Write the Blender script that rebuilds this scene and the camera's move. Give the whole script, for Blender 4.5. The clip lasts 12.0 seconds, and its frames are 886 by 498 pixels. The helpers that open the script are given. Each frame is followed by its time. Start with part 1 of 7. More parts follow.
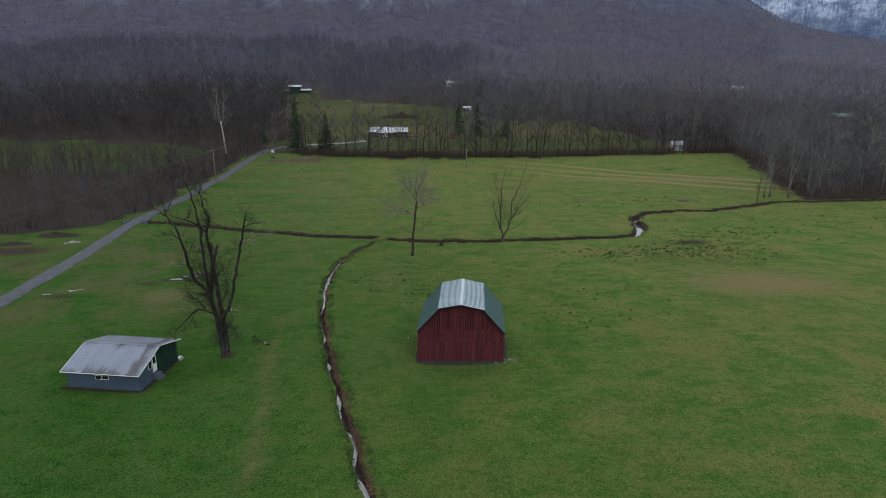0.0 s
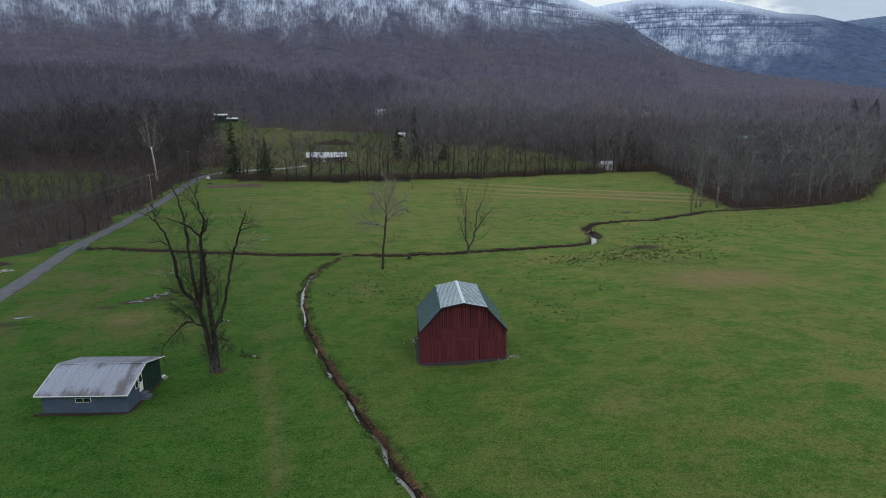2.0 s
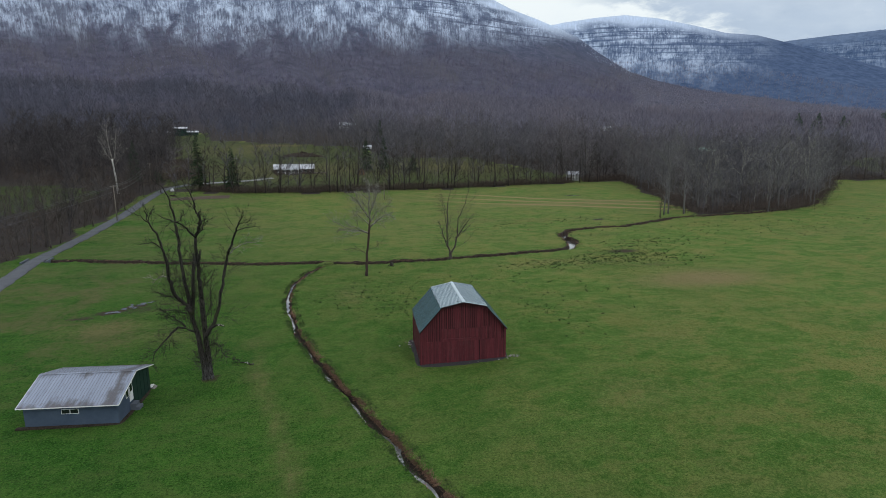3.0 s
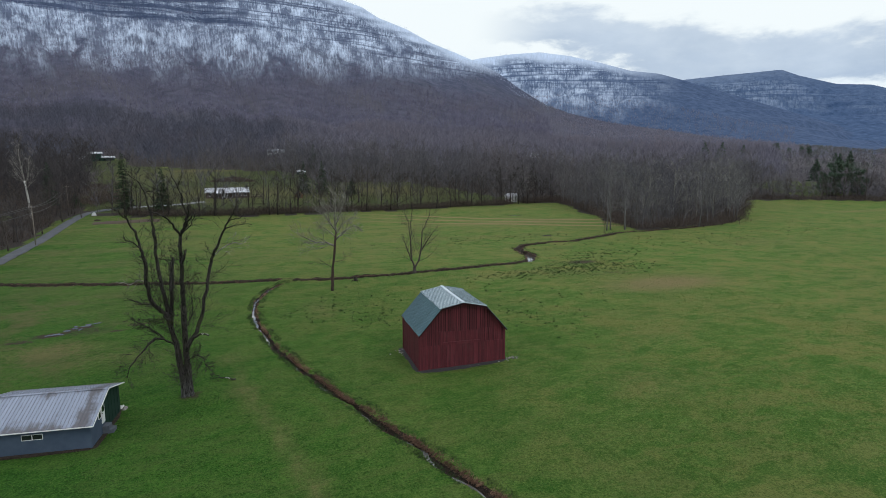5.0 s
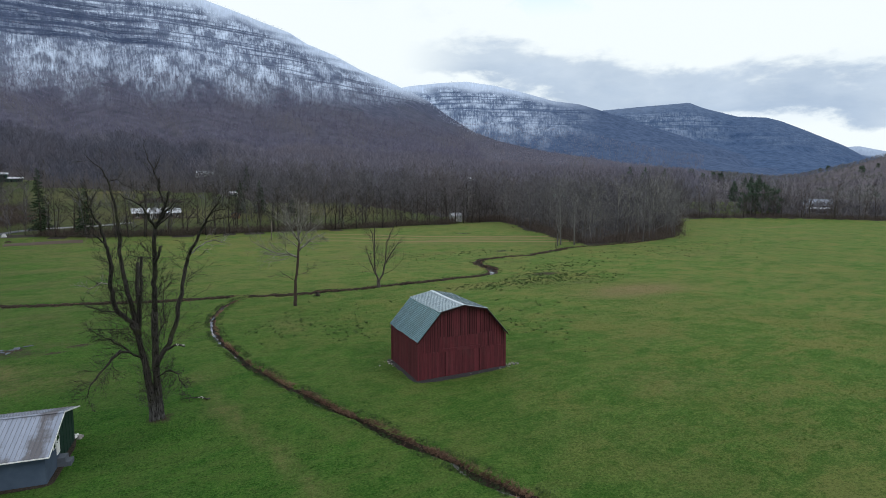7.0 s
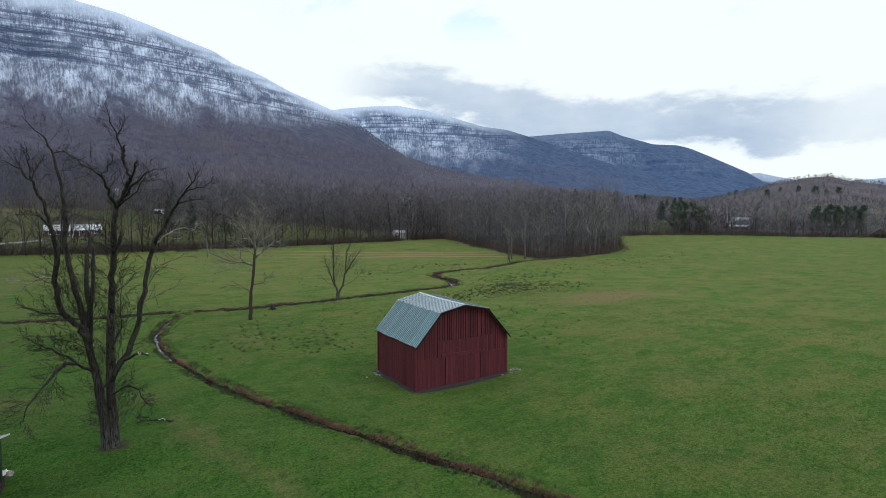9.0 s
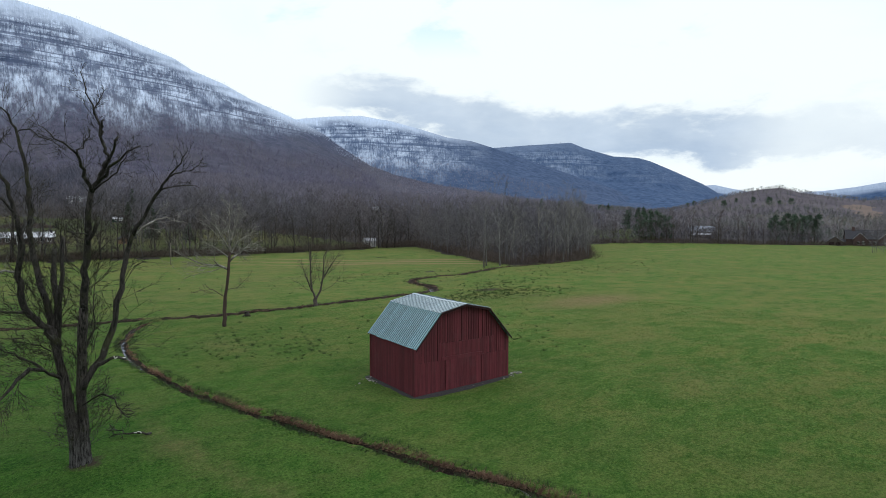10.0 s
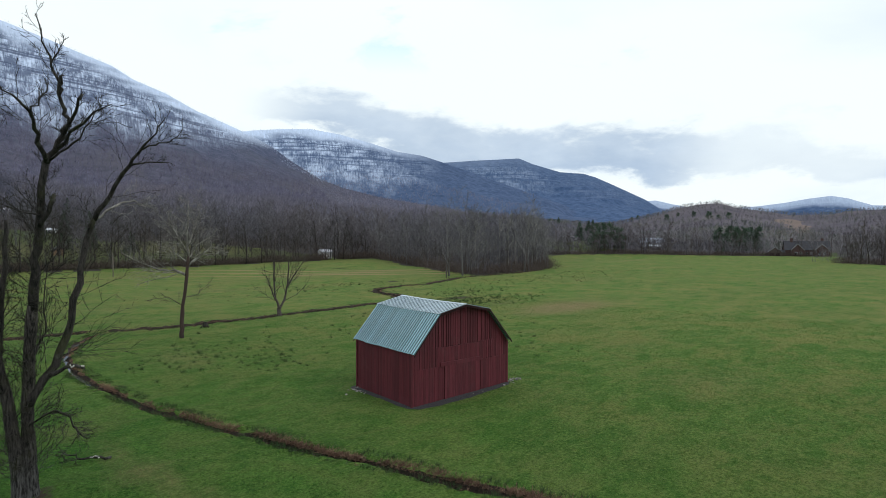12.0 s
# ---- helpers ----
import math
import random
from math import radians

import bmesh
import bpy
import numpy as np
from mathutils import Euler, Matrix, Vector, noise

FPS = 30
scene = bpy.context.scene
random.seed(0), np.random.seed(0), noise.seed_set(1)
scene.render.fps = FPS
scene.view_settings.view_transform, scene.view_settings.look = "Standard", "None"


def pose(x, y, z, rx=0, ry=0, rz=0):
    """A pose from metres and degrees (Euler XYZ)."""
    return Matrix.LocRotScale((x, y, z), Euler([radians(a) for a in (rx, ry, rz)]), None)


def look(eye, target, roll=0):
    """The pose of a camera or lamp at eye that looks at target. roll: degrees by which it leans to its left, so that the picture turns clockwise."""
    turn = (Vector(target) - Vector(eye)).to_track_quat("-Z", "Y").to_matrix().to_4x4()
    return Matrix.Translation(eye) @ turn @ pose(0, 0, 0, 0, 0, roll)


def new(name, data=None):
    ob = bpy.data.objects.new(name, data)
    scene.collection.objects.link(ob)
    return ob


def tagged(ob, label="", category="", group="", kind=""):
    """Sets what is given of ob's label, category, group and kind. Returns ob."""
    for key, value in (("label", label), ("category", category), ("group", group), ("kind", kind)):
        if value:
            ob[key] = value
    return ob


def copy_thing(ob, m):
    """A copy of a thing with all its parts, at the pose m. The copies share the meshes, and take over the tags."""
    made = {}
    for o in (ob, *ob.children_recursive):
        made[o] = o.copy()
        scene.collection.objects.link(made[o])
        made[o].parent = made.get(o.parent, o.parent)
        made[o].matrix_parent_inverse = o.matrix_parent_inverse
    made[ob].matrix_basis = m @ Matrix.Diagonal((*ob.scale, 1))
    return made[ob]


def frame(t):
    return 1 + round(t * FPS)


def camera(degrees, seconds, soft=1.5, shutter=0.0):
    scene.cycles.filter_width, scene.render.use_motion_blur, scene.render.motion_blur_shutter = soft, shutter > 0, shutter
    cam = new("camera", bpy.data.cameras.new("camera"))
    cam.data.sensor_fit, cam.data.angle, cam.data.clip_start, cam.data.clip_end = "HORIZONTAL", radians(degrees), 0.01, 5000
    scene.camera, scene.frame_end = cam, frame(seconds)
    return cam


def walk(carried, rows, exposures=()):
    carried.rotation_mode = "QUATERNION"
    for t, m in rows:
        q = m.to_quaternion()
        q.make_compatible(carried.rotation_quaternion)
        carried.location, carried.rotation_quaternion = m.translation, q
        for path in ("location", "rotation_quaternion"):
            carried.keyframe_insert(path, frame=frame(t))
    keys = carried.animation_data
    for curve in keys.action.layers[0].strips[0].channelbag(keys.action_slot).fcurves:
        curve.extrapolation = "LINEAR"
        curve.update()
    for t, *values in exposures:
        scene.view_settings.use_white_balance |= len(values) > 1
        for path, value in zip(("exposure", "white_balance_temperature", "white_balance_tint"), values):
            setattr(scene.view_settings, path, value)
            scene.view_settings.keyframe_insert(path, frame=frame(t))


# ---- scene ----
cam = camera(75.4, 12.0, soft=0.6)
METRES, EYE, TILT, LEAN, TURN = 54.0, 33.2, -16.25, -0.25, 0.0
ROWS = [
    (0.0, 0.0, 0.0, 0.0, -0.0, 0.0, 0.0),
    (0.5, -0.0406, -0.0004, -0.0163, -1.76, 0.76, 0.53),
    (1.0, -0.0835, 0.0006, -0.033, -3.63, 1.44, 1.19),
    (1.5, -0.126, 0.0039, -0.05, -5.52, 2.16, 1.82),
    (2.0, -0.168, 0.0104, -0.066, -7.42, 2.88, 2.44),
    (2.5, -0.2094, 0.0205, -0.0807, -9.34, 3.52, 3.03),
    (3.0, -0.2496, 0.0339, -0.0954, -11.21, 4.16, 3.58),
    (5.0, -0.3928, 0.1254, -0.1455, -18.58, 6.59, 5.57),
    (5.5, -0.4205, 0.1546, -0.154, -20.26, 7.08, 6.03),
    (6.0, -0.4469, 0.1887, -0.1619, -22.0, 7.57, 6.5),
    (6.5, -0.4704, 0.2252, -0.1688, -23.73, 8.02, 6.96),
    (7.0, -0.4906, 0.2634, -0.1745, -25.41, 8.45, 7.4),
    (9.0, -0.5486, 0.4297, -0.1925, -32.25, 9.82, 9.07),
    (9.5, -0.5581, 0.4722, -0.1955, -33.98, 10.14, 9.46),
    (10.0, -0.5655, 0.5151, -0.197, -35.74, 10.32, 9.85),
    (10.5, -0.5707, 0.5585, -0.1974, -37.52, 10.51, 10.27),
    (11.0, -0.5732, 0.5954, -0.198, -39.08, 10.76, 10.61),
    (11.5, -0.5742, 0.6174, -0.1986, -40.08, 10.87, 10.89),
    (12.0, -0.5749, 0.6288, -0.1981, -40.7, 10.87, 10.98),
]
walk(cam, [(t, pose(0, 0, EYE, TILT, LEAN, TURN) @ pose(METRES * x, METRES * y, METRES * z, 90 + pitch, roll, yaw)) for t, x, y, z, yaw, pitch, roll in ROWS], [(0.0, -0.14, 6300, 9), (3.0, -0.07, 6300, 9), (7.0, 0.01, 6300, 9), (12.0, 0.07, 6300, 8)])

# ---- world and sun ----
def node(tree, kind, *links, **values):
    """A shader node; links are (socket, value or output)."""
    nd = tree.nodes.new(kind)
    for key, value in values.items():
        setattr(nd, key, value)
    for sock, value in links:
        if hasattr(value, "is_linked"):
            tree.links.new(value, nd.inputs[sock])
        else:
            nd.inputs[sock].default_value = value
    return nd


def ramp(tree, fac, stops, ease="LINEAR"):
    nd = node(tree, "ShaderNodeValToRGB", (0, fac))
    nd.color_ramp.interpolation = ease
    while len(nd.color_ramp.elements) < len(stops):
        nd.color_ramp.elements.new(0.5)
    for el, (pos, col) in zip(nd.color_ramp.elements, stops):
        el.position = pos
        el.color = (col, col, col, 1) if isinstance(col, (int, float)) else (*col, 1)
    return nd.outputs[0]


def math_node(tree, op, a, b=0.0, clamp=False):
    return node(tree, "ShaderNodeMath", (0, a), (1, b), operation=op, use_clamp=clamp).outputs[0]


def mix(tree, fac, a, b, how="MIX"):
    nd = node(tree, "ShaderNodeMix", data_type="RGBA", blend_type=how)
    for sock, value in ((0, fac), (6, a), (7, b)):
        if hasattr(value, "is_linked"):
            tree.links.new(value, nd.inputs[sock])
        else:
            nd.inputs[sock].default_value = value if sock == 0 else (*value, 1)
    return nd.outputs[2]


def noise_tex(tree, vec, scale, detail=4.0, rough=0.55, distort=0.0):
    return node(tree, "ShaderNodeTexNoise", ("Vector", vec), ("Scale", scale), ("Detail", detail), ("Roughness", rough), ("Distortion", distort)).outputs[0]


SUN_AZ, SUN_EL = 150.0, 42.0
world = bpy.data.worlds.new("overcast_sky")
scene.world = world
world.use_nodes = True
wt = world.node_tree
wt.nodes.clear()
sky = node(wt, "ShaderNodeTexSky", sky_type="NISHITA", sun_disc=False, sun_elevation=radians(SUN_EL), sun_rotation=radians(SUN_AZ))
sky_dim = mix(wt, 1.0, sky.outputs[0], (0.34, 0.34, 0.34), "MULTIPLY")
wdir = node(wt, "ShaderNodeTexCoord").outputs["Generated"]
wsep = node(wt, "ShaderNodeSeparateXYZ", (0, wdir))
# clouds lie on a flat deck: stretch the direction towards the horizon
deck = math_node(wt, "ADD", math_node(wt, "MAXIMUM", wsep.outputs[2], 0.0), 0.22)
wvec = node(wt, "ShaderNodeCombineXYZ", (0, math_node(wt, "DIVIDE", wsep.outputs[0], deck)), (1, math_node(wt, "DIVIDE", wsep.outputs[1], deck)), (2, 0.3)).outputs[0]
cloud_big = noise_tex(wt, wvec, 0.9, 6.0, 0.5, 0.3)
cloud_fine = noise_tex(wt, wvec, 2.2, 7.0, 0.55, 0.4)
bright = mix(wt, ramp(wt, wsep.outputs[2], [(0.30, 0.0), (0.75, 1.0)], "EASE"), (0.935, 0.985, 0.985), (1.15, 1.19, 1.24))
cloud_tone = mix(wt, ramp(wt, cloud_big, [(0.48, 0.0), (0.74, 1.0)], "EASE"), bright, (0.80, 0.88, 0.95))
gaps = math_node(wt, "MAXIMUM", ramp(wt, cloud_fine, [(0.60, 1.0), (0.72, 0.40)], "EASE"), ramp(wt, wsep.outputs[2], [(0.27, 1.0), (0.36, 0.0)]))
# a grey bank hangs low over the far ridge and sinks to the right, with torn, billowing edges
puffs = node(wt, "ShaderNodeMapping", ("Vector", wdir), ("Scale", (3.4, 3.4, 8.5))).outputs[0]
ragged = math_node(wt, "MULTIPLY", math_node(wt, "SUBTRACT", noise_tex(wt, puffs, 1.5, 8.0, 0.58, 0.15), 0.5), 0.19)
level = math_node(wt, "ADD", math_node(wt, "ADD", wsep.outputs[2], math_node(wt, "MULTIPLY", wsep.outputs[0], 0.20)), ragged)
low = ramp(wt, level, [(0.262, 0.0), (0.281, 1.0), (0.315, 0.85), (0.348, 0.0)], "EASE")
side = ramp(wt, wsep.outputs[0], [(0.36, 0.0), (0.50, 0.85), (0.87, 1.0), (0.93, 0.32), (1.0, 0.40)], "EASE")
bank = math_node(wt, "MULTIPLY", low, side)
cloud_tone = mix(wt, bank, cloud_tone, mix(wt, noise_tex(wt, puffs, 2.6, 6.0, 0.6), (0.36, 0.46, 0.60), (0.60, 0.70, 0.83)))
sky_col = mix(wt, gaps, sky_dim, cloud_tone)
bg = node(wt, "ShaderNodeBackground", ("Color", sky_col), ("Strength", 1.0))
wt.links.new(bg.outputs[0], node(wt, "ShaderNodeOutputWorld").inputs[0])

sun_data = bpy.data.lights.new("sun", "SUN")
sun_data.energy, sun_data.angle, sun_data.color = 0.6, radians(14), (1.0, 0.96, 0.9)
sun = new("sun", sun_data)
sun.matrix_world = look((0, 0, 60), (-60 * math.sin(radians(SUN_AZ)), -60 * math.cos(radians(SUN_AZ)), 60 - 60 * math.tan(radians(SUN_EL))))


# ---- materials ----
def material(name, colour, rough=0.9, metal=0.0, bump=None, strength=0.3, distance=0.02, spec=0.3):
    """colour(tree, position) and bump(tree, position) give sockets."""
    m = bpy.data.materials.new(name)
    m.use_nodes = True
    tr = m.node_tree
    tr.nodes.clear()
    out = node(tr, "ShaderNodeOutputMaterial")
    bsdf = node(tr, "ShaderNodeBsdfPrincipled", ("Metallic", metal), ("Specular IOR Level", spec))
    pos = node(tr, "ShaderNodeNewGeometry").outputs["Position"]
    obj = node(tr, "ShaderNodeTexCoord").outputs["Object"]
    col = colour(tr, pos, obj) if callable(colour) else (*colour, 1)
    for sock, value in (("Base Color", col), ("Roughness", rough(tr, pos, obj) if callable(rough) else rough)):
        if hasattr(value, "is_linked"):
            tr.links.new(value, bsdf.inputs[sock])
        else:
            bsdf.inputs[sock].default_value = value
    if bump:
        b = node(tr, "ShaderNodeBump", ("Height", bump(tr, pos, obj)), ("Strength", strength), ("Distance", distance))
        tr.links.new(b.outputs[0], bsdf.inputs["Normal"])
    tr.links.new(bsdf.outputs[0], out.inputs[0])
    return m


def island_tint(tr, low=0.8, high=1.2):
    r = node(tr, "ShaderNodeNewGeometry").outputs["Random Per Island"]
    return ramp(tr, r, [(0, low), (1, high)])


def object_tint(tr, low=0.8, high=1.2):
    r = node(tr, "ShaderNodeObjectInfo").outputs["Random"]
    return ramp(tr, r, [(0, low), (1, high)])


def grass_colour(tr, pos, obj):
    n1 = noise_tex(tr, pos, 0.030, 4, 0.55, 0.4)
    n2 = noise_tex(tr, pos, 0.22, 5, 0.65, 0.5)
    n3 = noise_tex(tr, pos, 1.5, 6, 0.75)
    n4 = noise_tex(tr, pos, 6.5, 5, 0.8)
    cov = node(tr, "ShaderNodeVertexColor", layer_name="cover")
    c = node(tr, "ShaderNodeSeparateColor", (0, cov.outputs[0]))
    x = node(tr, "ShaderNodeSeparateXYZ", (0, pos)).outputs[0]
    # lush turf west of the ditch, thinner and yellower pasture to the east and north
    y = node(tr, "ShaderNodeSeparateXYZ", (0, pos)).outputs[1]
    along = math_node(tr, "ADD", math_node(tr, "DIVIDE", x, 160.0), math_node(tr, "DIVIDE", math_node(tr, "MAXIMUM", math_node(tr, "SUBTRACT", y, 70.0), 0.0), 380.0))
    pasture = ramp(tr, math_node(tr, "ADD", along, math_node(tr, "ADD", 0.26, math_node(tr, "MULTIPLY", n1, 0.25))), [(0.18, 0), (0.66, 1)])
    n5 = noise_tex(tr, pos, 0.11, 6, 0.68, 0.6)
    n6 = noise_tex(tr, pos, 0.55, 6, 0.72, 0.3)
    tone = ramp(tr, math_node(tr, "ADD", math_node(tr, "MULTIPLY", n2, 0.5), math_node(tr, "MULTIPLY", n6, 0.5)), [(0.40, 0), (0.60, 1)])
    green = mix(tr, tone, (0.017, 0.070, 0.007), (0.044, 0.122, 0.015))
    worn = mix(tr, tone, (0.042, 0.118, 0.018), (0.106, 0.172, 0.040))
    green = mix(tr, pasture, green, worn)
    straw = mix(tr, pasture, (0.046, 0.096, 0.018), (0.172, 0.160, 0.052))
    green = mix(tr, ramp(tr, n1, [(0.44, 0), (0.64, 0.42)]), green, mix(tr, pasture, (0.050, 0.078, 0.020), (0.135, 0.124, 0.047)))
    green = mix(tr, ramp(tr, n5, [(0.49, 0), (0.62, 0.9)]), green, straw)
    green = mix(tr, ramp(tr, n5, [(0.34, 0.45), (0.46, 0)]), green, mix(tr, pasture, (0.012, 0.042, 0.006), (0.030, 0.088, 0.010)))
    green = mix(tr, ramp(tr, n3, [(0.38, 0.55), (0.50, 0.0)]), green, mix(tr, pasture, (0.008, 0.034, 0.003), (0.030, 0.080, 0.008)))
    green = mix(tr, ramp(tr, n3, [(0.52, 0.0), (0.64, 0.6)]), green, straw)
    green = mix(tr, ramp(tr, n4, [(0.52, 0.0), (0.66, 0.75)]), green, mix(tr, pasture, (0.070, 0.150, 0.024), (0.178, 0.196, 0.058)))
    green = mix(tr, ramp(tr, n4, [(0.34, 0.8), (0.48, 0.0)]), green, (0.010, 0.034, 0.003))
    # thin yellowish swathes and greener flushes a few paces across
    n8 = noise_tex(tr, node(tr, "ShaderNodeMapping", ("Vector", pos), ("Rotation", (0, 0, 0.5)), ("Scale", (0.20, 0.42, 1.0))).outputs[0], 1.0, 6, 0.7, 0.5)
    green = mix(tr, ramp(tr, n8, [(0.51, 0.0), (0.62, 0.62)]), green, mix(tr, pasture, (0.054, 0.092, 0.020), (0.148, 0.150, 0.050)))
    green = mix(tr, ramp(tr, n8, [(0.38, 0.55), (0.48, 0.0)]), green, mix(tr, pasture, (0.014, 0.060, 0.006), (0.030, 0.104, 0.012)))
    # close tussocks: dark gaps and paler blade tips
    n7 = noise_tex(tr, pos, 5.0, 8, 0.85)
    green = mix(tr, ramp(tr, n7, [(0.38, 0.95), (0.49, 0.0)]), green, mix(tr, pasture, (0.008, 0.026, 0.003), (0.038, 0.076, 0.009)))
    green = mix(tr, ramp(tr, n7, [(0.52, 0.0), (0.62, 0.9)]), green, mix(tr, pasture, (0.072, 0.146, 0.025), (0.160, 0.178, 0.050)))
    # olive streaks across the north field, brown worn patches to the west
    streak = noise_tex(tr, node(tr, "ShaderNodeMapping", ("Vector", pos), ("Scale", (0.035, 0.14, 1.0))).outputs[0], 1.0, 5, 0.65, 0.3)
    north = ramp(tr, math_node(tr, "DIVIDE", math_node(tr, "SUBTRACT", y, math_node(tr, "MULTIPLY", x, 0.3)), 250.0), [(0.44, 0.0), (0.62, 1.0)])
    green = mix(tr, math_node(tr, "MULTIPLY", north, ramp(tr, math_node(tr, "ADD", streak, math_node(tr, "MULTIPLY", math_node(tr, "SUBTRACT", n6, 0.5), 0.5)), [(0.42, 0.0), (0.64, 0.5)])), green, mix(tr, n6, (0.068, 0.086, 0.028), (0.160, 0.148, 0.058)))
    # pale mown lines slanting across the far end of the north field
    lines = math_node(tr, "ADD", math_node(tr, "MULTIPLY", x, 25 / 65), math_node(tr, "MULTIPLY", y, 60 / 65))
    wave = math_node(tr, "SINE", math_node(tr, "ADD", math_node(tr, "MULTIPLY", lines, 2 * math.pi / 9.0), math_node(tr, "MULTIPLY", n2, 1.6)))
    band = math_node(tr, "MULTIPLY", ramp(tr, math_node(tr, "DIVIDE", math_node(tr, "SUBTRACT", lines, 203.0), 30.0), [(0.0, 0), (0.15, 1), (0.82, 1), (1.0, 0)]), ramp(tr, math_node(tr, "DIVIDE", x, 130.0), [(0.1, 0), (0.4, 1), (0.85, 1), (0.95, 0)]))
    green = mix(tr, math_node(tr, "MULTIPLY", band, ramp(tr, wave, [(0.35, 0.0), (0.85, 0.85)])), green, (0.215, 0.160, 0.082))
    west = ramp(tr, math_node(tr, "DIVIDE", math_node(tr, "ADD", x, 70.0), 100.0), [(0.20, 1.0), (0.50, 0.1)])
    west = math_node(tr, "MULTIPLY", west, ramp(tr, math_node(tr, "DIVIDE", y, 150.0), [(0.42, 0.25), (0.54, 1.0), (0.74, 1.0), (0.84, 0.5)]))
    patch = noise_tex(tr, pos, 0.10, 6, 0.7, 0.6)
    green = mix(tr, math_node(tr, "MULTIPLY", west, ramp(tr, math_node(tr, "ADD", patch, math_node(tr, "MULTIPLY", math_node(tr, "SUBTRACT", n3, 0.5), 0.4)), [(0.45, 0.0), (0.60, 0.75)])), green, mix(tr, n6, (0.050, 0.060, 0.020), (0.125, 0.110, 0.052)))
    # the old lawns above the hedgerow are dull olive
    lawn = mix(tr, ramp(tr, n2, [(0.3, 0), (0.7, 1)]), (0.019, 0.031, 0.011), (0.048, 0.054, 0.022))
    green = mix(tr, math_node(tr, "MULTIPLY", cov.outputs[1], 0.85), green, lawn)
    wob = math_node(tr, "MULTIPLY", math_node(tr, "SUBTRACT", n3, 0.5), 1.1)
    dry = math_node(tr, "ADD", c.outputs[1], wob)
    dry_col = mix(tr, ramp(tr, n4, [(0.35, 0), (0.65, 1)]), (0.13, 0.105, 0.045), (0.21, 0.165, 0.085))
    green = mix(tr, math_node(tr, "MULTIPLY", c.outputs[1], ramp(tr, dry, [(0.2, 0.0), (0.9, 0.8)])), green, dry_col)
    wet = math_node(tr, "ADD", c.outputs[2], wob)
    green = mix(tr, math_node(tr, "MULTIPLY", ramp(tr, c.outputs[2], [(0.02, 0), (0.12, 1)]), ramp(tr, wet, [(0.35, 0.0), (0.65, 1.0)])), green, (0.045, 0.036, 0.026))
    leaf = mix(tr, n3, (0.024, 0.021, 0.020), (0.062, 0.052, 0.047))
    leaf = mix(tr, ramp(tr, n2, [(0.4, 0), (0.7, 0.6)]), leaf, (0.032, 0.028, 0.028))
    wood = ramp(tr, math_node(tr, "ADD", c.outputs[0], math_node(tr, "MULTIPLY", wob, 0.6)), [(0.4, 0), (0.6, 1)])
    # leaf litter and low crowns of the slopes, with distance haze blended into the colour
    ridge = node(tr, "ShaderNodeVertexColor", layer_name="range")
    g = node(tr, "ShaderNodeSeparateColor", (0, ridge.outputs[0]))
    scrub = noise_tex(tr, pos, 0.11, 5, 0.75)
    hazed_slope_col = mix(tr, ramp(tr, scrub, [(0.32, 0), (0.66, 1)]), (0.036, 0.037, 0.060), (0.100, 0.097, 0.140))
    hazed_slope_col = mix(tr, ramp(tr, noise_tex(tr, pos, 0.013, 4, 0.6), [(0.50, 0), (0.70, 0.25)]), hazed_slope_col, (0.110, 0.086, 0.072))
    hazed_slope_col = mix(tr, math_node(tr, "MULTIPLY", ridge.outputs[1], 0.85), hazed_slope_col, mix(tr, ramp(tr, scrub, [(0.32, 0), (0.66, 1)]), (0.080, 0.076, 0.085), (0.135, 0.121, 0.120)))
    leaf = mix(tr, g.outputs[2], leaf, hazed_slope_col)
    return mix(tr, wood, green, leaf)


def grass_bump(tr, pos, obj):
    a = noise_tex(tr, pos, 7.0, 4, 0.75)
    b = noise_tex(tr, pos, 0.9, 4, 0.6)
    return math_node(tr, "ADD", a, math_node(tr, "MULTIPLY", b, 2.0))


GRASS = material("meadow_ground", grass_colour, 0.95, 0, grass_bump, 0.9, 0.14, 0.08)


def bark_colour(dark, light, pale=0.0):
    def colour(tr, pos, obj):
        n = noise_tex(tr, obj, 3.0, 5, 0.65)
        big = noise_tex(tr, pos, 0.018, 3, 0.5)
        c = mix(tr, ramp(tr, n, [(0.35, 0), (0.7, 1)]), dark, light)
        c = mix(tr, ramp(tr, big, [(0.4, 0.0), (0.65, 0.35)]), c, tuple(v * 1.5 for v in dark))
        if pale:
            spot = noise_tex(tr, obj, 1.2, 4, 0.6)
            c = mix(tr, ramp(tr, spot, [(0.5, 0), (0.6, pale)]), c, (0.55, 0.54, 0.50))
        return c
    return colour


WOODS = material("bare_woods", bark_colour((0.046, 0.044, 0.048), (0.125, 0.120, 0.126)), 0.95)


def wood_colour(low, high, brown):
    """Bare crowns seen from afar: a mottled tone, and patches of browner wood."""
    def colour(tr, pos, obj):
        c = mix(tr, ramp(tr, noise_tex(tr, pos, 0.075, 5, 0.7), [(0.32, 0), (0.68, 1)]), low, high)
        c = mix(tr, ramp(tr, noise_tex(tr, pos, 0.011, 4, 0.6), [(0.50, 0), (0.66, 0.6)]), c, brown)
        return mix(tr, 1.0, c, island_tint(tr, 0.82, 1.18), "MULTIPLY")
    return colour


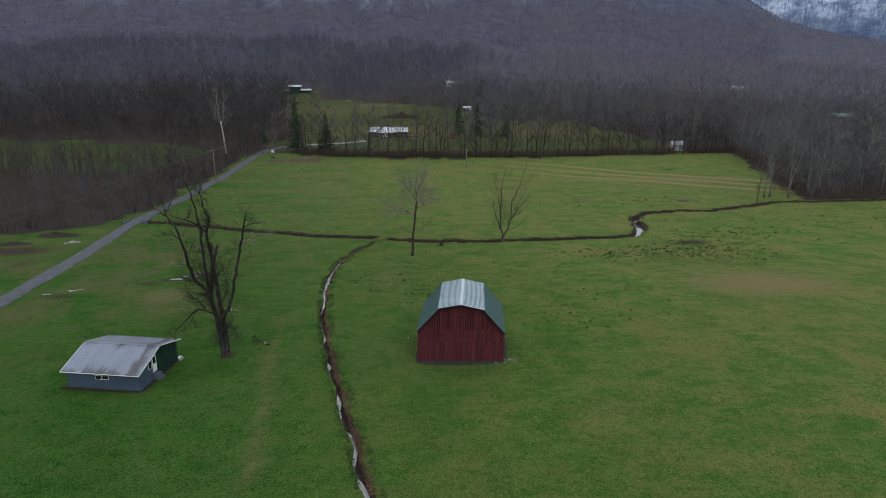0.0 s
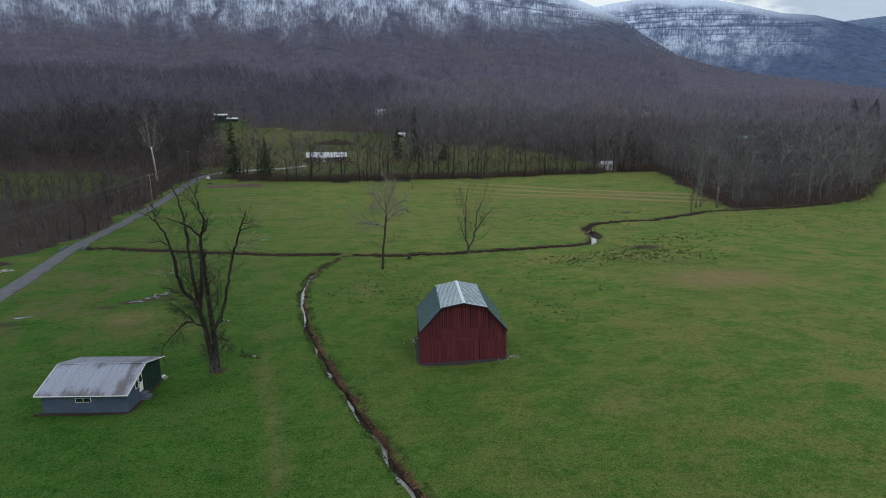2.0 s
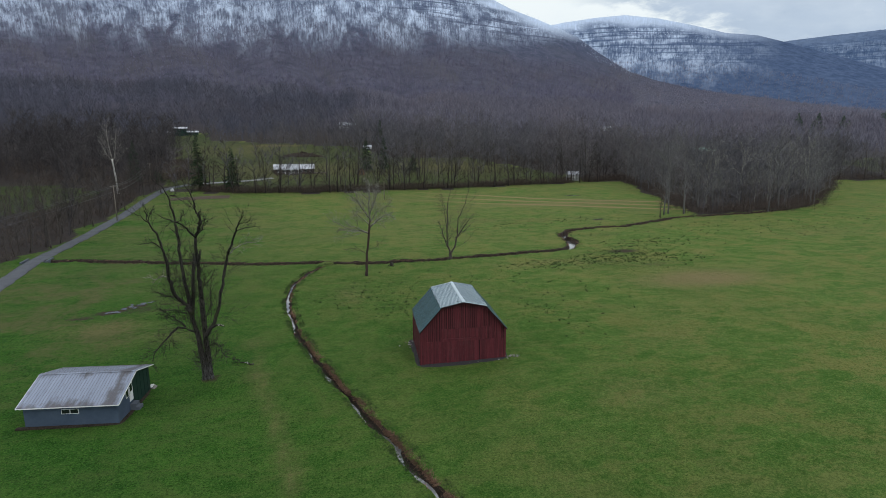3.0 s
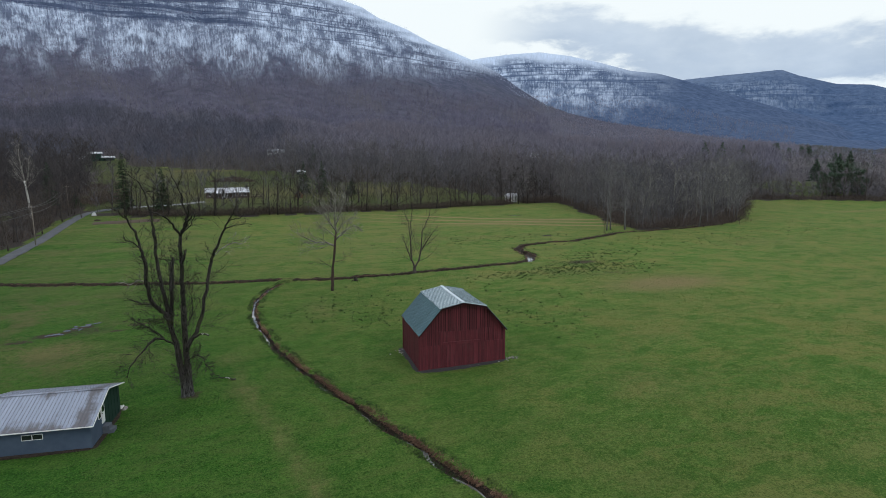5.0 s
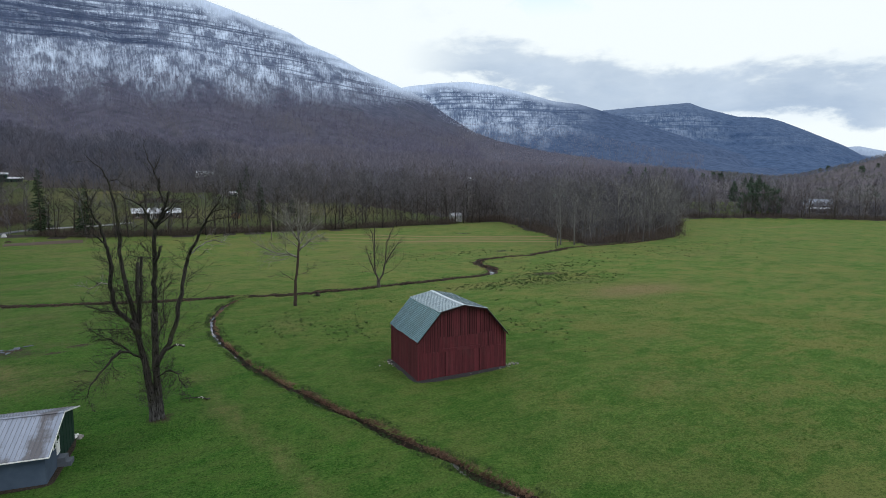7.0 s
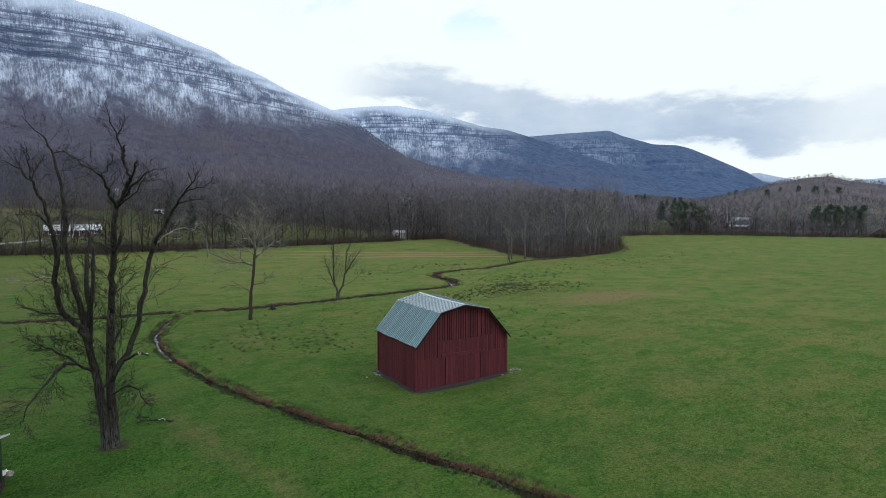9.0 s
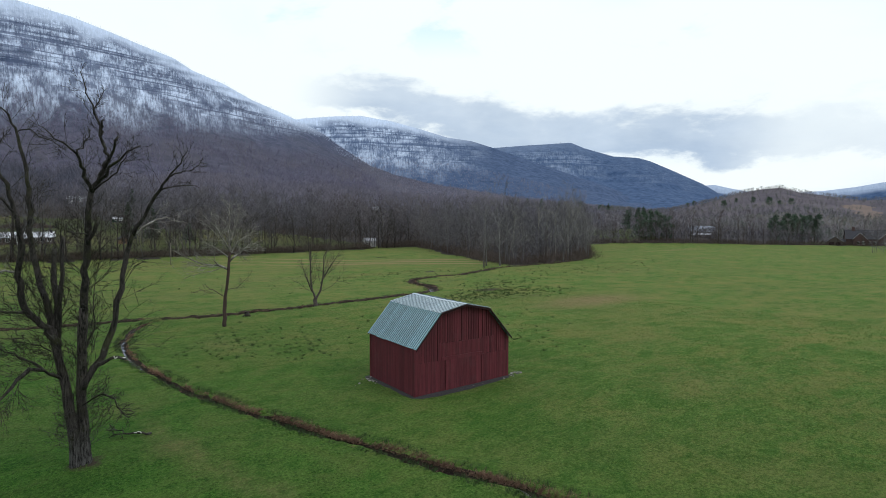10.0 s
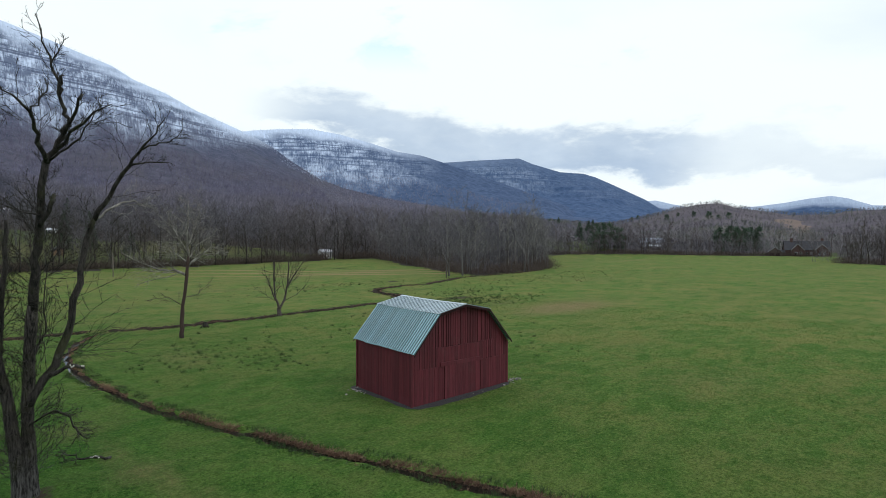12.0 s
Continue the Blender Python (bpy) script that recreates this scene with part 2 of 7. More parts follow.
# same forest in darker and lighter copies: brightness and bluish haze painted in
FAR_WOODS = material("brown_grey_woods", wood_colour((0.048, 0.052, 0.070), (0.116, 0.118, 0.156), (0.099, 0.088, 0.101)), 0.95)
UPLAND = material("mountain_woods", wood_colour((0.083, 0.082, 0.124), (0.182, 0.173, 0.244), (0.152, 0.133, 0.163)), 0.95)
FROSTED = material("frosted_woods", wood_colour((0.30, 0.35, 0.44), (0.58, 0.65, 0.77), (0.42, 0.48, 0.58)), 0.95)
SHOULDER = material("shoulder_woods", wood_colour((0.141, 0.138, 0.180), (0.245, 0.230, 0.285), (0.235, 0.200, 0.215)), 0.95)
LIT_SLOPE_WOODS = material("slope_woods", wood_colour((0.099, 0.096, 0.127), (0.204, 0.193, 0.241), (0.183, 0.155, 0.170)), 0.95)
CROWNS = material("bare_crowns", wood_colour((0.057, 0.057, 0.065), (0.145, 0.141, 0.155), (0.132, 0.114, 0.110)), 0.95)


# hill woods toned paler throughout: distance haze put into the colour
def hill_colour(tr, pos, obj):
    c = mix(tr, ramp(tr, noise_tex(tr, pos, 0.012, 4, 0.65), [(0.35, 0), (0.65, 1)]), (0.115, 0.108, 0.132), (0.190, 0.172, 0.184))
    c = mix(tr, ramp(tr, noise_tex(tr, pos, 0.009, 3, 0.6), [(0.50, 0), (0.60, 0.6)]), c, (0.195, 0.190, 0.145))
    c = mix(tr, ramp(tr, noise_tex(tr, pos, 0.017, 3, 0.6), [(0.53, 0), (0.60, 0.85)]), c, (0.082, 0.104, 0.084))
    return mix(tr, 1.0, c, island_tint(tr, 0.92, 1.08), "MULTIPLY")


HILL_WOODS = material("hazed_hill_woods", hill_colour, 0.95)
# blue of aerial haze put into the farthest woods' colour
RANGE_WOODS = material("haze_blue_woods", lambda tr, p, o: mix(tr, noise_tex(tr, p, 0.02, 4, 0.65), (0.048, 0.074, 0.150), (0.080, 0.112, 0.205)), 0.95)
BRUSH = material("brown_brush", bark_colour((0.046, 0.036, 0.031), (0.125, 0.096, 0.080)), 0.95)
# far evergreens get a paler, bluer green: haze put into the colour
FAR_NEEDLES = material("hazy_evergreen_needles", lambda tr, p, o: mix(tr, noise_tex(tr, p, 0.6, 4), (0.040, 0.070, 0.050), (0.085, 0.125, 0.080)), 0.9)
EVERGREEN = material("evergreen_needles", lambda tr, p, o: mix(tr, noise_tex(tr, p, 1.5, 4), (0.014, 0.032, 0.016), (0.038, 0.064, 0.030)), 0.9)

# ---- the lie of the land ----
def table(x, rows):
    return np.interp(x, [r[0] for r in rows], [r[1] for r in rows])


MAIN_RIDGE = [(-180, 3), (-110, 4), (-70, 9), (-40, 14), (-20, 16.8), (0, 17.25), (3.6, 16.75), (6.3, 16.05), (9.0, 15.25), (11.2, 14.6), (12.7, 13.75), (15.3, 12.85), (17.8, 11.6), (20.1, 10.75), (22.5, 9.75), (24.3, 8.85), (25.8, 7.75), (27.4, 6.75), (28.9, 5.85), (31.0, 5.15), (36.4, 4.2), (41.3, 3.4), (46.7, 2.55), (51.2, 2.0), (56, 1.0), (62, 0), (150, 0), (180, 3)]
SECOND_RIDGE = [(10, 0), (16, 9), (22.8, 10.2), (25.7, 10.5), (28.2, 10.6), (30.9, 10.2), (33.9, 9.45), (36.6, 8.65), (39.0, 8.3), (41.2, 7.6), (48, 5.2), (54, 3.0), (60, 1.0), (64, 0)]
THIRD_RIDGE = [(30, 0), (36, 6.5), (41.3, 7.55), (44.6, 7.75), (47.2, 7.85), (48.8, 7.92), (50.1, 7.35), (52.8, 6.5), (55.0, 6.3), (56.1, 5.95), (57.9, 5.1), (59.4, 4.35), (60.7, 3.7), (61.9, 2.9), (64.5, 1.0), (66, 0)]
FOURTH_RIDGE = [(58, 0), (60, 3.5), (61.7, 3.6), (63.2, 3.2), (66, 2.6), (70.1, 2.85), (72.2, 3.1), (73.9, 3.4), (75.5, 3.58), (76.6, 3.35), (78.3, 2.7), (90, 2.2), (130, 2.5), (160, 0)]
RIGHT_HILL = [(40, 0), (50, 0.7), (57, 1.5), (61.1, 2.5), (62.9, 3.1), (64.8, 3.4), (66.2, 3.5), (67.6, 3.05), (69.8, 2.7), (71.9, 2.3), (74.8, 2.3), (75.9, 2.55), (78.4, 2.65), (82, 2.6), (110, 2.6), (180, 3)]
# ridge, foot and crest distances, how it steepens, what is left behind the crest
RANGES = ((MAIN_RIDGE, 300, 2300, 2.4, 0.75), (SECOND_RIDGE, 1700, 3000, 1.35, 0.8), (THIRD_RIDGE, 2300, 3900, 1.3, 0.8), (FOURTH_RIDGE, 2800, 4500, 1.2, 0.9), (RIGHT_HILL, 560, 1750, 1.15, 0.7))


def rolling(x, y, size, seed):
    """Smooth unevenness between about -1 and 1."""
    x, y = x / size + seed * 7.3, y / size - seed * 3.1
    return (np.sin(x * 1.7 + 1.3 * np.sin(y * 1.1)) + np.sin(y * 1.9 + 1.5 * np.sin(x * 0.8)) + 0.6 * np.sin(x * 3.7 + y * 2.9)) / 2.6


def land(x, y):
    """Height of the ground, without the streams' cuts."""
    x, y = np.asarray(x, float), np.asarray(y, float)
    q = np.clip(x + 5 - 0.6 * (y - 62), -32, 45)
    z = 0.028 * q * np.interp(y, [60, 90, 120, 200], [1, 0.5, 0.2, 0.1])
    yy = y - 0.2 * np.clip(x, 0, 300)
    z = z + np.interp(yy, [150, 200, 240, 300, 500, 700, 1200, 5000], [0, 0.9, 3.0, 8.0, 26, 36, 42, 60])
    z = z + 7.5 * np.exp(-((x - 345) / 60) ** 2 - ((y - 278) / 55) ** 2)
    z = z + 0.12 * rolling(x, y, 14, 1) + 0.05 * rolling(x, y, 4, 2)
    z = z - 0.24 * np.exp(-((x - 2.5) / 8.5) ** 4 - ((y - 68) / 7.5) ** 4)
    z = z - 0.30 * np.exp(-((x + 39) / 9) ** 4 - ((y - 62) / 8) ** 4)
    z = z + 0.35 * np.exp(-((x + 27.3) / 5) ** 2 - ((y - 66) / 5) ** 2)
    return z + ranges(x, y)[0]


def ranges(x, y):
    """How far the mountains lift the ground, the share of their crest's height, and which of the ranges it is."""
    x, y = np.asarray(x, float), np.asarray(y, float)
    az, r = np.degrees(np.arctan2(x, y)), np.hypot(x, y)
    u = np.radians(az) * 2000.0
    up, share, which = np.zeros(x.shape), np.zeros(x.shape), np.zeros(x.shape, int)
    for k, (rows, foot, crest, power, back) in enumerate(RANGES):
        rise_under = np.interp(crest * np.cos(np.radians(az)) - 60.0, [300, 500, 700, 1200, 5000], [8, 26, 36, 42, 60])
        high = np.maximum(crest * np.tan(np.radians(table(az, rows))) - rise_under, 0)
        s = np.clip((r - foot) / (crest - foot), 0, 1)
        rise = high * s ** power
        if k < 4:
            # spurs and gullies running down the face, and level cliff steps below the crest
            spur = np.abs(np.sin(u / 115 + k + 1.1 * np.sin(u / 260 + rise / 300))) - 0.6
            rise = rise + high * (0.028 * spur + 0.02 * rolling(x, y, 170, power)) * np.sin(np.pi * s) ** 1.2
            stair = 44.0
            t = rise / stair + 0.45 * np.sin(u / 410 + k) + 0.22 * np.sin(u / 130 + rise / 90) + 0.10 * np.sin(u / 47)
            f = t - np.floor(t)
            step = np.clip((f - 0.62) / 0.30, 0, 1)
            cliff = (step * step * (3 - 2 * step) - f) * stair
            weight = np.interp(rise, [330, 400, 520, 570], [0, 0.8, 0.9, 0]) if k == 0 else np.interp(rise / (high + 1), [0.40, 0.55, 0.80, 0.90], [0, 1, 1, 0])
            weight = weight * np.clip(0.75 + 0.9 * np.sin(u / 190 + rise / 130 + 2 * k), 0, 1) * np.clip((1 - s) / 0.06, 0, 1) * (r > 800)
            rise = rise + cliff * weight * (r < crest)
        else:
            rise = rise + high * (0.07 * rolling(x, y, 170, power) + 0.04 * rolling(x, y, 60, power + 1)) * np.sin(np.pi * s)
        lift = rise * (1 - (1 - back) * np.clip((r - crest) / 900, 0, 1))
        mine = lift > up
        share = np.where(mine, rise / (high + 1), share)
        which = np.where(mine, k, which)
        up = np.maximum(up, lift)
    return up, share, which


def hill_clearing(x, y):
    """The strip of tawny grass on the low hill."""
    return inside(x + 30 * rolling(x, y, 60, 3), y + 14 * rolling(x, y, 50, 4), [(905, 300), (1095, 372), (1340, 470), (1400, 460), (1250, 390), (1100, 345)])


def inside(x, y, poly):
    """Which points lie in a polygon."""
    x, y = np.asarray(x, float), np.asarray(y, float)
    hit = np.zeros(x.shape, bool)
    for (x0, y0), (x1, y1) in zip(poly, poly[1:] + poly[:1]):
        if y0 != y1:
            hit ^= ((y0 > y) != (y1 > y)) & (x < (x1 - x0) * (y - y0) / (y1 - y0) + x0)
    return hit


GREENS = [
    [(-400, -600), (-400, 95), (-104, 122), (-82, 133), (-79.6, 150), (-79.6, 170), (-80.3, 188), (-81.4, 224), (-81, 252), (-74, 249.5), (-43, 239), (-9, 238), (25, 241.5), (63, 248), (100, 256), (132, 263.5), (124, 226), (113, 192), (108, 167), (133, 170), (158, 177), (200, 211), (250, 256), (279, 238), (325, 209), (388, 177), (410, 134), (320, 112), (298, 107), (281, 87), (285, 60), (600, -100), (600, -600)],
    [(-76, 255), (-42, 241.8), (-9, 240.6), (25, 244.2), (62, 250.6), (98, 258.4), (116, 266), (110, 286), (96, 308), (74, 350), (26, 346), (8, 398), (-17, 408), (-91, 440), (-98, 478), (-130, 476), (-106, 405), (-88, 330), (-87, 292)],
    [(-230, 275), (-170, 208), (-123, 203), (-99, 220), (-100, 250), (-118, 266)],
    [(288, 250), (325, 240), (350, 310), (300, 310)],
    [(392, 150), (500, 105), (520, 185), (420, 205)],
]


def is_green(x, y):
    xx, yy = x + 2.2 * rolling(x, y, 9, 5) + 0.9 * rolling(x, y, 3, 7), y + 2.2 * rolling(x, y, 9, 6) + 0.9 * rolling(x, y, 3, 8)
    return np.any([inside(xx, yy, p) for p in GREENS], axis=0)


def smooth_line(points, step):
    """A smooth line through the points, in even steps."""
    p = np.array(points, float)
    p = np.vstack([2 * p[0] - p[1], p, 2 * p[-1] - p[-2]])
    fine = []
    for a, b, c, d in zip(p[:-3], p[1:-2], p[2:-1], p[3:]):
        for s in np.linspace(0, 1, 24, endpoint=False):
            fine.append(0.5 * (2 * b + (c - a) * s + (2 * a - 5 * b + 4 * c - d) * s * s + (3 * b - a - 3 * c + d) * s ** 3))
    fine = np.array(fine + [p[-2]])
    run = np.concatenate([[0], np.cumsum(np.linalg.norm(np.diff(fine, axis=0), axis=1))])
    at = np.arange(0, run[-1], step)
    return np.column_stack([np.interp(at, run, fine[:, i]) for i in range(2)])


DITCH = smooth_line([(16, -20), (8, 0), (2, 16), (-1.5, 26), (-4.5, 35), (-6.3, 40.5), (-8.2, 46.5), (-9.5, 50.5), (-11.2, 55.8), (-12.8, 60.5), (-14.2, 65.5), (-16, 72), (-18, 80.5), (-19.6, 90), (-20.2, 97), (-20, 103), (-19, 109), (-17, 115), (-14, 120), (-11.5, 122)], 0.5)
CREEK = smooth_line([(-76, 137), (-66, 135.5), (-56, 132.5), (-46, 129.6), (-36.5, 127), (-27.2, 124.6), (-18, 123.8), (-11.5, 122), (-2, 121), (5.6, 120.5), (13.5, 121), (22, 122), (30.5, 123), (38, 124.2), (42.5, 125.6), (45.6, 128.6), (47.2, 133), (48, 138), (49.6, 143.5), (52.5, 147.2), (58, 149.5), (65, 151), (73, 152.3), (81.5, 156), (90, 160.3), (99, 163.6), (106, 164.3), (116, 165.5), (131, 168), (157, 177), (180, 192)], 0.5)
ROAD = smooth_line([(-66.5, 30), (-68.5, 60), (-69.7, 84.4), (-70.1, 91.4), (-70.6, 99.5), (-71.8, 110.2), (-73.6, 123.8), (-75.5, 139), (-76, 156.5), (-75.8, 170.1), (-76.6, 191.2), (-77.8, 223.7), (-77.6, 248), (-73.9, 257.8), (-66, 264.7), (-48.3, 270.5), (-36, 277)], 1.0)


def away(x, y, line):
    """Distance from a line, for points within its bounds; far away elsewhere."""
    x, y = np.asarray(x, float), np.asarray(y, float)
    out = np.full(x.shape, 99.0)
    near = (x > line[:, 0].min() - 6) & (x < line[:, 0].max() + 6) & (y > line[:, 1].min() - 6) & (y < line[:, 1].max() + 6)
    px, py = x[near], y[near]
    best = np.full(px.shape, 99.0)
    for a in range(0, len(line), 2):
        best = np.minimum(best, np.hypot(px - line[a, 0], py - line[a, 1]))
    out[near] = best
    return out


def mesh_of(name, verts, faces, mat, smooth=False):
    """A mesh from numpy arrays; faces are all triangles or all quads."""
    me = bpy.data.meshes.new(name)
    faces = np.asarray(faces, np.int32)
    n = faces.shape[1]
    me.vertices.add(len(verts))
    me.vertices.foreach_set("co", np.asarray(verts, np.float32).ravel())
    me.loops.add(faces.size)
    me.loops.foreach_set("vertex_index", faces.ravel())
    me.polygons.add(len(faces))
    me.polygons.foreach_set("loop_start", np.arange(0, faces.size, n, dtype=np.int32))
    me.update(calc_edges=True)
    me.polygons.foreach_set("use_smooth", np.full(len(faces), smooth))
    me.materials.append(mat)
    return me


def grid_faces(rows, cols):
    i = np.arange(rows * cols).reshape(rows, cols)
    return np.column_stack([i[:-1, :-1].ravel(), i[:-1, 1:].ravel(), i[1:, 1:].ravel(), i[1:, :-1].ravel()])


def spread(lo, hi, fine, coarse, ends):
    """Grid lines: even and fine from lo to hi, then growing out to the ends."""
    mid = np.arange(lo, hi + fine, fine)
    def outward(start, stop):
        step, at, out = fine, start, []
        while at < stop:
            step = min(step * 1.055, 8.0 if at < 500 else max(coarse, 0.012 * at))
            at += step
            out.append(at)
        return np.array(out)
    left = -outward(-lo, -ends[0])[::-1]
    return np.concatenate([left, mid, outward(hi, ends[1])])


XS = spread(-78, 60, 0.95, 95, (-4700, 4700))
YS = spread(34, 150, 0.95, 95, (-3000, 4700))
gx, gy = np.meshgrid(XS, YS)
gz = land(gx, gy)
gz = gz - 2.4 * ((away(gx, gy, DITCH) < 1.38) | (away(gx, gy, CREEK) < 2.2))
g_az, g_r = np.degrees(np.arctan2(gx, gy)), np.hypot(gx, gy)
gz = gz - np.interp(g_r, [905, 1010], [0, 45]) * ((g_az > -61) & (g_az < 91))
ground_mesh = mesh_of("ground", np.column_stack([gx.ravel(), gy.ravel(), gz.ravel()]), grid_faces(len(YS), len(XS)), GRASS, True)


def blob(x, y, spots):
    """Soft patches: (x, y, radius along x, radius along y, strength)."""
    out = np.zeros_like(x)
    for cx, cy, rx, ry, s in spots:
        out = np.maximum(out, s * np.exp(-((x - cx) / rx) ** 2 - ((y - cy) / ry) ** 2))
    return out


DRY = [(-92, 113, 12, 8, 0.5), (-23.6, 77.5, 2.6, 3.5, 0.62), (-22.3, 70, 1.5, 6, 0.6), (-21.2, 64, 1.3, 6, 0.66), (-20.0, 58.5, 1.3, 5, 0.62), (-18.9, 53.4, 1.4, 5, 0.68), (-17.9, 48.8, 1.3, 5, 0.62), (-17.0, 44, 1.5, 5, 0.66), (-38, 82, 11, 5, 0.5), (-47, 108, 10, 5, 0.5), (-20, 300, 90, 45, 0.6), (-60, 385, 60, 60, 0.55), (55, 312, 60, 45, 0.65), (-45, 408, 28, 9, 0.9), (55, 92, 16, 8, 1.1), (30, 112, 25, 6, 0.5), (70, 200, 50, 7, 0.8), (20, 214, 40, 3, 0.6), (95, 205, 20, 4, 0.8), (-40, 175, 3, 25, 0.5), (250, 195, 40, 5, 0.8), (200, 150, 50, 6, 0.5), (18, 50, 9, 6, 0.5), (30, 65, 9, 7, 0.45), (-10, 98, 5, 9, 0.6), (-45, 88, 9, 5, 0.7), (25, 170, 25, 8, 0.5), (-22, 66, 2.5, 3, 0.7), (120, 130, 40, 10, 0.5)]
DIRT = [(-88, 112, 12, 5, 0.75), (-47.4, 95.4, 2.6, 1.3, 0.95), (-50.5, 93.2, 3.0, 0.9, 0.8), (-44.4, 97.6, 2.2, 1.5, 0.85), (-36.4, 97.5, 1.8, 0.9, 0.85), (54, 119.5, 5, 2.6, 0.8), (-80, 104, 4, 7, 0.5), (59, 124.5, 9, 2.2, 0.42), (48, 119, 7, 1.8, 0.42), (71, 131, 7, 2.0, 0.4), (-46.5, 95.5, 2.2, 1.2, 0.8), (-43.5, 98.5, 2.0, 1.0, 0.75), (-38.7, 94.9, 1.6, 0.8, 0.7), (-27.2, 66.1, 1.3, 1.1, 1.0), (-43, 96, 6, 3, 0.55), (-62, 87, 4, 2, 0.6), (-84, 124, 4, 3, 0.8), (-90, 117, 5, 2, 0.6), (86, 216, 5, 2, 0.9), (70.5, 164.5, 2.5, 1.2, 0.9), (52, 105, 12, 4, 0.42), (45, 110, 10, 3, 0.42), (60, 140, 14, 5, 0.4), (-25, 351, 13, 4, 0.7)]


def paint_cover(me, x, y):
    cover = np.zeros((len(x), 4), np.float32)
    cover[:, 0] = ~is_green(x, y)
    cover[:, 1] = blob(x, y, DRY)
    cover[:, 2] = blob(x, y, DIRT)
    cover[:, 3] = np.any([inside(x, y, p) for p in GREENS[1:]], axis=0)
    layer = me.color_attributes.new("cover", "FLOAT_COLOR", "POINT")
    layer.data.foreach_set("color", cover.ravel())
    az, r = np.degrees(np.arctan2(x, y)), np.hypot(x, y)
    heights = np.zeros((len(x), 4), np.float32)
    # blue-grey slope tone grows with distance: haze put into the ground's colour
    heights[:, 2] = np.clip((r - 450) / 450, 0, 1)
    # paler towards the east: brighter light and haze put into the slope tone
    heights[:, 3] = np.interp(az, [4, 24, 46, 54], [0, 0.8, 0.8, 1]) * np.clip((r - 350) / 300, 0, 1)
    layer = me.color_attributes.new("range", "FLOAT_COLOR", "POINT")
    layer.data.foreach_set("color", heights.ravel())


def mountain_colour(tr, pos, obj):
    p = node(tr, "ShaderNodeSeparateXYZ", (0, pos))
    z = p.outputs[2]
    u = math_node(tr, "MULTIPLY", math_node(tr, "ARCTAN2", p.outputs[0], p.outputs[1]), 2000.0)
    lay = node(tr, "ShaderNodeSeparateColor", (0, node(tr, "ShaderNodeVertexColor", layer_name="relief").outputs[0]))
    share, snowy, far = lay.outputs
    hill = node(tr, "ShaderNodeVertexColor", layer_name="relief").outputs[1]
    def face(su, sz, detail=4, rough=0.6, distort=0.0):
        v = node(tr, "ShaderNodeCombineXYZ", (0, math_node(tr, "MULTIPLY", u, su)), (1, math_node(tr, "MULTIPLY", z, sz)), (2, 0.0)).outputs[0]
        return noise_tex(tr, v, 1.0, detail, rough, distort)
    clumps = noise_tex(tr, pos, 0.035, 5, 0.7)
    broad = face(0.006, 0.010, 4, 0.6, 0.4)
    near_c = mix(tr, ramp(tr, clumps, [(0.35, 0), (0.65, 1)]), (0.044, 0.044, 0.062), (0.094, 0.090, 0.120))
    near_c = mix(tr, ramp(tr, broad, [(0.46, 0), (0.62, 0.4)]), near_c, (0.082, 0.074, 0.074))
    # aerial haze painted in: a bluer base colour for far ranges
    haze_c = mix(tr, ramp(tr, clumps, [(0.35, 0), (0.65, 1)]), (0.030, 0.058, 0.122), (0.072, 0.112, 0.200))
    hill_c = mix(tr, ramp(tr, noise_tex(tr, pos, 0.012, 4, 0.65), [(0.35, 0), (0.65, 1)]), (0.060, 0.055, 0.070), (0.112, 0.098, 0.110))
    hill_c = mix(tr, math_node(tr, "GREATER_THAN", share, 2.0), hill_c, mix(tr, clumps, (0.11, 0.085, 0.078), (0.19, 0.145, 0.122)))
    c = mix(tr, hill, mix(tr, far, near_c, haze_c), hill_c)
    # bare trunks stand in rows up and down the white slope
    trunks = face(0.20, 0.022, 3, 0.8)
    groves = face(0.022, 0.016, 5, 0.65, 0.5)
    tongue = face(0.0085, 0.0060, 5, 0.62, 0.6)
    line = math_node(tr, "ADD", z, math_node(tr, "MULTIPLY", math_node(tr, "SUBTRACT", tongue, 0.5), 950.0))
    lying = ramp(tr, math_node(tr, "DIVIDE", line, 700.0), [(0.25, 0.0), (0.38, 0.50), (0.60, 0.78)])
    lying = math_node(tr, "MULTIPLY", lying, ramp(tr, math_node(tr, "ADD", math_node(tr, "MULTIPLY", groves, 0.55), math_node(tr, "MULTIPLY", trunks, 0.45)), [(0.40, 1.0), (0.55, 0.12)]))
    # dark rock where it is steep, broken by thin level seams
    steep = node(tr, "ShaderNodeSeparateXYZ", (0, node(tr, "ShaderNodeNewGeometry").outputs["Normal"])).outputs[2]
    seam = face(0.006, 0.16, 4, 0.65, 0.5)
    rock = math_node(tr, "MULTIPLY", ramp(tr, steep, [(0.62, 1.0), (0.78, 0.0)]), ramp(tr, seam, [(0.40, 0.55), (0.52, 1.0)]))
    strata = math_node(tr, "MULTIPLY", ramp(tr, share, [(0.52, 0.0), (0.62, 1.0), (0.86, 1.0), (0.93, 0.0)]), ramp(tr, face(0.0020, 0.070, 5, 0.6, 0.45), [(0.50, 0.0), (0.58, 0.8)]))
    lying = math_node(tr, "MULTIPLY", lying, math_node(tr, "SUBTRACT", 1.0, math_node(tr, "MAXIMUM", rock, strata), True))
    # hoar frost whitens the woods along the top
    edge = math_node(tr, "ADD", share, math_node(tr, "MULTIPLY", math_node(tr, "SUBTRACT", tongue, 0.5), 0.25))
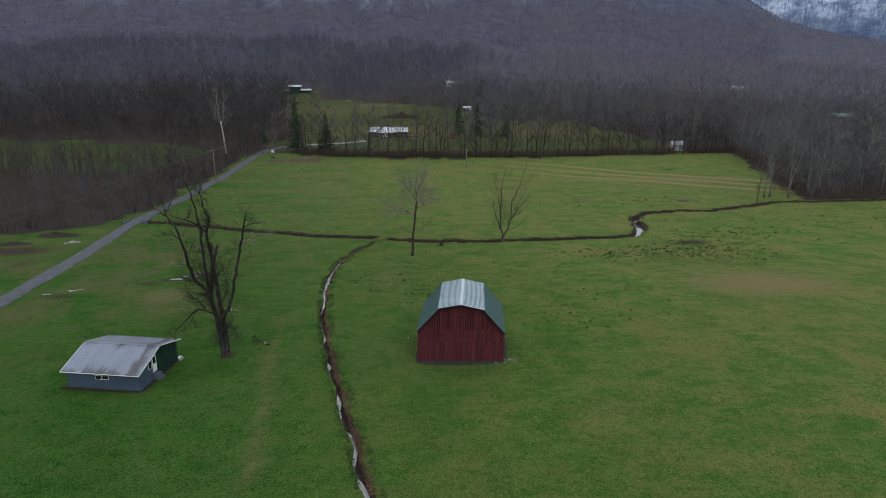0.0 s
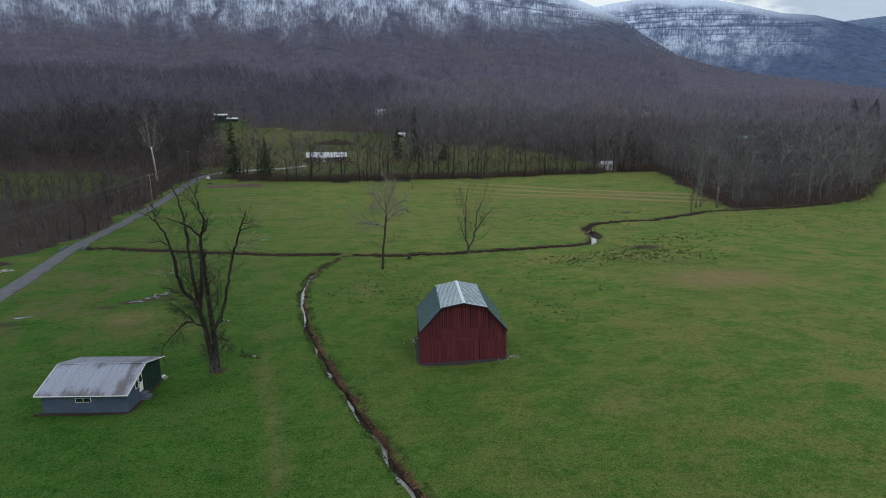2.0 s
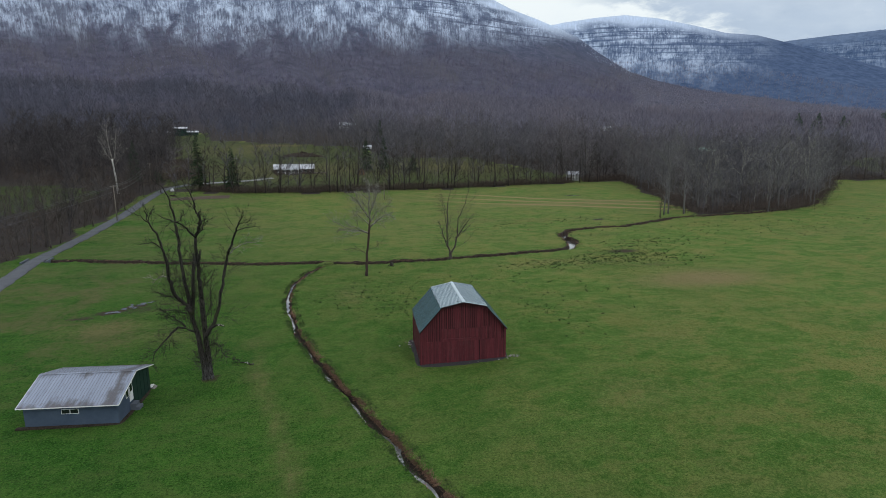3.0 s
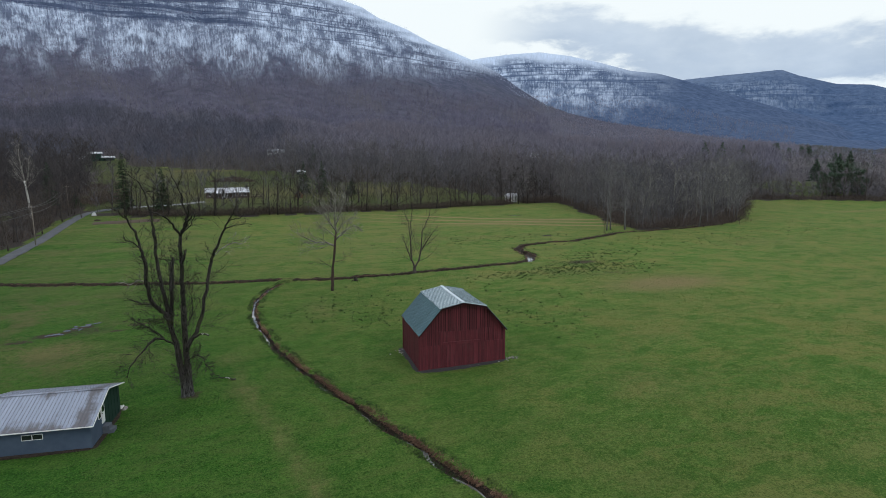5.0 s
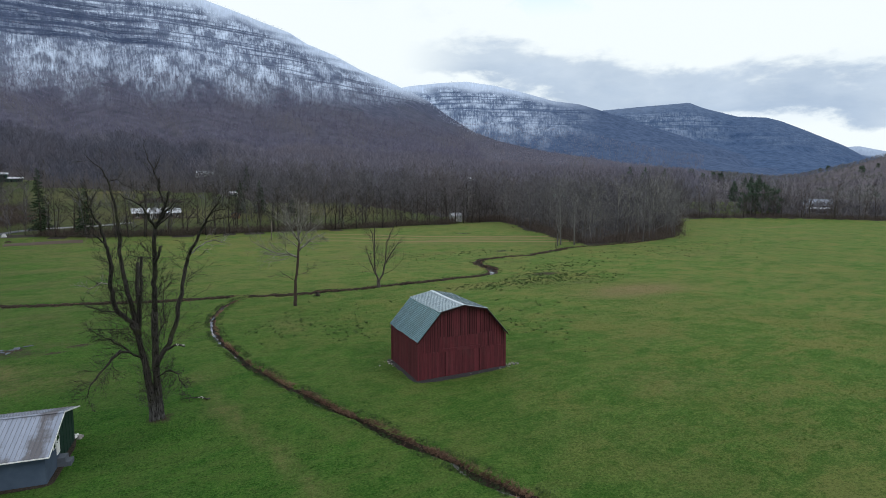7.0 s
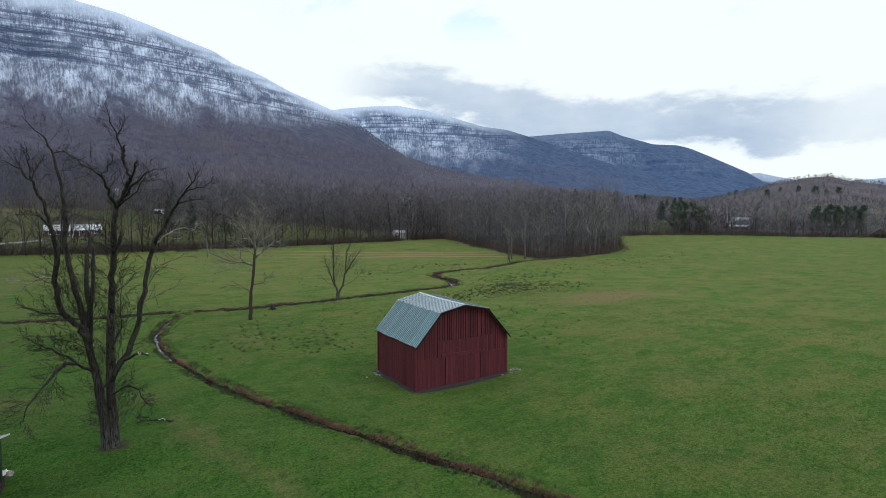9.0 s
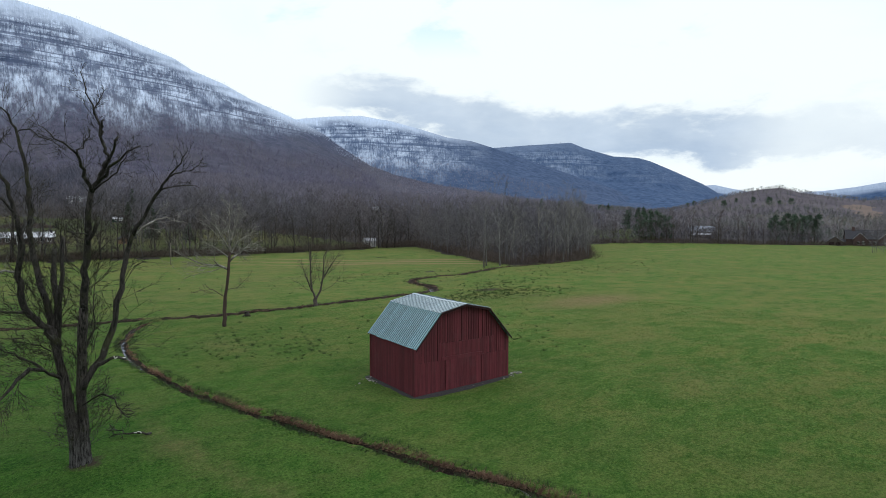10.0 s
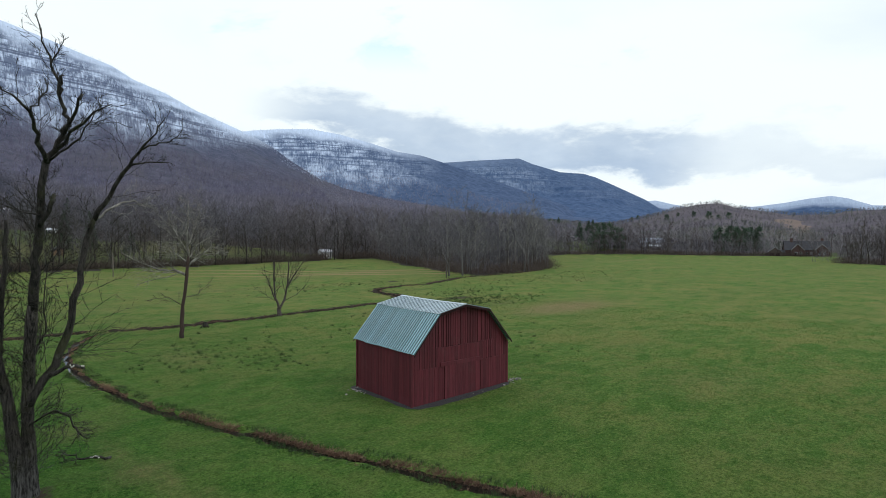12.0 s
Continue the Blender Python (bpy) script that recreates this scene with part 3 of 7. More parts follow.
    frost = math_node(tr, "MULTIPLY", ramp(tr, edge, [(0.84, 0.0), (0.93, 0.75), (1.0, 0.9)]), ramp(tr, trunks, [(0.36, 1.0), (0.62, 0.78)]))
    frost = math_node(tr, "MULTIPLY", frost, math_node(tr, "SUBTRACT", 1.0, math_node(tr, "MULTIPLY", rock, 0.8), True))
    snow = math_node(tr, "MULTIPLY", math_node(tr, "MAXIMUM", lying, frost), snowy, True)
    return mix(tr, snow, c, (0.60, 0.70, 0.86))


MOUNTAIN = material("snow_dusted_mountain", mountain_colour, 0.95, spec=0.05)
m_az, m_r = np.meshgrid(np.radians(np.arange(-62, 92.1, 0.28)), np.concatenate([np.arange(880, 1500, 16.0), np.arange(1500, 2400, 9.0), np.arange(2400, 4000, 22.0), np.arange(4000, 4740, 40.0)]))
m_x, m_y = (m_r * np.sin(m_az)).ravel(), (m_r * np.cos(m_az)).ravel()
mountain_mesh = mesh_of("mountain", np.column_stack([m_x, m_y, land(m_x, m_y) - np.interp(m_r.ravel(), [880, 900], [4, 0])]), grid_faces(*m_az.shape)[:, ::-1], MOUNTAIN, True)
_, m_share, m_which = ranges(m_x, m_y)
relief = np.ones((len(m_x), 4), np.float32)
# fourth range: frost reaches lower, its pale tone also standing in for haze
relief[:, 0] = m_share + 0.22 * (m_which == 3)
m_deg = np.degrees(m_az.ravel())
m_top = land(m_x, m_y)
white = np.choose(m_which, [np.interp(m_top - np.interp(m_deg, [-10, 5, 10, 18, 26], [0, 20, 45, 90, 190]), [165, 270], [0, 0.95]), np.interp(m_share, [0.25, 0.5], [0.12, 1]) * np.interp(m_deg, [22, 33, 38, 41], [1, 0.9, 0.4, 0.0]), np.interp(m_share, [0.35, 0.55, 0.78, 0.88], [0.03, 0.5, 0.4, 0.14]) * np.interp(m_deg, [46, 53], [1, 0.25]), np.interp(m_share, [0.2, 1.0], [0.2, 0.62]), 0.0])
relief[:, 1] = white
# painted haze blue: set per range, growing with height on the main one
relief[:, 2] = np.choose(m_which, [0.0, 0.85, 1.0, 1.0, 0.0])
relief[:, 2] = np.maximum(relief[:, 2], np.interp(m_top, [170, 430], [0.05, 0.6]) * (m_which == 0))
relief[:, 3] = m_which == 4
relief[:, 0] += 5.0 * hill_clearing(m_x, m_y)
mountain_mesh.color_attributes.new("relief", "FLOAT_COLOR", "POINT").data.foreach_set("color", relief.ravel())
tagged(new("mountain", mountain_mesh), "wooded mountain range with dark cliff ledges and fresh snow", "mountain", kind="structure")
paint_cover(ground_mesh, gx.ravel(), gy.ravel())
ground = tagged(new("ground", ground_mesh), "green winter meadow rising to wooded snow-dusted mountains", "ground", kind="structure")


# ---- streams and road ----
def bank_colour(tr, pos, obj):
    n = noise_tex(tr, pos, 2.2, 5, 0.7)
    m = noise_tex(tr, pos, 11.0, 4, 0.7)
    c = mix(tr, ramp(tr, n, [(0.35, 0), (0.65, 1)]), (0.009, 0.007, 0.006), (0.040, 0.028, 0.021))
    return mix(tr, ramp(tr, m, [(0.50, 0), (0.66, 0.6)]), c, (0.105, 0.072, 0.048))


BANK = material("eroded_bank", bank_colour, 0.95, 0, lambda tr, p, o: noise_tex(tr, p, 6.0, 5, 0.75), 0.9, 0.15)
# pale, partly metallic base: the sky's bright reflection painted into the water
WATER = material("sky_pale_water", lambda tr, p, o: mix(tr, noise_tex(tr, p, 0.8, 3), (0.14, 0.14, 0.14), (0.34, 0.345, 0.35)), 0.10, 0.45, lambda tr, p, o: noise_tex(tr, p, 3.0, 3, 0.6), 0.12, 0.03, 0.9)


PUDDLE = material("standing_water", lambda tr, p, o: mix(tr, noise_tex(tr, p, 1.5, 4), (0.05, 0.055, 0.05), (0.13, 0.135, 0.135)), 0.12, 0.1, spec=0.9)


def stream(name, line, half, depth, wet, label, seed, shares=(1.0, 1.0), press=0.0):
    """Two meshes: the cut bank on its strip of turf, and the water on its bed."""
    rng = np.random.default_rng(seed)
    n = len(line)
    way = np.gradient(line, axis=0)
    way /= np.linalg.norm(way, axis=1)[:, None]
    side = np.column_stack([way[:, 1], -way[:, 0]])
    def wander(size, cells):
        return size * np.interp(np.arange(n), np.linspace(0, n, n // cells + 2), rng.uniform(-1, 1, n // cells + 2))
    mid = line + side * (wander(0.26, 7) + wander(0.12, 3))[:, None]
    widths = [half * (1 + wander(0.42, 5) + wander(0.30, 2)) for _ in range(2)]
    riffle = 1 + 0.55 * np.exp(-((line[:, 0] - 47.5) ** 2 + (line[:, 1] - 134) ** 2) / 30.0)
    widths = [np.minimum(w * riffle * share, 1.6) for w, share in zip(widths, shares)]
    deep = depth * (1 + wander(0.2, 8)) / riffle
    rows = []
    for off, drop in ((-2.7, -0.03), (-1.9, -0.035), (-1.0, -0.03), (-1, 0.10), (-0.82, 0.55), (-0.5, 1.0), (0, 1.06), (0.5, 1.0), (0.82, 0.55), (1, 0.10), (1.0, -0.03), (1.9, -0.035), (2.7, -0.03)):
        k = len(rows)
        w = widths[0] if off < 0 else widths[1]
        if k in (0, 12):
            d = np.full(n, 2.75 if half < 0.5 else 3.6)
        elif k in (1, 11):
            d = np.full(n, 2.0 if half < 0.5 else 2.6)
        elif k in (2, 10):
            d = w + 0.28
        else:
            d = abs(off) * w
        p = mid + side * (np.sign(off) * d)[:, None] if off else mid
        z = land(p[:, 0], p[:, 1])
        if k in (0, 12):
            z = z + 0.0
        elif k in (1, 11):
            z = z + 0.05
        else:
            z = z - np.where(drop > 0, drop * deep, drop) + rng.normal(0, 0.06, n)
        rows.append(np.column_stack([p, z]))
    v = np.stack(rows, axis=1)
    faces = grid_faces(n, len(rows))[:, ::-1]
    me = mesh_of(name + "_bank", v.reshape(-1, 3), faces, GRASS, False)
    me.materials.append(BANK)
    col = np.tile(np.arange(len(rows) - 1), n - 1)
    lip = 2 if half > 0.5 else 3
    me.polygons.foreach_set("material_index", ((col >= lip) & (col <= 11 - lip)).astype(np.int32))
    paint_cover(me, v[:, :, 0].ravel(), v[:, :, 1].ravel())
    bank = tagged(new(name + "_bank", me), label, "stream bank", kind="structure")
    bed = land(mid[:, 0], mid[:, 1]) - deep * (1 - wet)
    strip = []
    flow = np.clip((0.34 if half < 0.5 else 0.72) + wander(0.42, 6) + wander(0.30, 2), 0.06, 0.95)
    for off in (-1, 0, 1):
        w = widths[0] if off < 0 else widths[1]
        p = mid + side * ((off * flow - press * (1 - flow)) * w)[:, None]
        strip.append(np.column_stack([p, bed]))
    v = np.stack(strip, axis=1)
    tagged(new(name + "_water", mesh_of(name + "_water", v.reshape(-1, 3), grid_faces(n, 3)[:, ::-1], WATER, True)), "shallow clear water running in a narrow bed", "water", kind="structure")
    return bank


stream("ditch", DITCH, 0.34, 0.62, 0.42, "eroded brown bank of a narrow drainage ditch through grass", 3, (0.95, 1.45), 0.7)
stream("creek", CREEK, 1.05, 1.40, 0.19, "dark brushy bank of a winding meadow creek", 4)


def asphalt_colour(tr, pos, obj):
    n = noise_tex(tr, pos, 0.5, 4, 0.6)
    m = noise_tex(tr, pos, 14.0, 3, 0.7)
    c = mix(tr, ramp(tr, n, [(0.3, 0), (0.7, 1)]), (0.050, 0.055, 0.066), (0.086, 0.092, 0.108))
    return mix(tr, ramp(tr, m, [(0.45, 0), (0.75, 0.5)]), c, (0.15, 0.15, 0.16))


ASPHALT = material("worn_asphalt", asphalt_colour, 0.85, 0, lambda tr, p, o: noise_tex(tr, p, 30.0, 3, 0.7), 0.3, 0.02)


def ribbon(name, line, half, lift, mat, label, category, seed):
    rng = np.random.default_rng(seed)
    n = len(line)
    way = np.gradient(line, axis=0)
    way /= np.linalg.norm(way, axis=1)[:, None]
    side = np.column_stack([way[:, 1], -way[:, 0]])
    rows = []
    for off, dz in ((-1.06, -0.12), (-1, 0.0), (-0.5, 0.05), (0, 0.07), (0.5, 0.05), (1, 0.0), (1.06, -0.12)):
        jag = rng.normal(0, 0.10, n) if abs(off) >= 1 else 0.0
        p = line + side * (off * half + jag)[:, None] if abs(off) >= 1 else line + side * (off * half)
        rows.append(np.column_stack([p, land(p[:, 0], p[:, 1]) + lift + dz]))
    v = np.stack(rows, axis=1)
    return tagged(new(name, mesh_of(name, v.reshape(-1, 3), grid_faces(n, len(rows))[:, ::-1], mat, True)), label, category, kind="structure")


bed = smooth_line([(-70, 231), (-60, 232), (-48.5, 233)], 1.5)
ribbon("garden_plot", bed, 3.6, 0.02, material("bare_soil", lambda tr, p, o: mix(tr, noise_tex(tr, p, 1.5, 5, 0.7), (0.040, 0.028, 0.022), (0.095, 0.066, 0.052)), 0.95), "bare brown soil of a staked garden plot", "garden plot", 12)
ribbon("road", ROAD[:246], 1.55, 0.14, ASPHALT, "narrow worn grey asphalt lane beside the woods", "road", 5)
GRAVEL = material("pale_gravel", lambda tr, p, o: mix(tr, noise_tex(tr, p, 3.0, 5, 0.7), (0.13, 0.135, 0.145), (0.25, 0.255, 0.27)), 0.9)
ribbon("driveway", ROAD[238:], 1.5, 0.16, GRAVEL, "pale gravel driveway leading to a low house", "driveway", 6)


# ---- trees ----
class Mesher:
    """Collects tapered limbs as triangles."""
    def __init__(self):
        self.v, self.f, self.n = [], [], 0

    def limb(self, path, radii, sides):
        path = np.asarray(path, float)
        way = path[-1] - path[0]
        way = way / (np.linalg.norm(way) + 1e-9)
        a = np.cross(way, (0.3, 0.9, 0.2) if abs(way[2]) > 0.5 else (0, 0, 1.0))
        a /= np.linalg.norm(a) + 1e-9
        b = np.cross(way, a)
        ang = np.arange(sides) * 2 * math.pi / sides
        ring = np.cos(ang)[:, None] * a + np.sin(ang)[:, None] * b
        k = len(path)
        tip = radii[-1] < 0.012
        for i in range(k - 1 if tip else k):
            self.v.append(path[i] + ring * radii[i])
        if tip:
            self.v.append(path[-1][None])
        m = k - 1 if tip else k
        for i in range(m - 1):
            for j in range(sides):
                p, q = self.n + i * sides + j, self.n + i * sides + (j + 1) % sides
                self.f += [(p, q, q + sides), (p, q + sides, p + sides)]
        for j in range(1, sides - 1):
            self.f.append((self.n, self.n + j + 1, self.n + j))
        last = self.n + (m - 1) * sides
        if tip:
            for j in range(sides):
                self.f.append((last + j, last + (j + 1) % sides, last + sides))
            self.n += m * sides + 1
        else:
            for j in range(1, sides - 1):
                self.f.append((last, last + j, last + j + 1))
            self.n += m * sides

    def sliver(self, p, q, width, rng):
        """A twig of one triangle."""
        off = np.cross(q - p, rng.normal(size=3))
        off *= width / (np.linalg.norm(off) + 1e-9)
        self.v.append(np.array([p - off, p + off, q]))
        self.f.append((self.n, self.n + 1, self.n + 2))
        self.n += 3

    def arrays(self):
        return np.concatenate(self.v), np.array(self.f, np.int32)


def wiggle(rng, start, way, length, steps, bend, lift):
    """A crooked path; lift turns it upwards (minus: droops)."""
    p, out = np.array(start, float), [np.array(start, float)]
    d = np.array(way, float)
    d /= np.linalg.norm(d)
    for _ in range(steps):
        d = d + rng.normal(0, bend, 3) + np.array([0, 0, lift])
        d /= np.linalg.norm(d)
        p = p + d * length / steps
        out.append(p.copy())
    return np.array(out)


def turned(rng, way, degrees):
    """A direction at that angle from way, anywhere round it."""
    way = way / np.linalg.norm(way)
    a = np.cross(way, rng.normal(size=3))
    a /= np.linalg.norm(a)
    return way * math.cos(radians(degrees)) + a * math.sin(radians(degrees))


def branch_out(m, rng, path, radii, spec, level, least=0.012):
    """Grow side branches: spec rows are (count, from, angle, length, steps, bend, lift, thickness, sides)."""
    if level >= len(spec):
        return
    count, begin, angle, length, steps, bend, lift, thick, sides = spec[level]
    k = len(path) - 1
    total = np.linalg.norm(np.diff(path, axis=0), axis=1).sum()
    for c in range(count):
        s = begin + (1 - begin) * (c + rng.uniform(0.1, 0.9)) / count
        i = min(int(s * k), k - 1)
        w = s * k - i
        at = path[i] * (1 - w) + path[i + 1] * w
        r = (radii[i] * (1 - w) + radii[i + 1] * w) * thick
        if level == 0 or total > 0:
            n = total * length * (1.25 - 0.75 * s) * rng.uniform(0.7, 1.25)
        way = turned(rng, path[i + 1] - path[i], angle * rng.uniform(0.75, 1.25))
        sub = wiggle(rng, at, way, n, steps, bend, lift)
        last = level == len(spec) - 1
        rr = np.linspace(max(r, least), 0.006 if last else max(r * 0.35, least), steps + 1)
        if last:
            rr[-1] = 0.006
        m.limb(sub, rr, sides)
        branch_out(m, rng, sub, rr, spec, level + 1, least)


def bare_tree(seed, height, radius, spec, lean=0.03, top=0.12, sides=7, steps=7):
    """Two pieces: the trunk, and the crown of limbs and twigs."""
    rng = np.random.default_rng(seed)
    stem, crown = Mesher(), Mesher()
    trunk = wiggle(rng, (0, 0, -0.3), (rng.normal(0, lean), rng.normal(0, lean), 1), height, steps, 0.035, 0.06)
    radii = radius * np.linspace(1, top, steps + 1)
    radii[0] *= 1.35
    stem.limb(trunk, radii, sides)
    branch_out(crown, rng, trunk, radii, spec, 0, 0.028)
    return stem.arrays(), crown.arrays()


WOOD_SPEC = [(13, 0.12, 50, 0.40, 3, 0.14, 0.10, 0.55, 3), (5, 0.15, 42, 0.5, 2, 0.18, 0.06, 0.6, 3), (3, 0.15, 40, 0.6, 1, 0.1, 0.04, 0.7, 3)]
SAPLING_SPEC = [(12, 0.25, 34, 0.28, 2, 0.12, 0.14, 0.45, 3), (5, 0.2, 36, 0.5, 1, 0.14, 0.08, 0.6, 3)]


def mid_tree(seed, height, limbs=11, twigs=15):
    """A lighter tree for the depth of the woods: trunk, limbs and fine twigs."""
    rng = np.random.default_rng(seed)
    stem, m = Mesher(), Mesher()
    trunk = wiggle(rng, (0, 0, -0.3), (rng.normal(0, 0.06), rng.normal(0, 0.06), 1), height, 3, 0.05, 0.05)
    stem.limb(trunk, height * np.array([0.0066, 0.0052, 0.0034, 0.0004]), 3)
    for c in range(limbs):
        s = rng.uniform(0.14, 0.92)
        at = trunk[0] + (trunk[-1] - trunk[0]) * s
        end = at + turned(rng, np.array([0, 0, 1.0]), rng.uniform(22, 66)) * height * 0.36 * (1.15 - 0.6 * s) * rng.uniform(0.7, 1.25)
        m.limb([at, end], [height * 0.0036, 0.01], 3)
        for _ in range(twigs):
            p = at + (end - at) * rng.uniform(0.2, 1.0)
            q = p + (turned(rng, (end - at) / np.linalg.norm(end - at) + np.array([0, 0, 0.3]), rng.uniform(15, 70))) * height * rng.uniform(0.06, 0.17)
            m.sliver(p, q, height * 0.0026, rng)
    return stem.arrays(), m.arrays()


def far_tree(seed, height, twigs=31, wide=0.0085):
    """A distant bare tree: a stem and a rounded crown of rising twigs."""
    rng = np.random.default_rng(seed)
    m = Mesher()
    m.limb([(0, 0, -0.5), (rng.normal(0, 0.3), rng.normal(0, 0.3), height * 0.85)], [height * 0.007, 0.01], 3)
    for _ in range(twigs):
        s = rng.uniform(0.22, 0.80)
        a, out = rng.uniform(0, 2 * math.pi), rng.uniform(0, 0.15)
        p = np.array([out * math.cos(a), out * math.sin(a), s]) * height
        q = p + np.array([math.cos(a) * rng.uniform(0.02, 0.13), math.sin(a) * rng.uniform(0.02, 0.13), rng.uniform(0.08, 0.22) * (1.25 - 0.6 * s)]) * height
        m.sliver(p, q, height * wide, rng)
    return m.arrays()


def shrub(seed, height, twigs):
    rng = np.random.default_rng(seed)
    m = Mesher()
    for _ in range(twigs):
        p = np.array([rng.normal(0, 0.35), rng.normal(0, 0.35), rng.uniform(0, 0.45)]) * height
        q = p + turned(rng, np.array([0, 0, 1.0]), rng.uniform(5, 70)) * height * rng.uniform(0.35, 0.8)
        m.sliver(p, q, height * 0.012, rng)
    return m.arrays()


def planted(templates, places, seed, tall=(0.8, 1.2), sink=0.2):
    """One joined mesh of many trees: numpy vertices and faces."""
    rng = np.random.default_rng(seed)
    vs, fs, n = [], [], 0
    pick = rng.integers(0, len(templates), len(places))
    z = land(places[:, 0], places[:, 1]) - sink
    size, turn = rng.uniform(*tall, len(places)), rng.uniform(0, 2 * math.pi, len(places))
    for k, (v, f) in enumerate(templates):
        mine = np.nonzero(pick == k)[0]
        if not len(mine):
            continue
        c, s, g = np.cos(turn[mine]), np.sin(turn[mine]), size[mine]
        x = (v[None, :, 0] * c[:, None] - v[None, :, 1] * s[:, None]) * g[:, None] + places[mine, 0][:, None]
        y = (v[None, :, 0] * s[:, None] + v[None, :, 1] * c[:, None]) * g[:, None] + places[mine, 1][:, None]
        h = v[None, :, 2] * g[:, None] + z[mine][:, None]
        vs.append(np.stack([x, y, h], axis=2).reshape(-1, 3))
        fs.append((f[None] + (n + np.arange(len(mine)) * len(v))[:, None, None]).reshape(-1, 3))
        n += len(mine) * len(v)
    return np.concatenate(vs), np.concatenate(fs)


def scatter(seed, near, far, az0, az1, spacing):
    """Points spread evenly over a sector round the origin, outside the meadows."""
    rng = np.random.default_rng(seed)
    count = int(radians(az1 - az0) * (far ** 2 - near ** 2) / 2 / spacing ** 2)
    r = np.sqrt(rng.uniform(near ** 2, far ** 2, count))
    a = np.radians(rng.uniform(az0, az1, count))
    return np.column_stack([r * np.sin(a), r * np.cos(a)])


CLEAR = [(-26, 292, 15), (-116, 480, 20), (-113, 456, 12), (-109, 438, 10), (108, 266, 7), (10, 527, 9), (16, 384, 9), (258, 522, 8), (260, 376, 10), (352, 240, 12), (420, 168, 34), (-26, 268, 12)]


def clear_of(places, extra=0.0):
    keep = ~is_green(places[:, 0], places[:, 1])
    for cx, cy, r in CLEAR:
        keep &= np.hypot(places[:, 0] - cx, places[:, 1] - cy) > r + extra
    keep &= away(places[:, 0], places[:, 1], ROAD) > 3.4
    keep &= away(places[:, 0], places[:, 1], CREEK) > 2.0
    return places[keep]


mids = [mid_tree(20 + i, h) for i, h in enumerate((16, 19, 21, 17, 14, 20))]
fars = [far_tree(40 + i, h) for i, h in enumerate((17, 20, 15, 19))]
specks = [far_tree(50 + i, h, 12, 0.03) for i, h in enumerate((17, 20, 15))]
belt = clear_of(scatter(7, 120, 430, -48, 82, 5.2))
clumpy = rolling(belt[:, 0], belt[:, 1], 11, 9) + 0.8 * rolling(belt[:, 0], belt[:, 1], 27, 10)
belt = belt[clumpy > -0.75 + 0.55 * inside(belt[:, 0], belt[:, 1], [(100, 165), (240, 250), (150, 275)])]
scrubby = inside(belt[:, 0], belt[:, 1], [(-260, 110), (-80, 110), (-82, 235), (-98, 252), (-101, 218), (-124, 200), (-172, 205), (-235, 278), (-300, 250)])
thin_wood, belt = belt[scrubby][::2], belt[~scrubby]
slope = clear_of(scatter(8, 430, 950, -46, 84, 7.6))
upland = scatter(9, 950, 2360, -44, 29, 11.0)
hill = scatter(10, 950, 1850, 50, 84, 14.5)
hill = hill[~hill_clearing(hill[:, 0], hill[:, 1])]
shoulder = scatter(28, 950, 2500, 27, 50, 14.5)
hill_near = slope[np.degrees(np.arctan2(slope[:, 0], slope[:, 1])) > 48]
slope = slope[np.degrees(np.arctan2(slope[:, 0], slope[:, 1])) <= 48]
snow_range = scatter(14, 2780, 3060, 20, 36, 17)
blue_range = scatter(15, 3300, 3950, 38, 66, 24)
lawn_wood = scatter(33, 244, 420, -16, 28, 8.5)
lawn_wood = lawn_wood[inside(lawn_wood[:, 0], lawn_wood[:, 1], GREENS[1])]
lawn_wood = lawn_wood[(rolling(lawn_wood[:, 0], lawn_wood[:, 1], 13, 4) + np.interp(lawn_wood[:, 0], [-20, 25, 60], [-0.40, 0.35, 0.8]) > 0.1) & (away(lawn_wood[:, 0], lawn_wood[:, 1], ROAD) > 5) & (np.hypot(lawn_wood[:, 0] + 24, lawn_wood[:, 1] - 286) > 26) & (lawn_wood[:, 1] < 370)]
belt = np.concatenate([belt, lawn_wood])
east_far = np.degrees(np.arctan2(belt[:, 0], belt[:, 1])) > 47
hill_near, belt = np.concatenate([hill_near, belt[east_far]]), belt[~east_far]
west_wood = belt[belt[:, 0] < -74]
belt = belt[belt[:, 0] >= -74]
# darker tones than the other crowns, for the woods west of the lane
DIM_CROWNS = material("brown_bare_crowns", lambda tr, p, o: mix(tr, ramp(tr, noise_tex(tr, p, 0.10, 3, 0.6), [(0.3, 0), (0.7, 1)]), (0.030, 0.028, 0.030), (0.074, 0.066, 0.068)), 0.95)
tagged(new("west_woods", mesh_of("west_woods", *planted([(np.concatenate([t[0][0], t[1][0]]), np.concatenate([t[0][1], t[1][1] + len(t[0][0])])) for t in mids], west_wood, 31, (0.6, 1.2)), DIM_CROWNS)), "dark brown bare woods west of the lane", "woods", kind="stuff")
tagged(new("woods_trunks", mesh_of("woods_trunks", *planted([t[0] for t in mids], belt, 11, (0.6, 1.2)), WOODS)), "slender dark trunks of the winter woods", "woods", kind="stuff")
tagged(new("woods_crowns", mesh_of("woods_crowns", *planted([t[1] for t in mids], belt, 11, (0.6, 1.2)), CROWNS)), "dense bare grey-brown crowns of the winter woods", "woods", kind="stuff")
# east of here the slope takes the lighter copy, light and haze in its colour
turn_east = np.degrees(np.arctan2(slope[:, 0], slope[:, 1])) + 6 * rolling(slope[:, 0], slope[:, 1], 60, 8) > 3
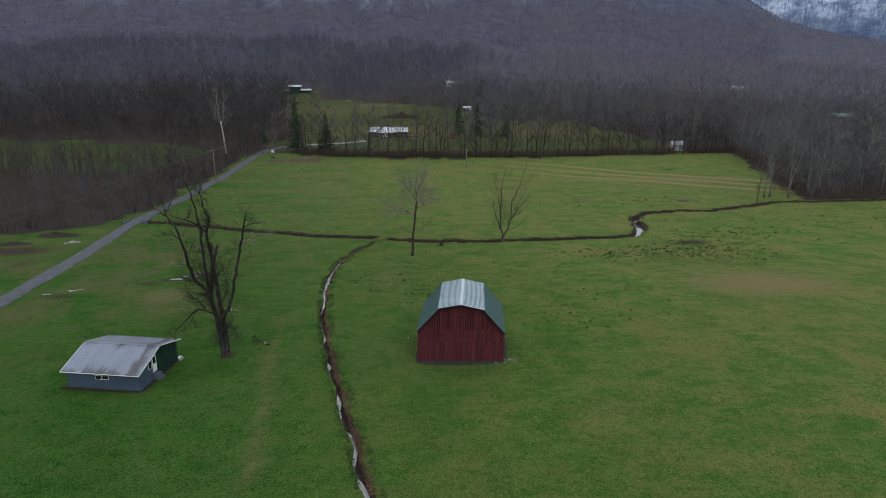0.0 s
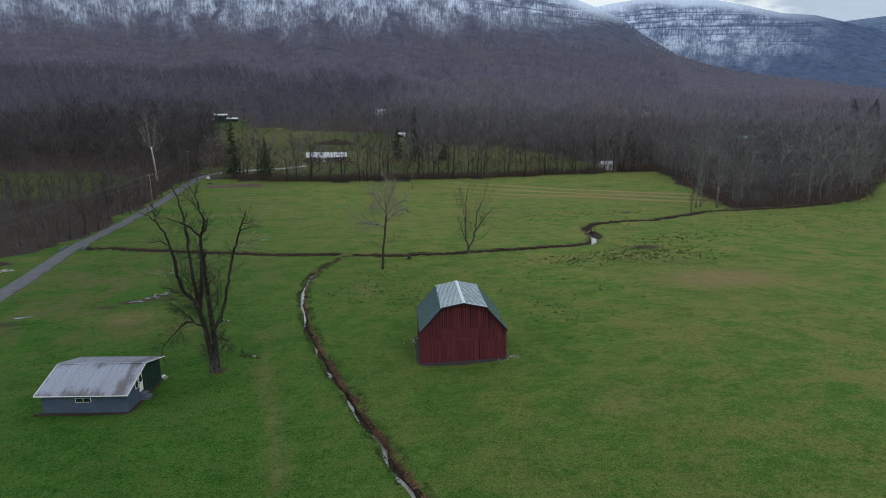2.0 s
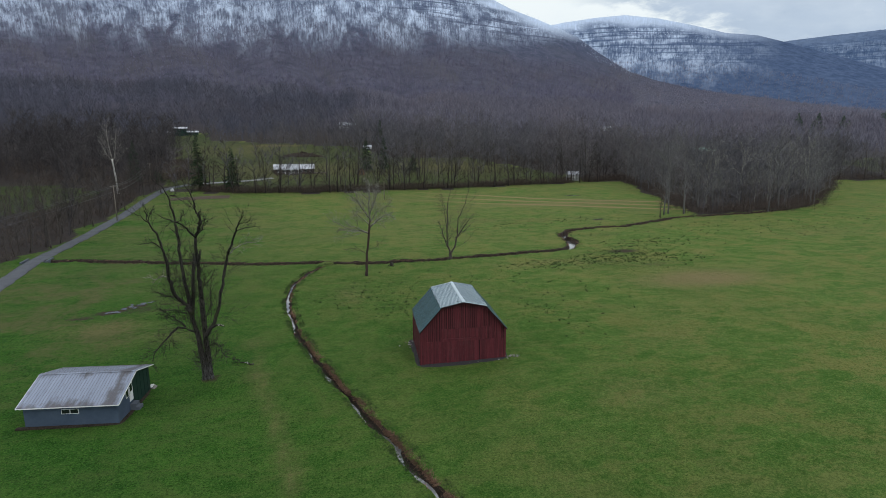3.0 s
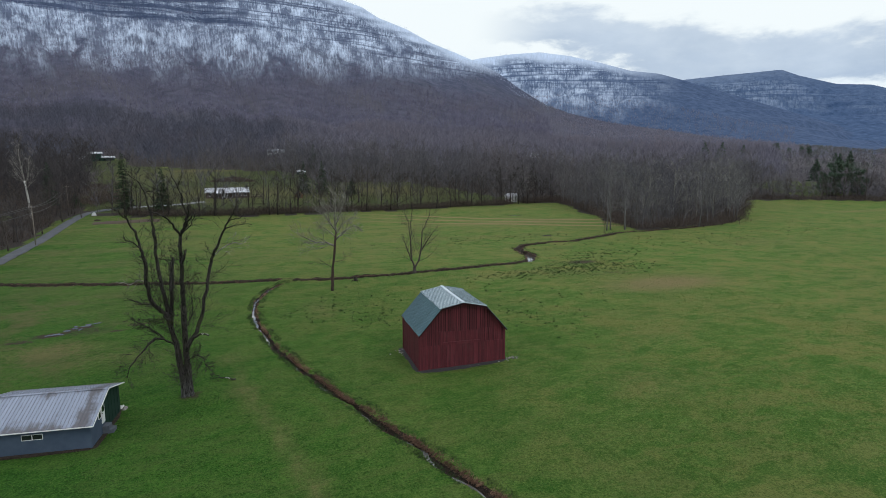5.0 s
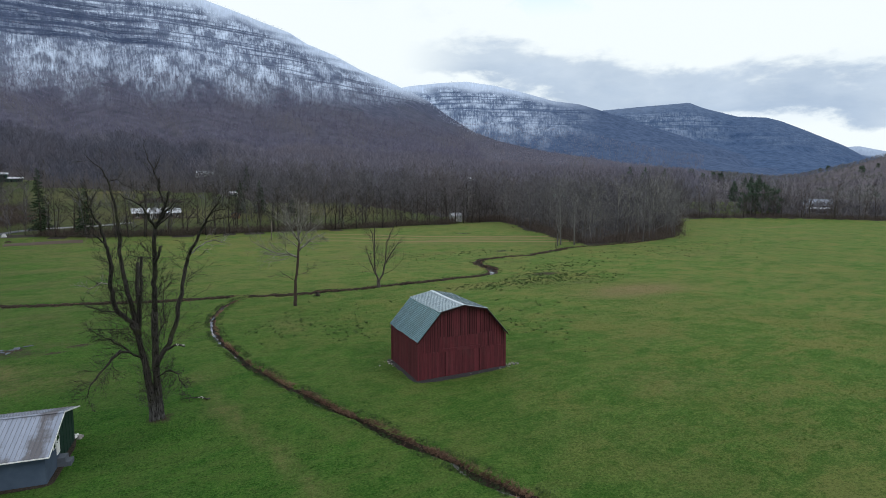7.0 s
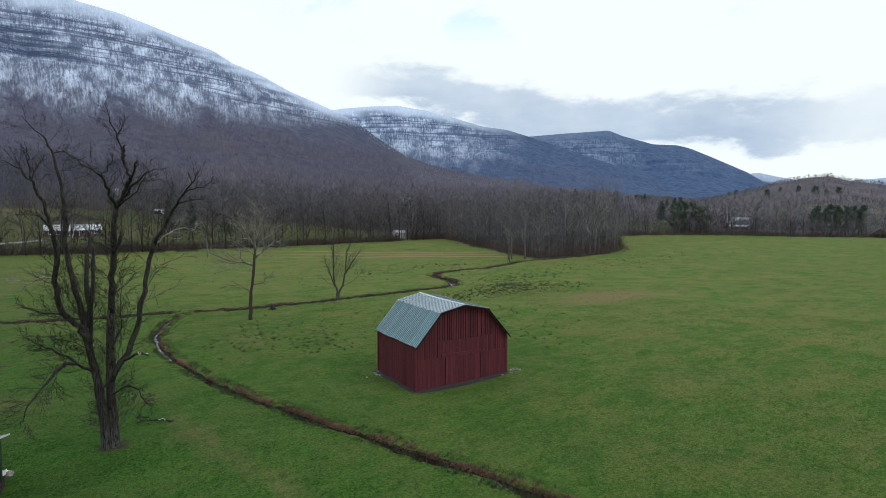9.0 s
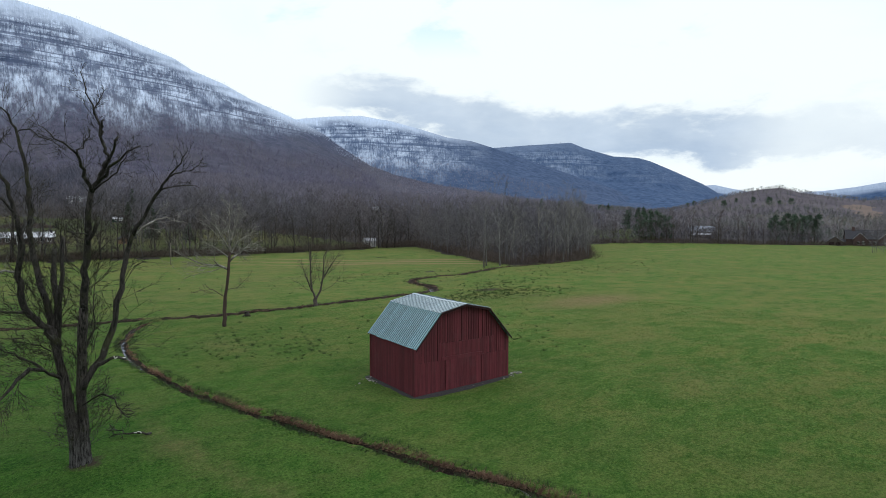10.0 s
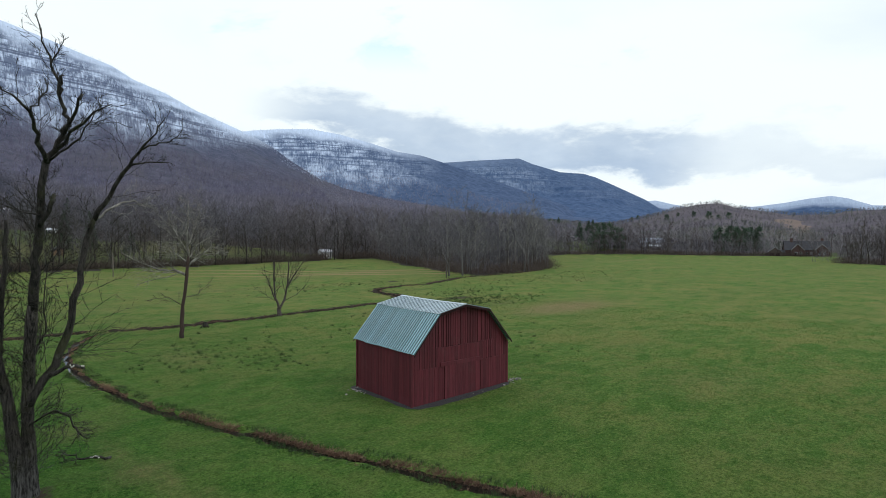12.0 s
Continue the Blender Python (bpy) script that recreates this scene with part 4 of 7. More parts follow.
tagged(new("slope_woods", mesh_of("slope_woods", *planted(fars, slope[turn_east], 32, (0.7, 1.25)), LIT_SLOPE_WOODS)), "bare forest at the mountain's foot, light and haze in its colour", "woods", kind="stuff")
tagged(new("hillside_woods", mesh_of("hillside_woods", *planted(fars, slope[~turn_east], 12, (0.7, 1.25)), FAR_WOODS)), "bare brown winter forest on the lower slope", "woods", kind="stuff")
lofty = [far_tree(60 + i, 14, 9, 0.022) for i in range(5)]
up_share = ranges(upland[:, 0], upland[:, 1])[1] + 0.06 * rolling(upland[:, 0], upland[:, 1], 45, 3) + 0.05 * rolling(upland[:, 0], upland[:, 1], 110, 6)
up_share = up_share - np.interp(np.degrees(np.arctan2(upland[:, 0], upland[:, 1])), [-10, 5, 10, 18, 26], [0, 0.03, 0.05, 0.10, 0.20]) * (up_share < 0.8)
low_up = upland[up_share < 0.33]
tagged(new("mountain_woods", mesh_of("mountain_woods", *planted([far_tree(72 + i, 18, 16, 0.0155) for i in range(4)], low_up, 13, (0.7, 1.15)), UPLAND)), "bare forest covering the mountainside, bluish haze in its colour", "woods", kind="stuff")
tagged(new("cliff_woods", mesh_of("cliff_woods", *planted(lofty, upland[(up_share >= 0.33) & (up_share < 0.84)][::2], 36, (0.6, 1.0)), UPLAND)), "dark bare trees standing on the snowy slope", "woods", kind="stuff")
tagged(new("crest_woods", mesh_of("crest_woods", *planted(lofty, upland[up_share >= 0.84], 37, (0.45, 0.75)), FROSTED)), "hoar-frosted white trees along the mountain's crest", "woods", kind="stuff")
tagged(new("shoulder_woods", mesh_of("shoulder_woods", *planted([far_tree(68 + i, 12, 14, 0.026) for i in range(3)], shoulder, 30, (0.7, 1.1)), SHOULDER)), "bare forest on the mountain shoulder, haze in its pale colour", "woods", kind="stuff")
tagged(new("hilltop_woods", mesh_of("hilltop_woods", *planted([far_tree(64 + i, 11, 18, 0.024) for i in range(4)], np.concatenate([hill_near, hill]), 23, (0.6, 1.2)), HILL_WOODS)), "bare woods over a low hill, haze in their pale colour", "woods", kind="stuff")
rim_rng = np.random.default_rng(38)
rim_line = smooth_line([(246, 262), (282, 243), (328, 214), (360, 197), (388, 184), (405, 170)], 1.0)
rim_places = np.repeat(rim_line, 2, axis=0) + np.column_stack([np.abs(rim_rng.normal(0, 11, 2 * len(rim_line))) + 2, np.abs(rim_rng.normal(0, 13, 2 * len(rim_line))) + 3])
clump_wood = rim_rng.uniform((288, 62), (335, 122), (130, 2))
rim_places = np.concatenate([rim_places, clump_wood[(clump_wood[:, 0] > 292 + 0.28 * np.abs(clump_wood[:, 1] - 84))]])
rim_places = rim_places[(rolling(rim_places[:, 0], rim_places[:, 1], 9, 2) > -0.35) & (np.hypot(rim_places[:, 0] - 354, rim_places[:, 1] - 231) > 9)]
# far crowns greyed and lightened: haze put into the colour
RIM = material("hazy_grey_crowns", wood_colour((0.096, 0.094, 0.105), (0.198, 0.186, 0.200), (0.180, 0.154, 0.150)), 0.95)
tagged(new("rim_woods", mesh_of("rim_woods", *planted([(np.concatenate([t[0][0], t[1][0]]), np.concatenate([t[0][1], t[1][1] + len(t[0][0])])) for t in mids], rim_places, 39, (0.3, 0.85)), RIM)), "bare trees along the far meadow's rim, haze in their grey colour", "woods", kind="stuff")
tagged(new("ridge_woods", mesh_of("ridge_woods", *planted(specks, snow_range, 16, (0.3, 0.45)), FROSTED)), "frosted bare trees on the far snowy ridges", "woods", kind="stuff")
tagged(new("range_woods", mesh_of("range_woods", *planted(specks, blue_range, 24, (0.3, 0.45)), RANGE_WOODS)), "woods on the farthest range, haze blue in their colour", "woods", kind="stuff")
tagged(new("young_woods", mesh_of("young_woods", *planted([far_tree(90 + i, h, 60, 0.0045) for i, h in enumerate((9, 11, 8))], thin_wood, 27, (0.6, 1.2)), WOODS)), "young thin leafless trees beside the lane", "woods", kind="stuff")
brush_spots = np.concatenate([clear_of(scatter(17, 120, 390, -46, 40, 4.9), 3), clear_of(scatter(35, 130, 390, -46, -14, 4.2), 3)])
thicket = np.random.default_rng(34).normal(0, 1, (150, 2)) * (4.5, 9) + np.where(np.arange(150) % 3 > 0, -79, -86)[:, None] * (1, 0) + np.where(np.arange(150) % 3 > 0, 286, 322)[:, None] * (0, 1)
edge_line = smooth_line([(-64, 249.5), (-54, 246), (-43, 242), (-9, 241), (25, 244.5), (63, 251), (100, 258.5), (132, 266)], 0.9)
far_brush = np.array(smooth_line([(235, 246), (250, 258), (280, 241), (326, 212), (360, 194), (390, 180), (408, 150)], 1.4)) + np.random.default_rng(29).normal(0, 1.0, (len(smooth_line([(235, 246), (250, 258), (280, 241), (326, 212), (360, 194), (390, 180), (408, 150)], 1.4)), 2))
east_brush = smooth_line([(134, 267), (126, 228), (115, 193), (109, 170), (134, 172), (158, 179), (200, 213), (236, 246)], 0.8)
clump_brush = smooth_line([(284, 64), (287, 80), (294, 98), (303, 110)], 0.4)
clump_brush = clump_brush + np.random.default_rng(40).normal(0, 1, clump_brush.shape) * (3.5, 2)
brush_all = np.concatenate([brush_spots, thicket, thicket[:, ::1] + 1.5, far_brush, far_brush + 2.0, far_brush - (0, 3.5), clump_brush] + [edge_line + np.random.default_rng(86 + i).normal(0, 0.8, edge_line.shape) for i in range(5)] + [east_brush + np.random.default_rng(84 + i).normal(0, 2.4, east_brush.shape) + (2.0, 1.5) for i in range(2)])
brush_all = brush_all[np.hypot(brush_all[:, 0] - 106.5, brush_all[:, 1] - 262.5) > 4.5]
tagged(new("brush", mesh_of("brush", *planted([shrub(70 + i, h, 32) for i, h in enumerate((1.6, 2.6, 4.2))], brush_all, 20), BRUSH)), "tangled brown winter brush under the trees", "brush", kind="stuff")


# ---- building parts ----
def mesh_from(bm, name, mat):
    me = bpy.data.meshes.new(name)
    bmesh.ops.recalc_face_normals(bm, faces=bm.faces)
    bm.to_mesh(me)
    bm.free()
    me.materials.append(mat)
    return me


def part(name, bm, mat, parent, label=""):
    """Links a bmesh as one mesh object under a thing or a part."""
    ob = new(name, mesh_from(bm, name, mat))
    ob.parent = parent
    return tagged(ob, label)


def slab(bm, corners, thick, up=(0, 0, 1)):
    """A plate: a loop of corners, thickened against up."""
    up = Vector(up)
    top = [bm.verts.new(c) for c in corners]
    low = [bm.verts.new(Vector(c) - up * thick) for c in corners]
    bm.faces.new(top)
    bm.faces.new(low[::-1])
    for i in range(len(top)):
        j = (i + 1) % len(top)
        bm.faces.new((top[i], low[i], low[j], top[j]))
    return bm


def box(x0, x1, y0, y1, z0, z1, bm=None):
    bm = bm or bmesh.new()
    return slab(bm, [(x0, y0, z1), (x1, y0, z1), (x1, y1, z1), (x0, y1, z1)], z1 - z0)


def empty(name, m, label, category, group=""):
    ob = new(name)
    ob.matrix_world = m
    return tagged(ob, label, category, group)


def streaked(dark, light, worn, along=(9.0, 9.0, 0.5), wear=0.4):
    """Paint on boards: streaks that run down the grain, a tone for each board, and worn spots."""
    def colour(tr, pos, obj):
        grain = noise_tex(tr, node(tr, "ShaderNodeMapping", ("Vector", pos), ("Scale", along)).outputs[0], 1.0, 5, 0.65)
        blot = noise_tex(tr, pos, 0.9, 5, 0.6)
        c = mix(tr, ramp(tr, grain, [(0.3, 0), (0.7, 1)]), dark, light)
        c = mix(tr, ramp(tr, blot, [(0.52, 0), (0.72, wear)]), c, worn)
        return mix(tr, 1.0, c, object_tint(tr, 0.78, 1.18), "MULTIPLY")
    return colour


def grain_bump(tr, pos, obj):
    return noise_tex(tr, node(tr, "ShaderNodeMapping", ("Vector", pos), ("Scale", (30.0, 30.0, 1.5))).outputs[0], 1.0, 4, 0.7)


RED = material("red_barn_paint", streaked((0.058, 0.010, 0.015), (0.112, 0.020, 0.027), (0.092, 0.032, 0.036)), 0.75, 0, grain_bump, 0.4, 0.02)
DARK = material("dark_gap", (0.022, 0.008, 0.009), 0.95)
WHITE = material("white_trim", lambda tr, p, o: mix(tr, noise_tex(tr, p, 4.0, 4), (0.55, 0.56, 0.57), (0.80, 0.80, 0.79)), 0.6)


def roof_colour(base, pale, stain, amount):
    def colour(tr, pos, obj):
        run = node(tr, "ShaderNodeMapping", ("Vector", obj), ("Scale", (3.0, 0.25, 3.0))).outputs[0]
        a = noise_tex(tr, run, 1.0, 5, 0.65)
        b = noise_tex(tr, obj, 0.55, 5, 0.6)
        c = mix(tr, ramp(tr, a, [(0.32, 0), (0.7, 1)]), base, pale)
        c = mix(tr, ramp(tr, b, [(0.5, 0), (0.68, amount)]), c, stain)
        return mix(tr, 1.0, c, object_tint(tr, 0.9, 1.1), "MULTIPLY")
    return colour


GREEN_ROOF = material("green_metal_roofing", roof_colour((0.160, 0.300, 0.330), (0.290, 0.420, 0.455), (0.32, 0.42, 0.46), 0.4), 0.24, 0.72, spec=0.7)
# paler sheets for the upper pitch
UPPER_ROOF = material("pale_blue_metal_roofing", roof_colour((0.32, 0.40, 0.45), (0.50, 0.58, 0.63), (0.28, 0.34, 0.37), 0.5), 0.36, 0.3, spec=0.5)
# darker rib sides: the contrast of glint and shade painted into the metal
RIB_SHADE = material("shaded_rib_metal", roof_colour((0.026, 0.060, 0.068), (0.060, 0.110, 0.122), (0.06, 0.10, 0.11), 0.5), 0.45, 0.3)
PALE_RIB_SHADE = material("pale_shaded_rib_metal", roof_colour((0.085, 0.12, 0.135), (0.14, 0.19, 0.21), (0.08, 0.11, 0.12), 0.5), 0.45, 0.3)
RIDGE = material("pale_ridge_metal", lambda tr, p, o: mix(tr, noise_tex(tr, p, 2.0, 4), (0.40, 0.48, 0.52), (0.58, 0.65, 0.69)), 0.45, 0.3)


def ribbed(width, length, ribs, high, flat=0.45):
    """A sheet of ribbed metal in its own plane: x across, y up the slope, ribs standing up in z."""
    bm = bmesh.new()
    pitch = width / ribs
    xs = []
    for i in range(ribs):
        x = i * pitch
        xs += [(x, 0), (x + pitch * flat, 0), (x + pitch * (flat + (0.12 if flat < 0.7 else 0.03)), high), (x + pitch * (0.88 if flat < 0.7 else 0.965), high)]
    xs.append((width, 0))
    top = [[bm.verts.new((x, y, z)) for x, z in xs] for y in (0, length)]
    low = [[bm.verts.new((x, y, z - 0.012)) for x, z in xs] for y in (0, length)]
    n = len(xs)
    for i in range(n - 1):
        # rib sides take the second, darker material
        bm.faces.new((top[0][i], top[0][i + 1], top[1][i + 1], top[1][i])).material_index = 1 if i % 4 in (1, 3) else 0
        bm.faces.new((low[0][i + 1], low[0][i], low[1][i], low[1][i + 1]))
        for k in (0, 1):
            bm.faces.new((top[k][i], low[k][i], low[k][i + 1], top[k][i + 1]))
    for i in (0, n - 1):
        bm.faces.new((top[0][i], top[1][i], low[1][i], low[0][i]))
    return bm


def roof_plane(parent, origin, along, up, count, width, ribs, high, mat, seed, sag=0.0, rib_side=None, flat=0.4):
    """Sheets side by side on a slope: origin at a lower corner, along the eave, up to the ridge."""
    rng = random.Random(seed)
    along, up_v = Vector(along).normalized(), Vector(up)
    length = up_v.length
    up_n = up_v.normalized()
    out = along.cross(up_n).normalized()
    me = mesh_from(ribbed(width, length, ribs, high, flat), "roof_sheet", mat)
    me.materials.append(rib_side or mat)
    for i in range(count):
        ob = new("roof_sheet", me)
        ob.parent = parent
        drop = -sag * math.sin(math.pi * (i + 0.5) / count)
        at = Vector(origin) + along * (i * width) + up_n * rng.uniform(-0.03, 0.03) + out * (0.004 * (i % 2)) + Vector((0, 0, drop))
        m = Matrix((along, up_n, out)).transposed().to_4x4()
        ob.matrix_local = Matrix.Translation(at) @ m


# ---- the barn ----
BARN = pose(2.31, 64.23, -0.06, 0, 0, -3.23)
barn = empty("barn", BARN, "weathered red board barn with a green metal gambrel roof", "barn")
HALF, LONG, EAVE, KINK_X, KINK_Z, TOP = 5.2, 8.46, 4.2, 2.73, 7.06, 7.66


def gable(x):
    x = abs(x)
    return TOP - (TOP - KINK_Z) * x / KINK_X if x < KINK_X else KINK_Z - (KINK_Z - EAVE) * (x - KINK_X) / (HALF - KINK_X)


# solid dark core: the interior's shade behind the board gaps, put in as colour
bm = bmesh.new()
profile = [(-HALF, -0.2), (HALF, -0.2), (HALF, EAVE), (KINK_X, KINK_Z), (0, TOP), (-KINK_X, KINK_Z), (-HALF, EAVE)]
slab(bm, [(x * 0.995, 0.02, z - 0.03) for x, z in profile], LONG - 0.04, (0, -1, 0))
part("frame", bm, DARK, barn, "dark core behind the boards, in place of interior shade")


def board(x0, x1, z0, za, zb, y0, thick, parent, mat=RED, side=""):
    """One upright board; za and zb are its top at either edge."""
    bm = bmesh.new()
    c = [(x0, z0), (x1, z0), (x1, zb), (x0, za)]
    if side:
        s = -1 if side == "west" else 1
        slab(bm, [(s * y0, x, z) for x, z in c], thick, (s, 0, 0))
    else:
        slab(bm, [(x, y0, z) for x, z in c], thick, (0, -1 if thick > 0 else 1, 0))
    return part("board", bm, mat, parent)


rb = random.Random(11)


def board_run(lo, hi, bottom, top, y, side="", gap=0.016, wide=0.235):
    """Boards from lo to hi; bottom and top are heights or functions."""
    x = lo
    while x < hi - 0.04:
        w = min(wide * rb.uniform(0.8, 1.15), hi - x)
        g = gap * rb.uniform(0.6, 2.0) if x + w < hi - 0.05 else 0
        b = bottom(x) if callable(bottom) else bottom
        b = b - 0.22 if b < 0.2 else b
        ta, tb = (top(x), top(x + w - g)) if callable(top) else (top, top)
        board(x, x + w - g, b + rb.uniform(-0.03, 0.03), ta, tb, y + rb.uniform(-0.012, 0.006), 0.03, barn, RED, side)
        x += w


# front: a lower tier either side of the doors, a hay-door panel and open-jointed boards above
board_run(-HALF, -4.75, 0.02, 4.35, -0.022)
board_run(-4.75, -2.02, 0.06, 2.80, -0.030, gap=0.008)
board_run(2.06, HALF, 0.10, 2.84, -0.030, gap=0.010)
board_run(-4.75, -3.1, 2.80, lambda x: min(gable(x), 9), -0.018, gap=0.035)
board_run(-HALF, -4.75, 4.35, lambda x: gable(x), -0.018)
board_run(-3.1, -2.43, 2.72, 4.38, -0.026, gap=0.035)
board_run(-2.43, 2.0, 3.10, 4.34, -0.034, gap=0.004)
board_run(2.0, 2.46, 2.86, 4.40, -0.026)
board_run(2.46, 3.65, 2.86, 4.42, -0.020, gap=0.045)
board_run(3.65, HALF, 2.86, lambda x: gable(x), -0.022, gap=0.03)
board_run(-3.1, 2.0, 4.36, lambda x: gable(x), -0.018, gap=0.050, wide=0.26)
board_run(2.0, 3.65, 4.42, lambda x: gable(x), -0.018, gap=0.045)
# sides and back
for side in ("west", "east"):
    board_run(0.0, LONG, lambda x: rb.uniform(0.02, 0.14), EAVE - 0.03, HALF + 0.024, side, 0.010)
x = -HALF
while x < HALF - 0.05:
    w = min(0.26 * rb.uniform(0.85, 1.1), HALF - x)
    bm = bmesh.new()
    slab(bm, [(x, LONG + 0.03, 0.05), (x, LONG + 0.03, gable(x)), (x + w - 0.015, LONG + 0.03, gable(x + w - 0.015)), (x + w - 0.015, LONG + 0.03, 0.05)], 0.03, (0, 1, 0))
    part("board", bm, RED, barn)
    x += w
# corner trim and header over the doors
for sx in (-1, 1):
    for y in (-0.055, LONG - 0.09):
        part("corner_board", box(sx * HALF - 0.075 + sx * 0.035, sx * HALF + 0.075 + sx * 0.035, y, y + 0.15, -0.22, EAVE - 0.05), RED, barn)
part("header", box(-2.43, 2.06, -0.12, -0.03, 2.78, 3.10), RED, barn, "red board above the barn doors")
for k, (x0, x1) in enumerate(((-1.98, -0.02), (0.0, 1.98))):
    door = part("door", box(x0, x1, -0.05, -0.015, 0.06, 2.90), DARK, barn, "closed red board barn door")
    x = x0
    while x < x1 - 0.05:
        w = min(0.28, x1 - x)
        bm = slab(bmesh.new(), [(x, -0.085 + rb.uniform(-0.006, 0.006), -0.14), (x + w - 0.008, -0.085, -0.14), (x + w - 0.008, -0.085, 2.92), (x, -0.085, 2.92)], 0.034, (0, -1, 0))
        ob = part("board", bm, RED, door)
        x += w
# roof sheets in two pitches, ridge cap, barge edges
FRONT, BACK = -0.5, LONG + 0.45
run = BACK - FRONT
for sx in (-1, 1):
    low, kink, top = Vector((sx * 5.36, 0, 4.16)), Vector((sx * KINK_X, 0, 7.15)), Vector((0, 0, 7.76))
    y0, al = (BACK, (0, -1, 0)) if sx < 0 else (FRONT, (0, 1, 0))
    roof_plane(barn, (low.x, y0, low.z), al, kink - low + (kink - low).normalized() * 0.02, 10, run / 10, 3, 0.055, GREEN_ROOF, 3 + sx, 0.02, RIB_SHADE)
    over = kink + Vector((sx * 0.09, 0, 0.03))
    roof_plane(barn, (over.x, y0, over.z), al, top - over, 26, run / 26, 1, 0.045, UPPER_ROOF, 8 + sx, 0.06, PALE_RIB_SHADE, 0.84)
    for a, b in ((low, kink), (kink, top)):
        for y in (FRONT + 0.03, BACK - 0.05):
            part("barge_board", slab(bmesh.new(), [(a.x, y, a.z - 0.03), (b.x, y, b.z - 0.03), (b.x, y, b.z - 0.20), (a.x, y, a.z - 0.20)], 0.03, (0, 1, 0)), DARK, barn, "dark edge board under the roof")
bm = bmesh.new()
steps = 12
for sx in (-1, 1):
    pts = []
    for i in range(steps + 1):
        y = FRONT - 0.02 + (run + 0.04) * i / steps
        pts.append((y, 7.81 - 0.06 * math.sin(math.pi * i / steps) + 0.006 * (i % 2)))
    for (ya, za), (yb, zb) in zip(pts, pts[1:]):
        slab(bm, [(0, ya, za), (sx * 0.2, ya, za - 0.05), (sx * 0.2, yb, zb - 0.05), (0, yb, zb)][:: sx], 0.015)
part("ridge_cap", bm, RIDGE, barn, "pale metal cap along the ridge")


# ---- gravel and stones round the barn ----
STONE = material("grey_stone", lambda tr, p, o: mix(tr, 1.0, mix(tr, noise_tex(tr, p, 6.0, 5, 0.65), (0.10, 0.092, 0.088), (0.30, 0.285, 0.27)), object_tint(tr, 0.6, 1.5), "MULTIPLY"), 0.9)
PEBBLE = material("dark_gravel", lambda tr, p, o: mix(tr, ramp(tr, noise_tex(tr, p, 22.0, 3, 0.8), [(0.3, 0), (0.7, 1)]), (0.014, 0.013, 0.015), (0.060, 0.057, 0.060)), 0.95, 0, lambda tr, p, o: noise_tex(tr, p, 25.0, 3, 0.8), 0.9, 0.05)
rim, core = [], []
for k in range(96):
    a = 2 * math.pi * k / 96
    dx, dy = math.cos(a), math.sin(a)
    s = min(HALF / max(abs(dx), 1e-6), LONG / 2 / max(abs(dy), 1e-6))
    x, y = dx * s, dy * s + LONG / 2
    reach = 0.62 + 0.12 * math.sin(3 * a + 1) + 0.05 * math.sin(11 * a) + 0.04 * math.sin(23 * a)
    if dy < 0 and abs(dx) < 0.75:
        reach += 0.45
    m = BARN @ Vector((x + dx * reach, y + dy * reach, 0))
    rim.append((m.x, m.y, land(m.x, m.y) + 0.025))
    m = BARN @ Vector((x * 0.9, (y - LONG / 2) * 0.9 + LONG / 2, 0))
    core.append((m.x, m.y, land(m.x, m.y) + 0.09))
bm = bmesh.new()
rv, cv = [bm.verts.new(p) for p in rim], [bm.verts.new(p) for p in core]
for i in range(96):
    j = (i + 1) % 96
    bm.faces.new((rv[i], rv[j], cv[j], cv[i]))
tagged(new("gravel_apron", mesh_from(bm, "gravel_apron", PEBBLE)), "dark wet gravel strip round the barn's foot", "gravel", kind="structure")


def stone_mesh(seed):
    rng = random.Random(seed)
    bm = bmesh.new()
    bmesh.ops.create_icosphere(bm, subdivisions=1, radius=1.0)
    for v in bm.verts:
        v.co = Vector((v.co.x * rng.uniform(0.7, 1.2), v.co.y * rng.uniform(0.7, 1.2), v.co.z * rng.uniform(0.45, 0.7)))
    return mesh_from(bm, "stone", STONE)


stones = [stone_mesh(s) for s in range(4)]


def stone(x, y, size, label="rough pale fieldstone lying on the ground", group="stones by the barn"):
    ob = new("stone", rb.choice(stones))
    z = float(land(x, y))
    ob.matrix_world = Matrix.Translation((x, y, z + size * 0.25)) @ pose(0, 0, 0, rb.uniform(-10, 10), rb.uniform(-10, 10), rb.uniform(0, 360)) @ Matrix.Scale(size, 4)
    tagged(ob, label, "stone", group)


for cx, cy, sx, sy, count in ((5.75, 0.1, 0.4, 0.25, 26), (-5.8, 7.4, 0.15, 0.6, 14), (-5.75, 8.1, 0.3, 0.3, 8), (2.8, -0.6, 1.5, 0.1, 4), (6.4, 0.2, 0.5, 0.3, 12), (-7.9, 6.3, 0.25, 0.2, 3)):
    for _ in range(count):
        p = BARN @ Vector((cx + rb.gauss(0, sx), cy + rb.gauss(0, sy), 0))
        stone(p.x, p.y, rb.uniform(0.04, 0.15))

# ---- the shed ----
SIDING = material("grey_blue_siding", lambda tr, p, o: mix(tr, ramp(tr, noise_tex(tr, p, 0.8, 5, 0.65), [(0.3, 0), (0.75, 1)]), (0.038, 0.058, 0.094), (0.066, 0.092, 0.134)), 0.8, 0, grain_bump, 0.2, 0.01)
GREEN_WALL = material("dark_green_siding", lambda tr, p, o: mix(tr, noise_tex(tr, p, 1.2, 4, 0.6), (0.005, 0.022, 0.016), (0.011, 0.038, 0.027)), 0.7)


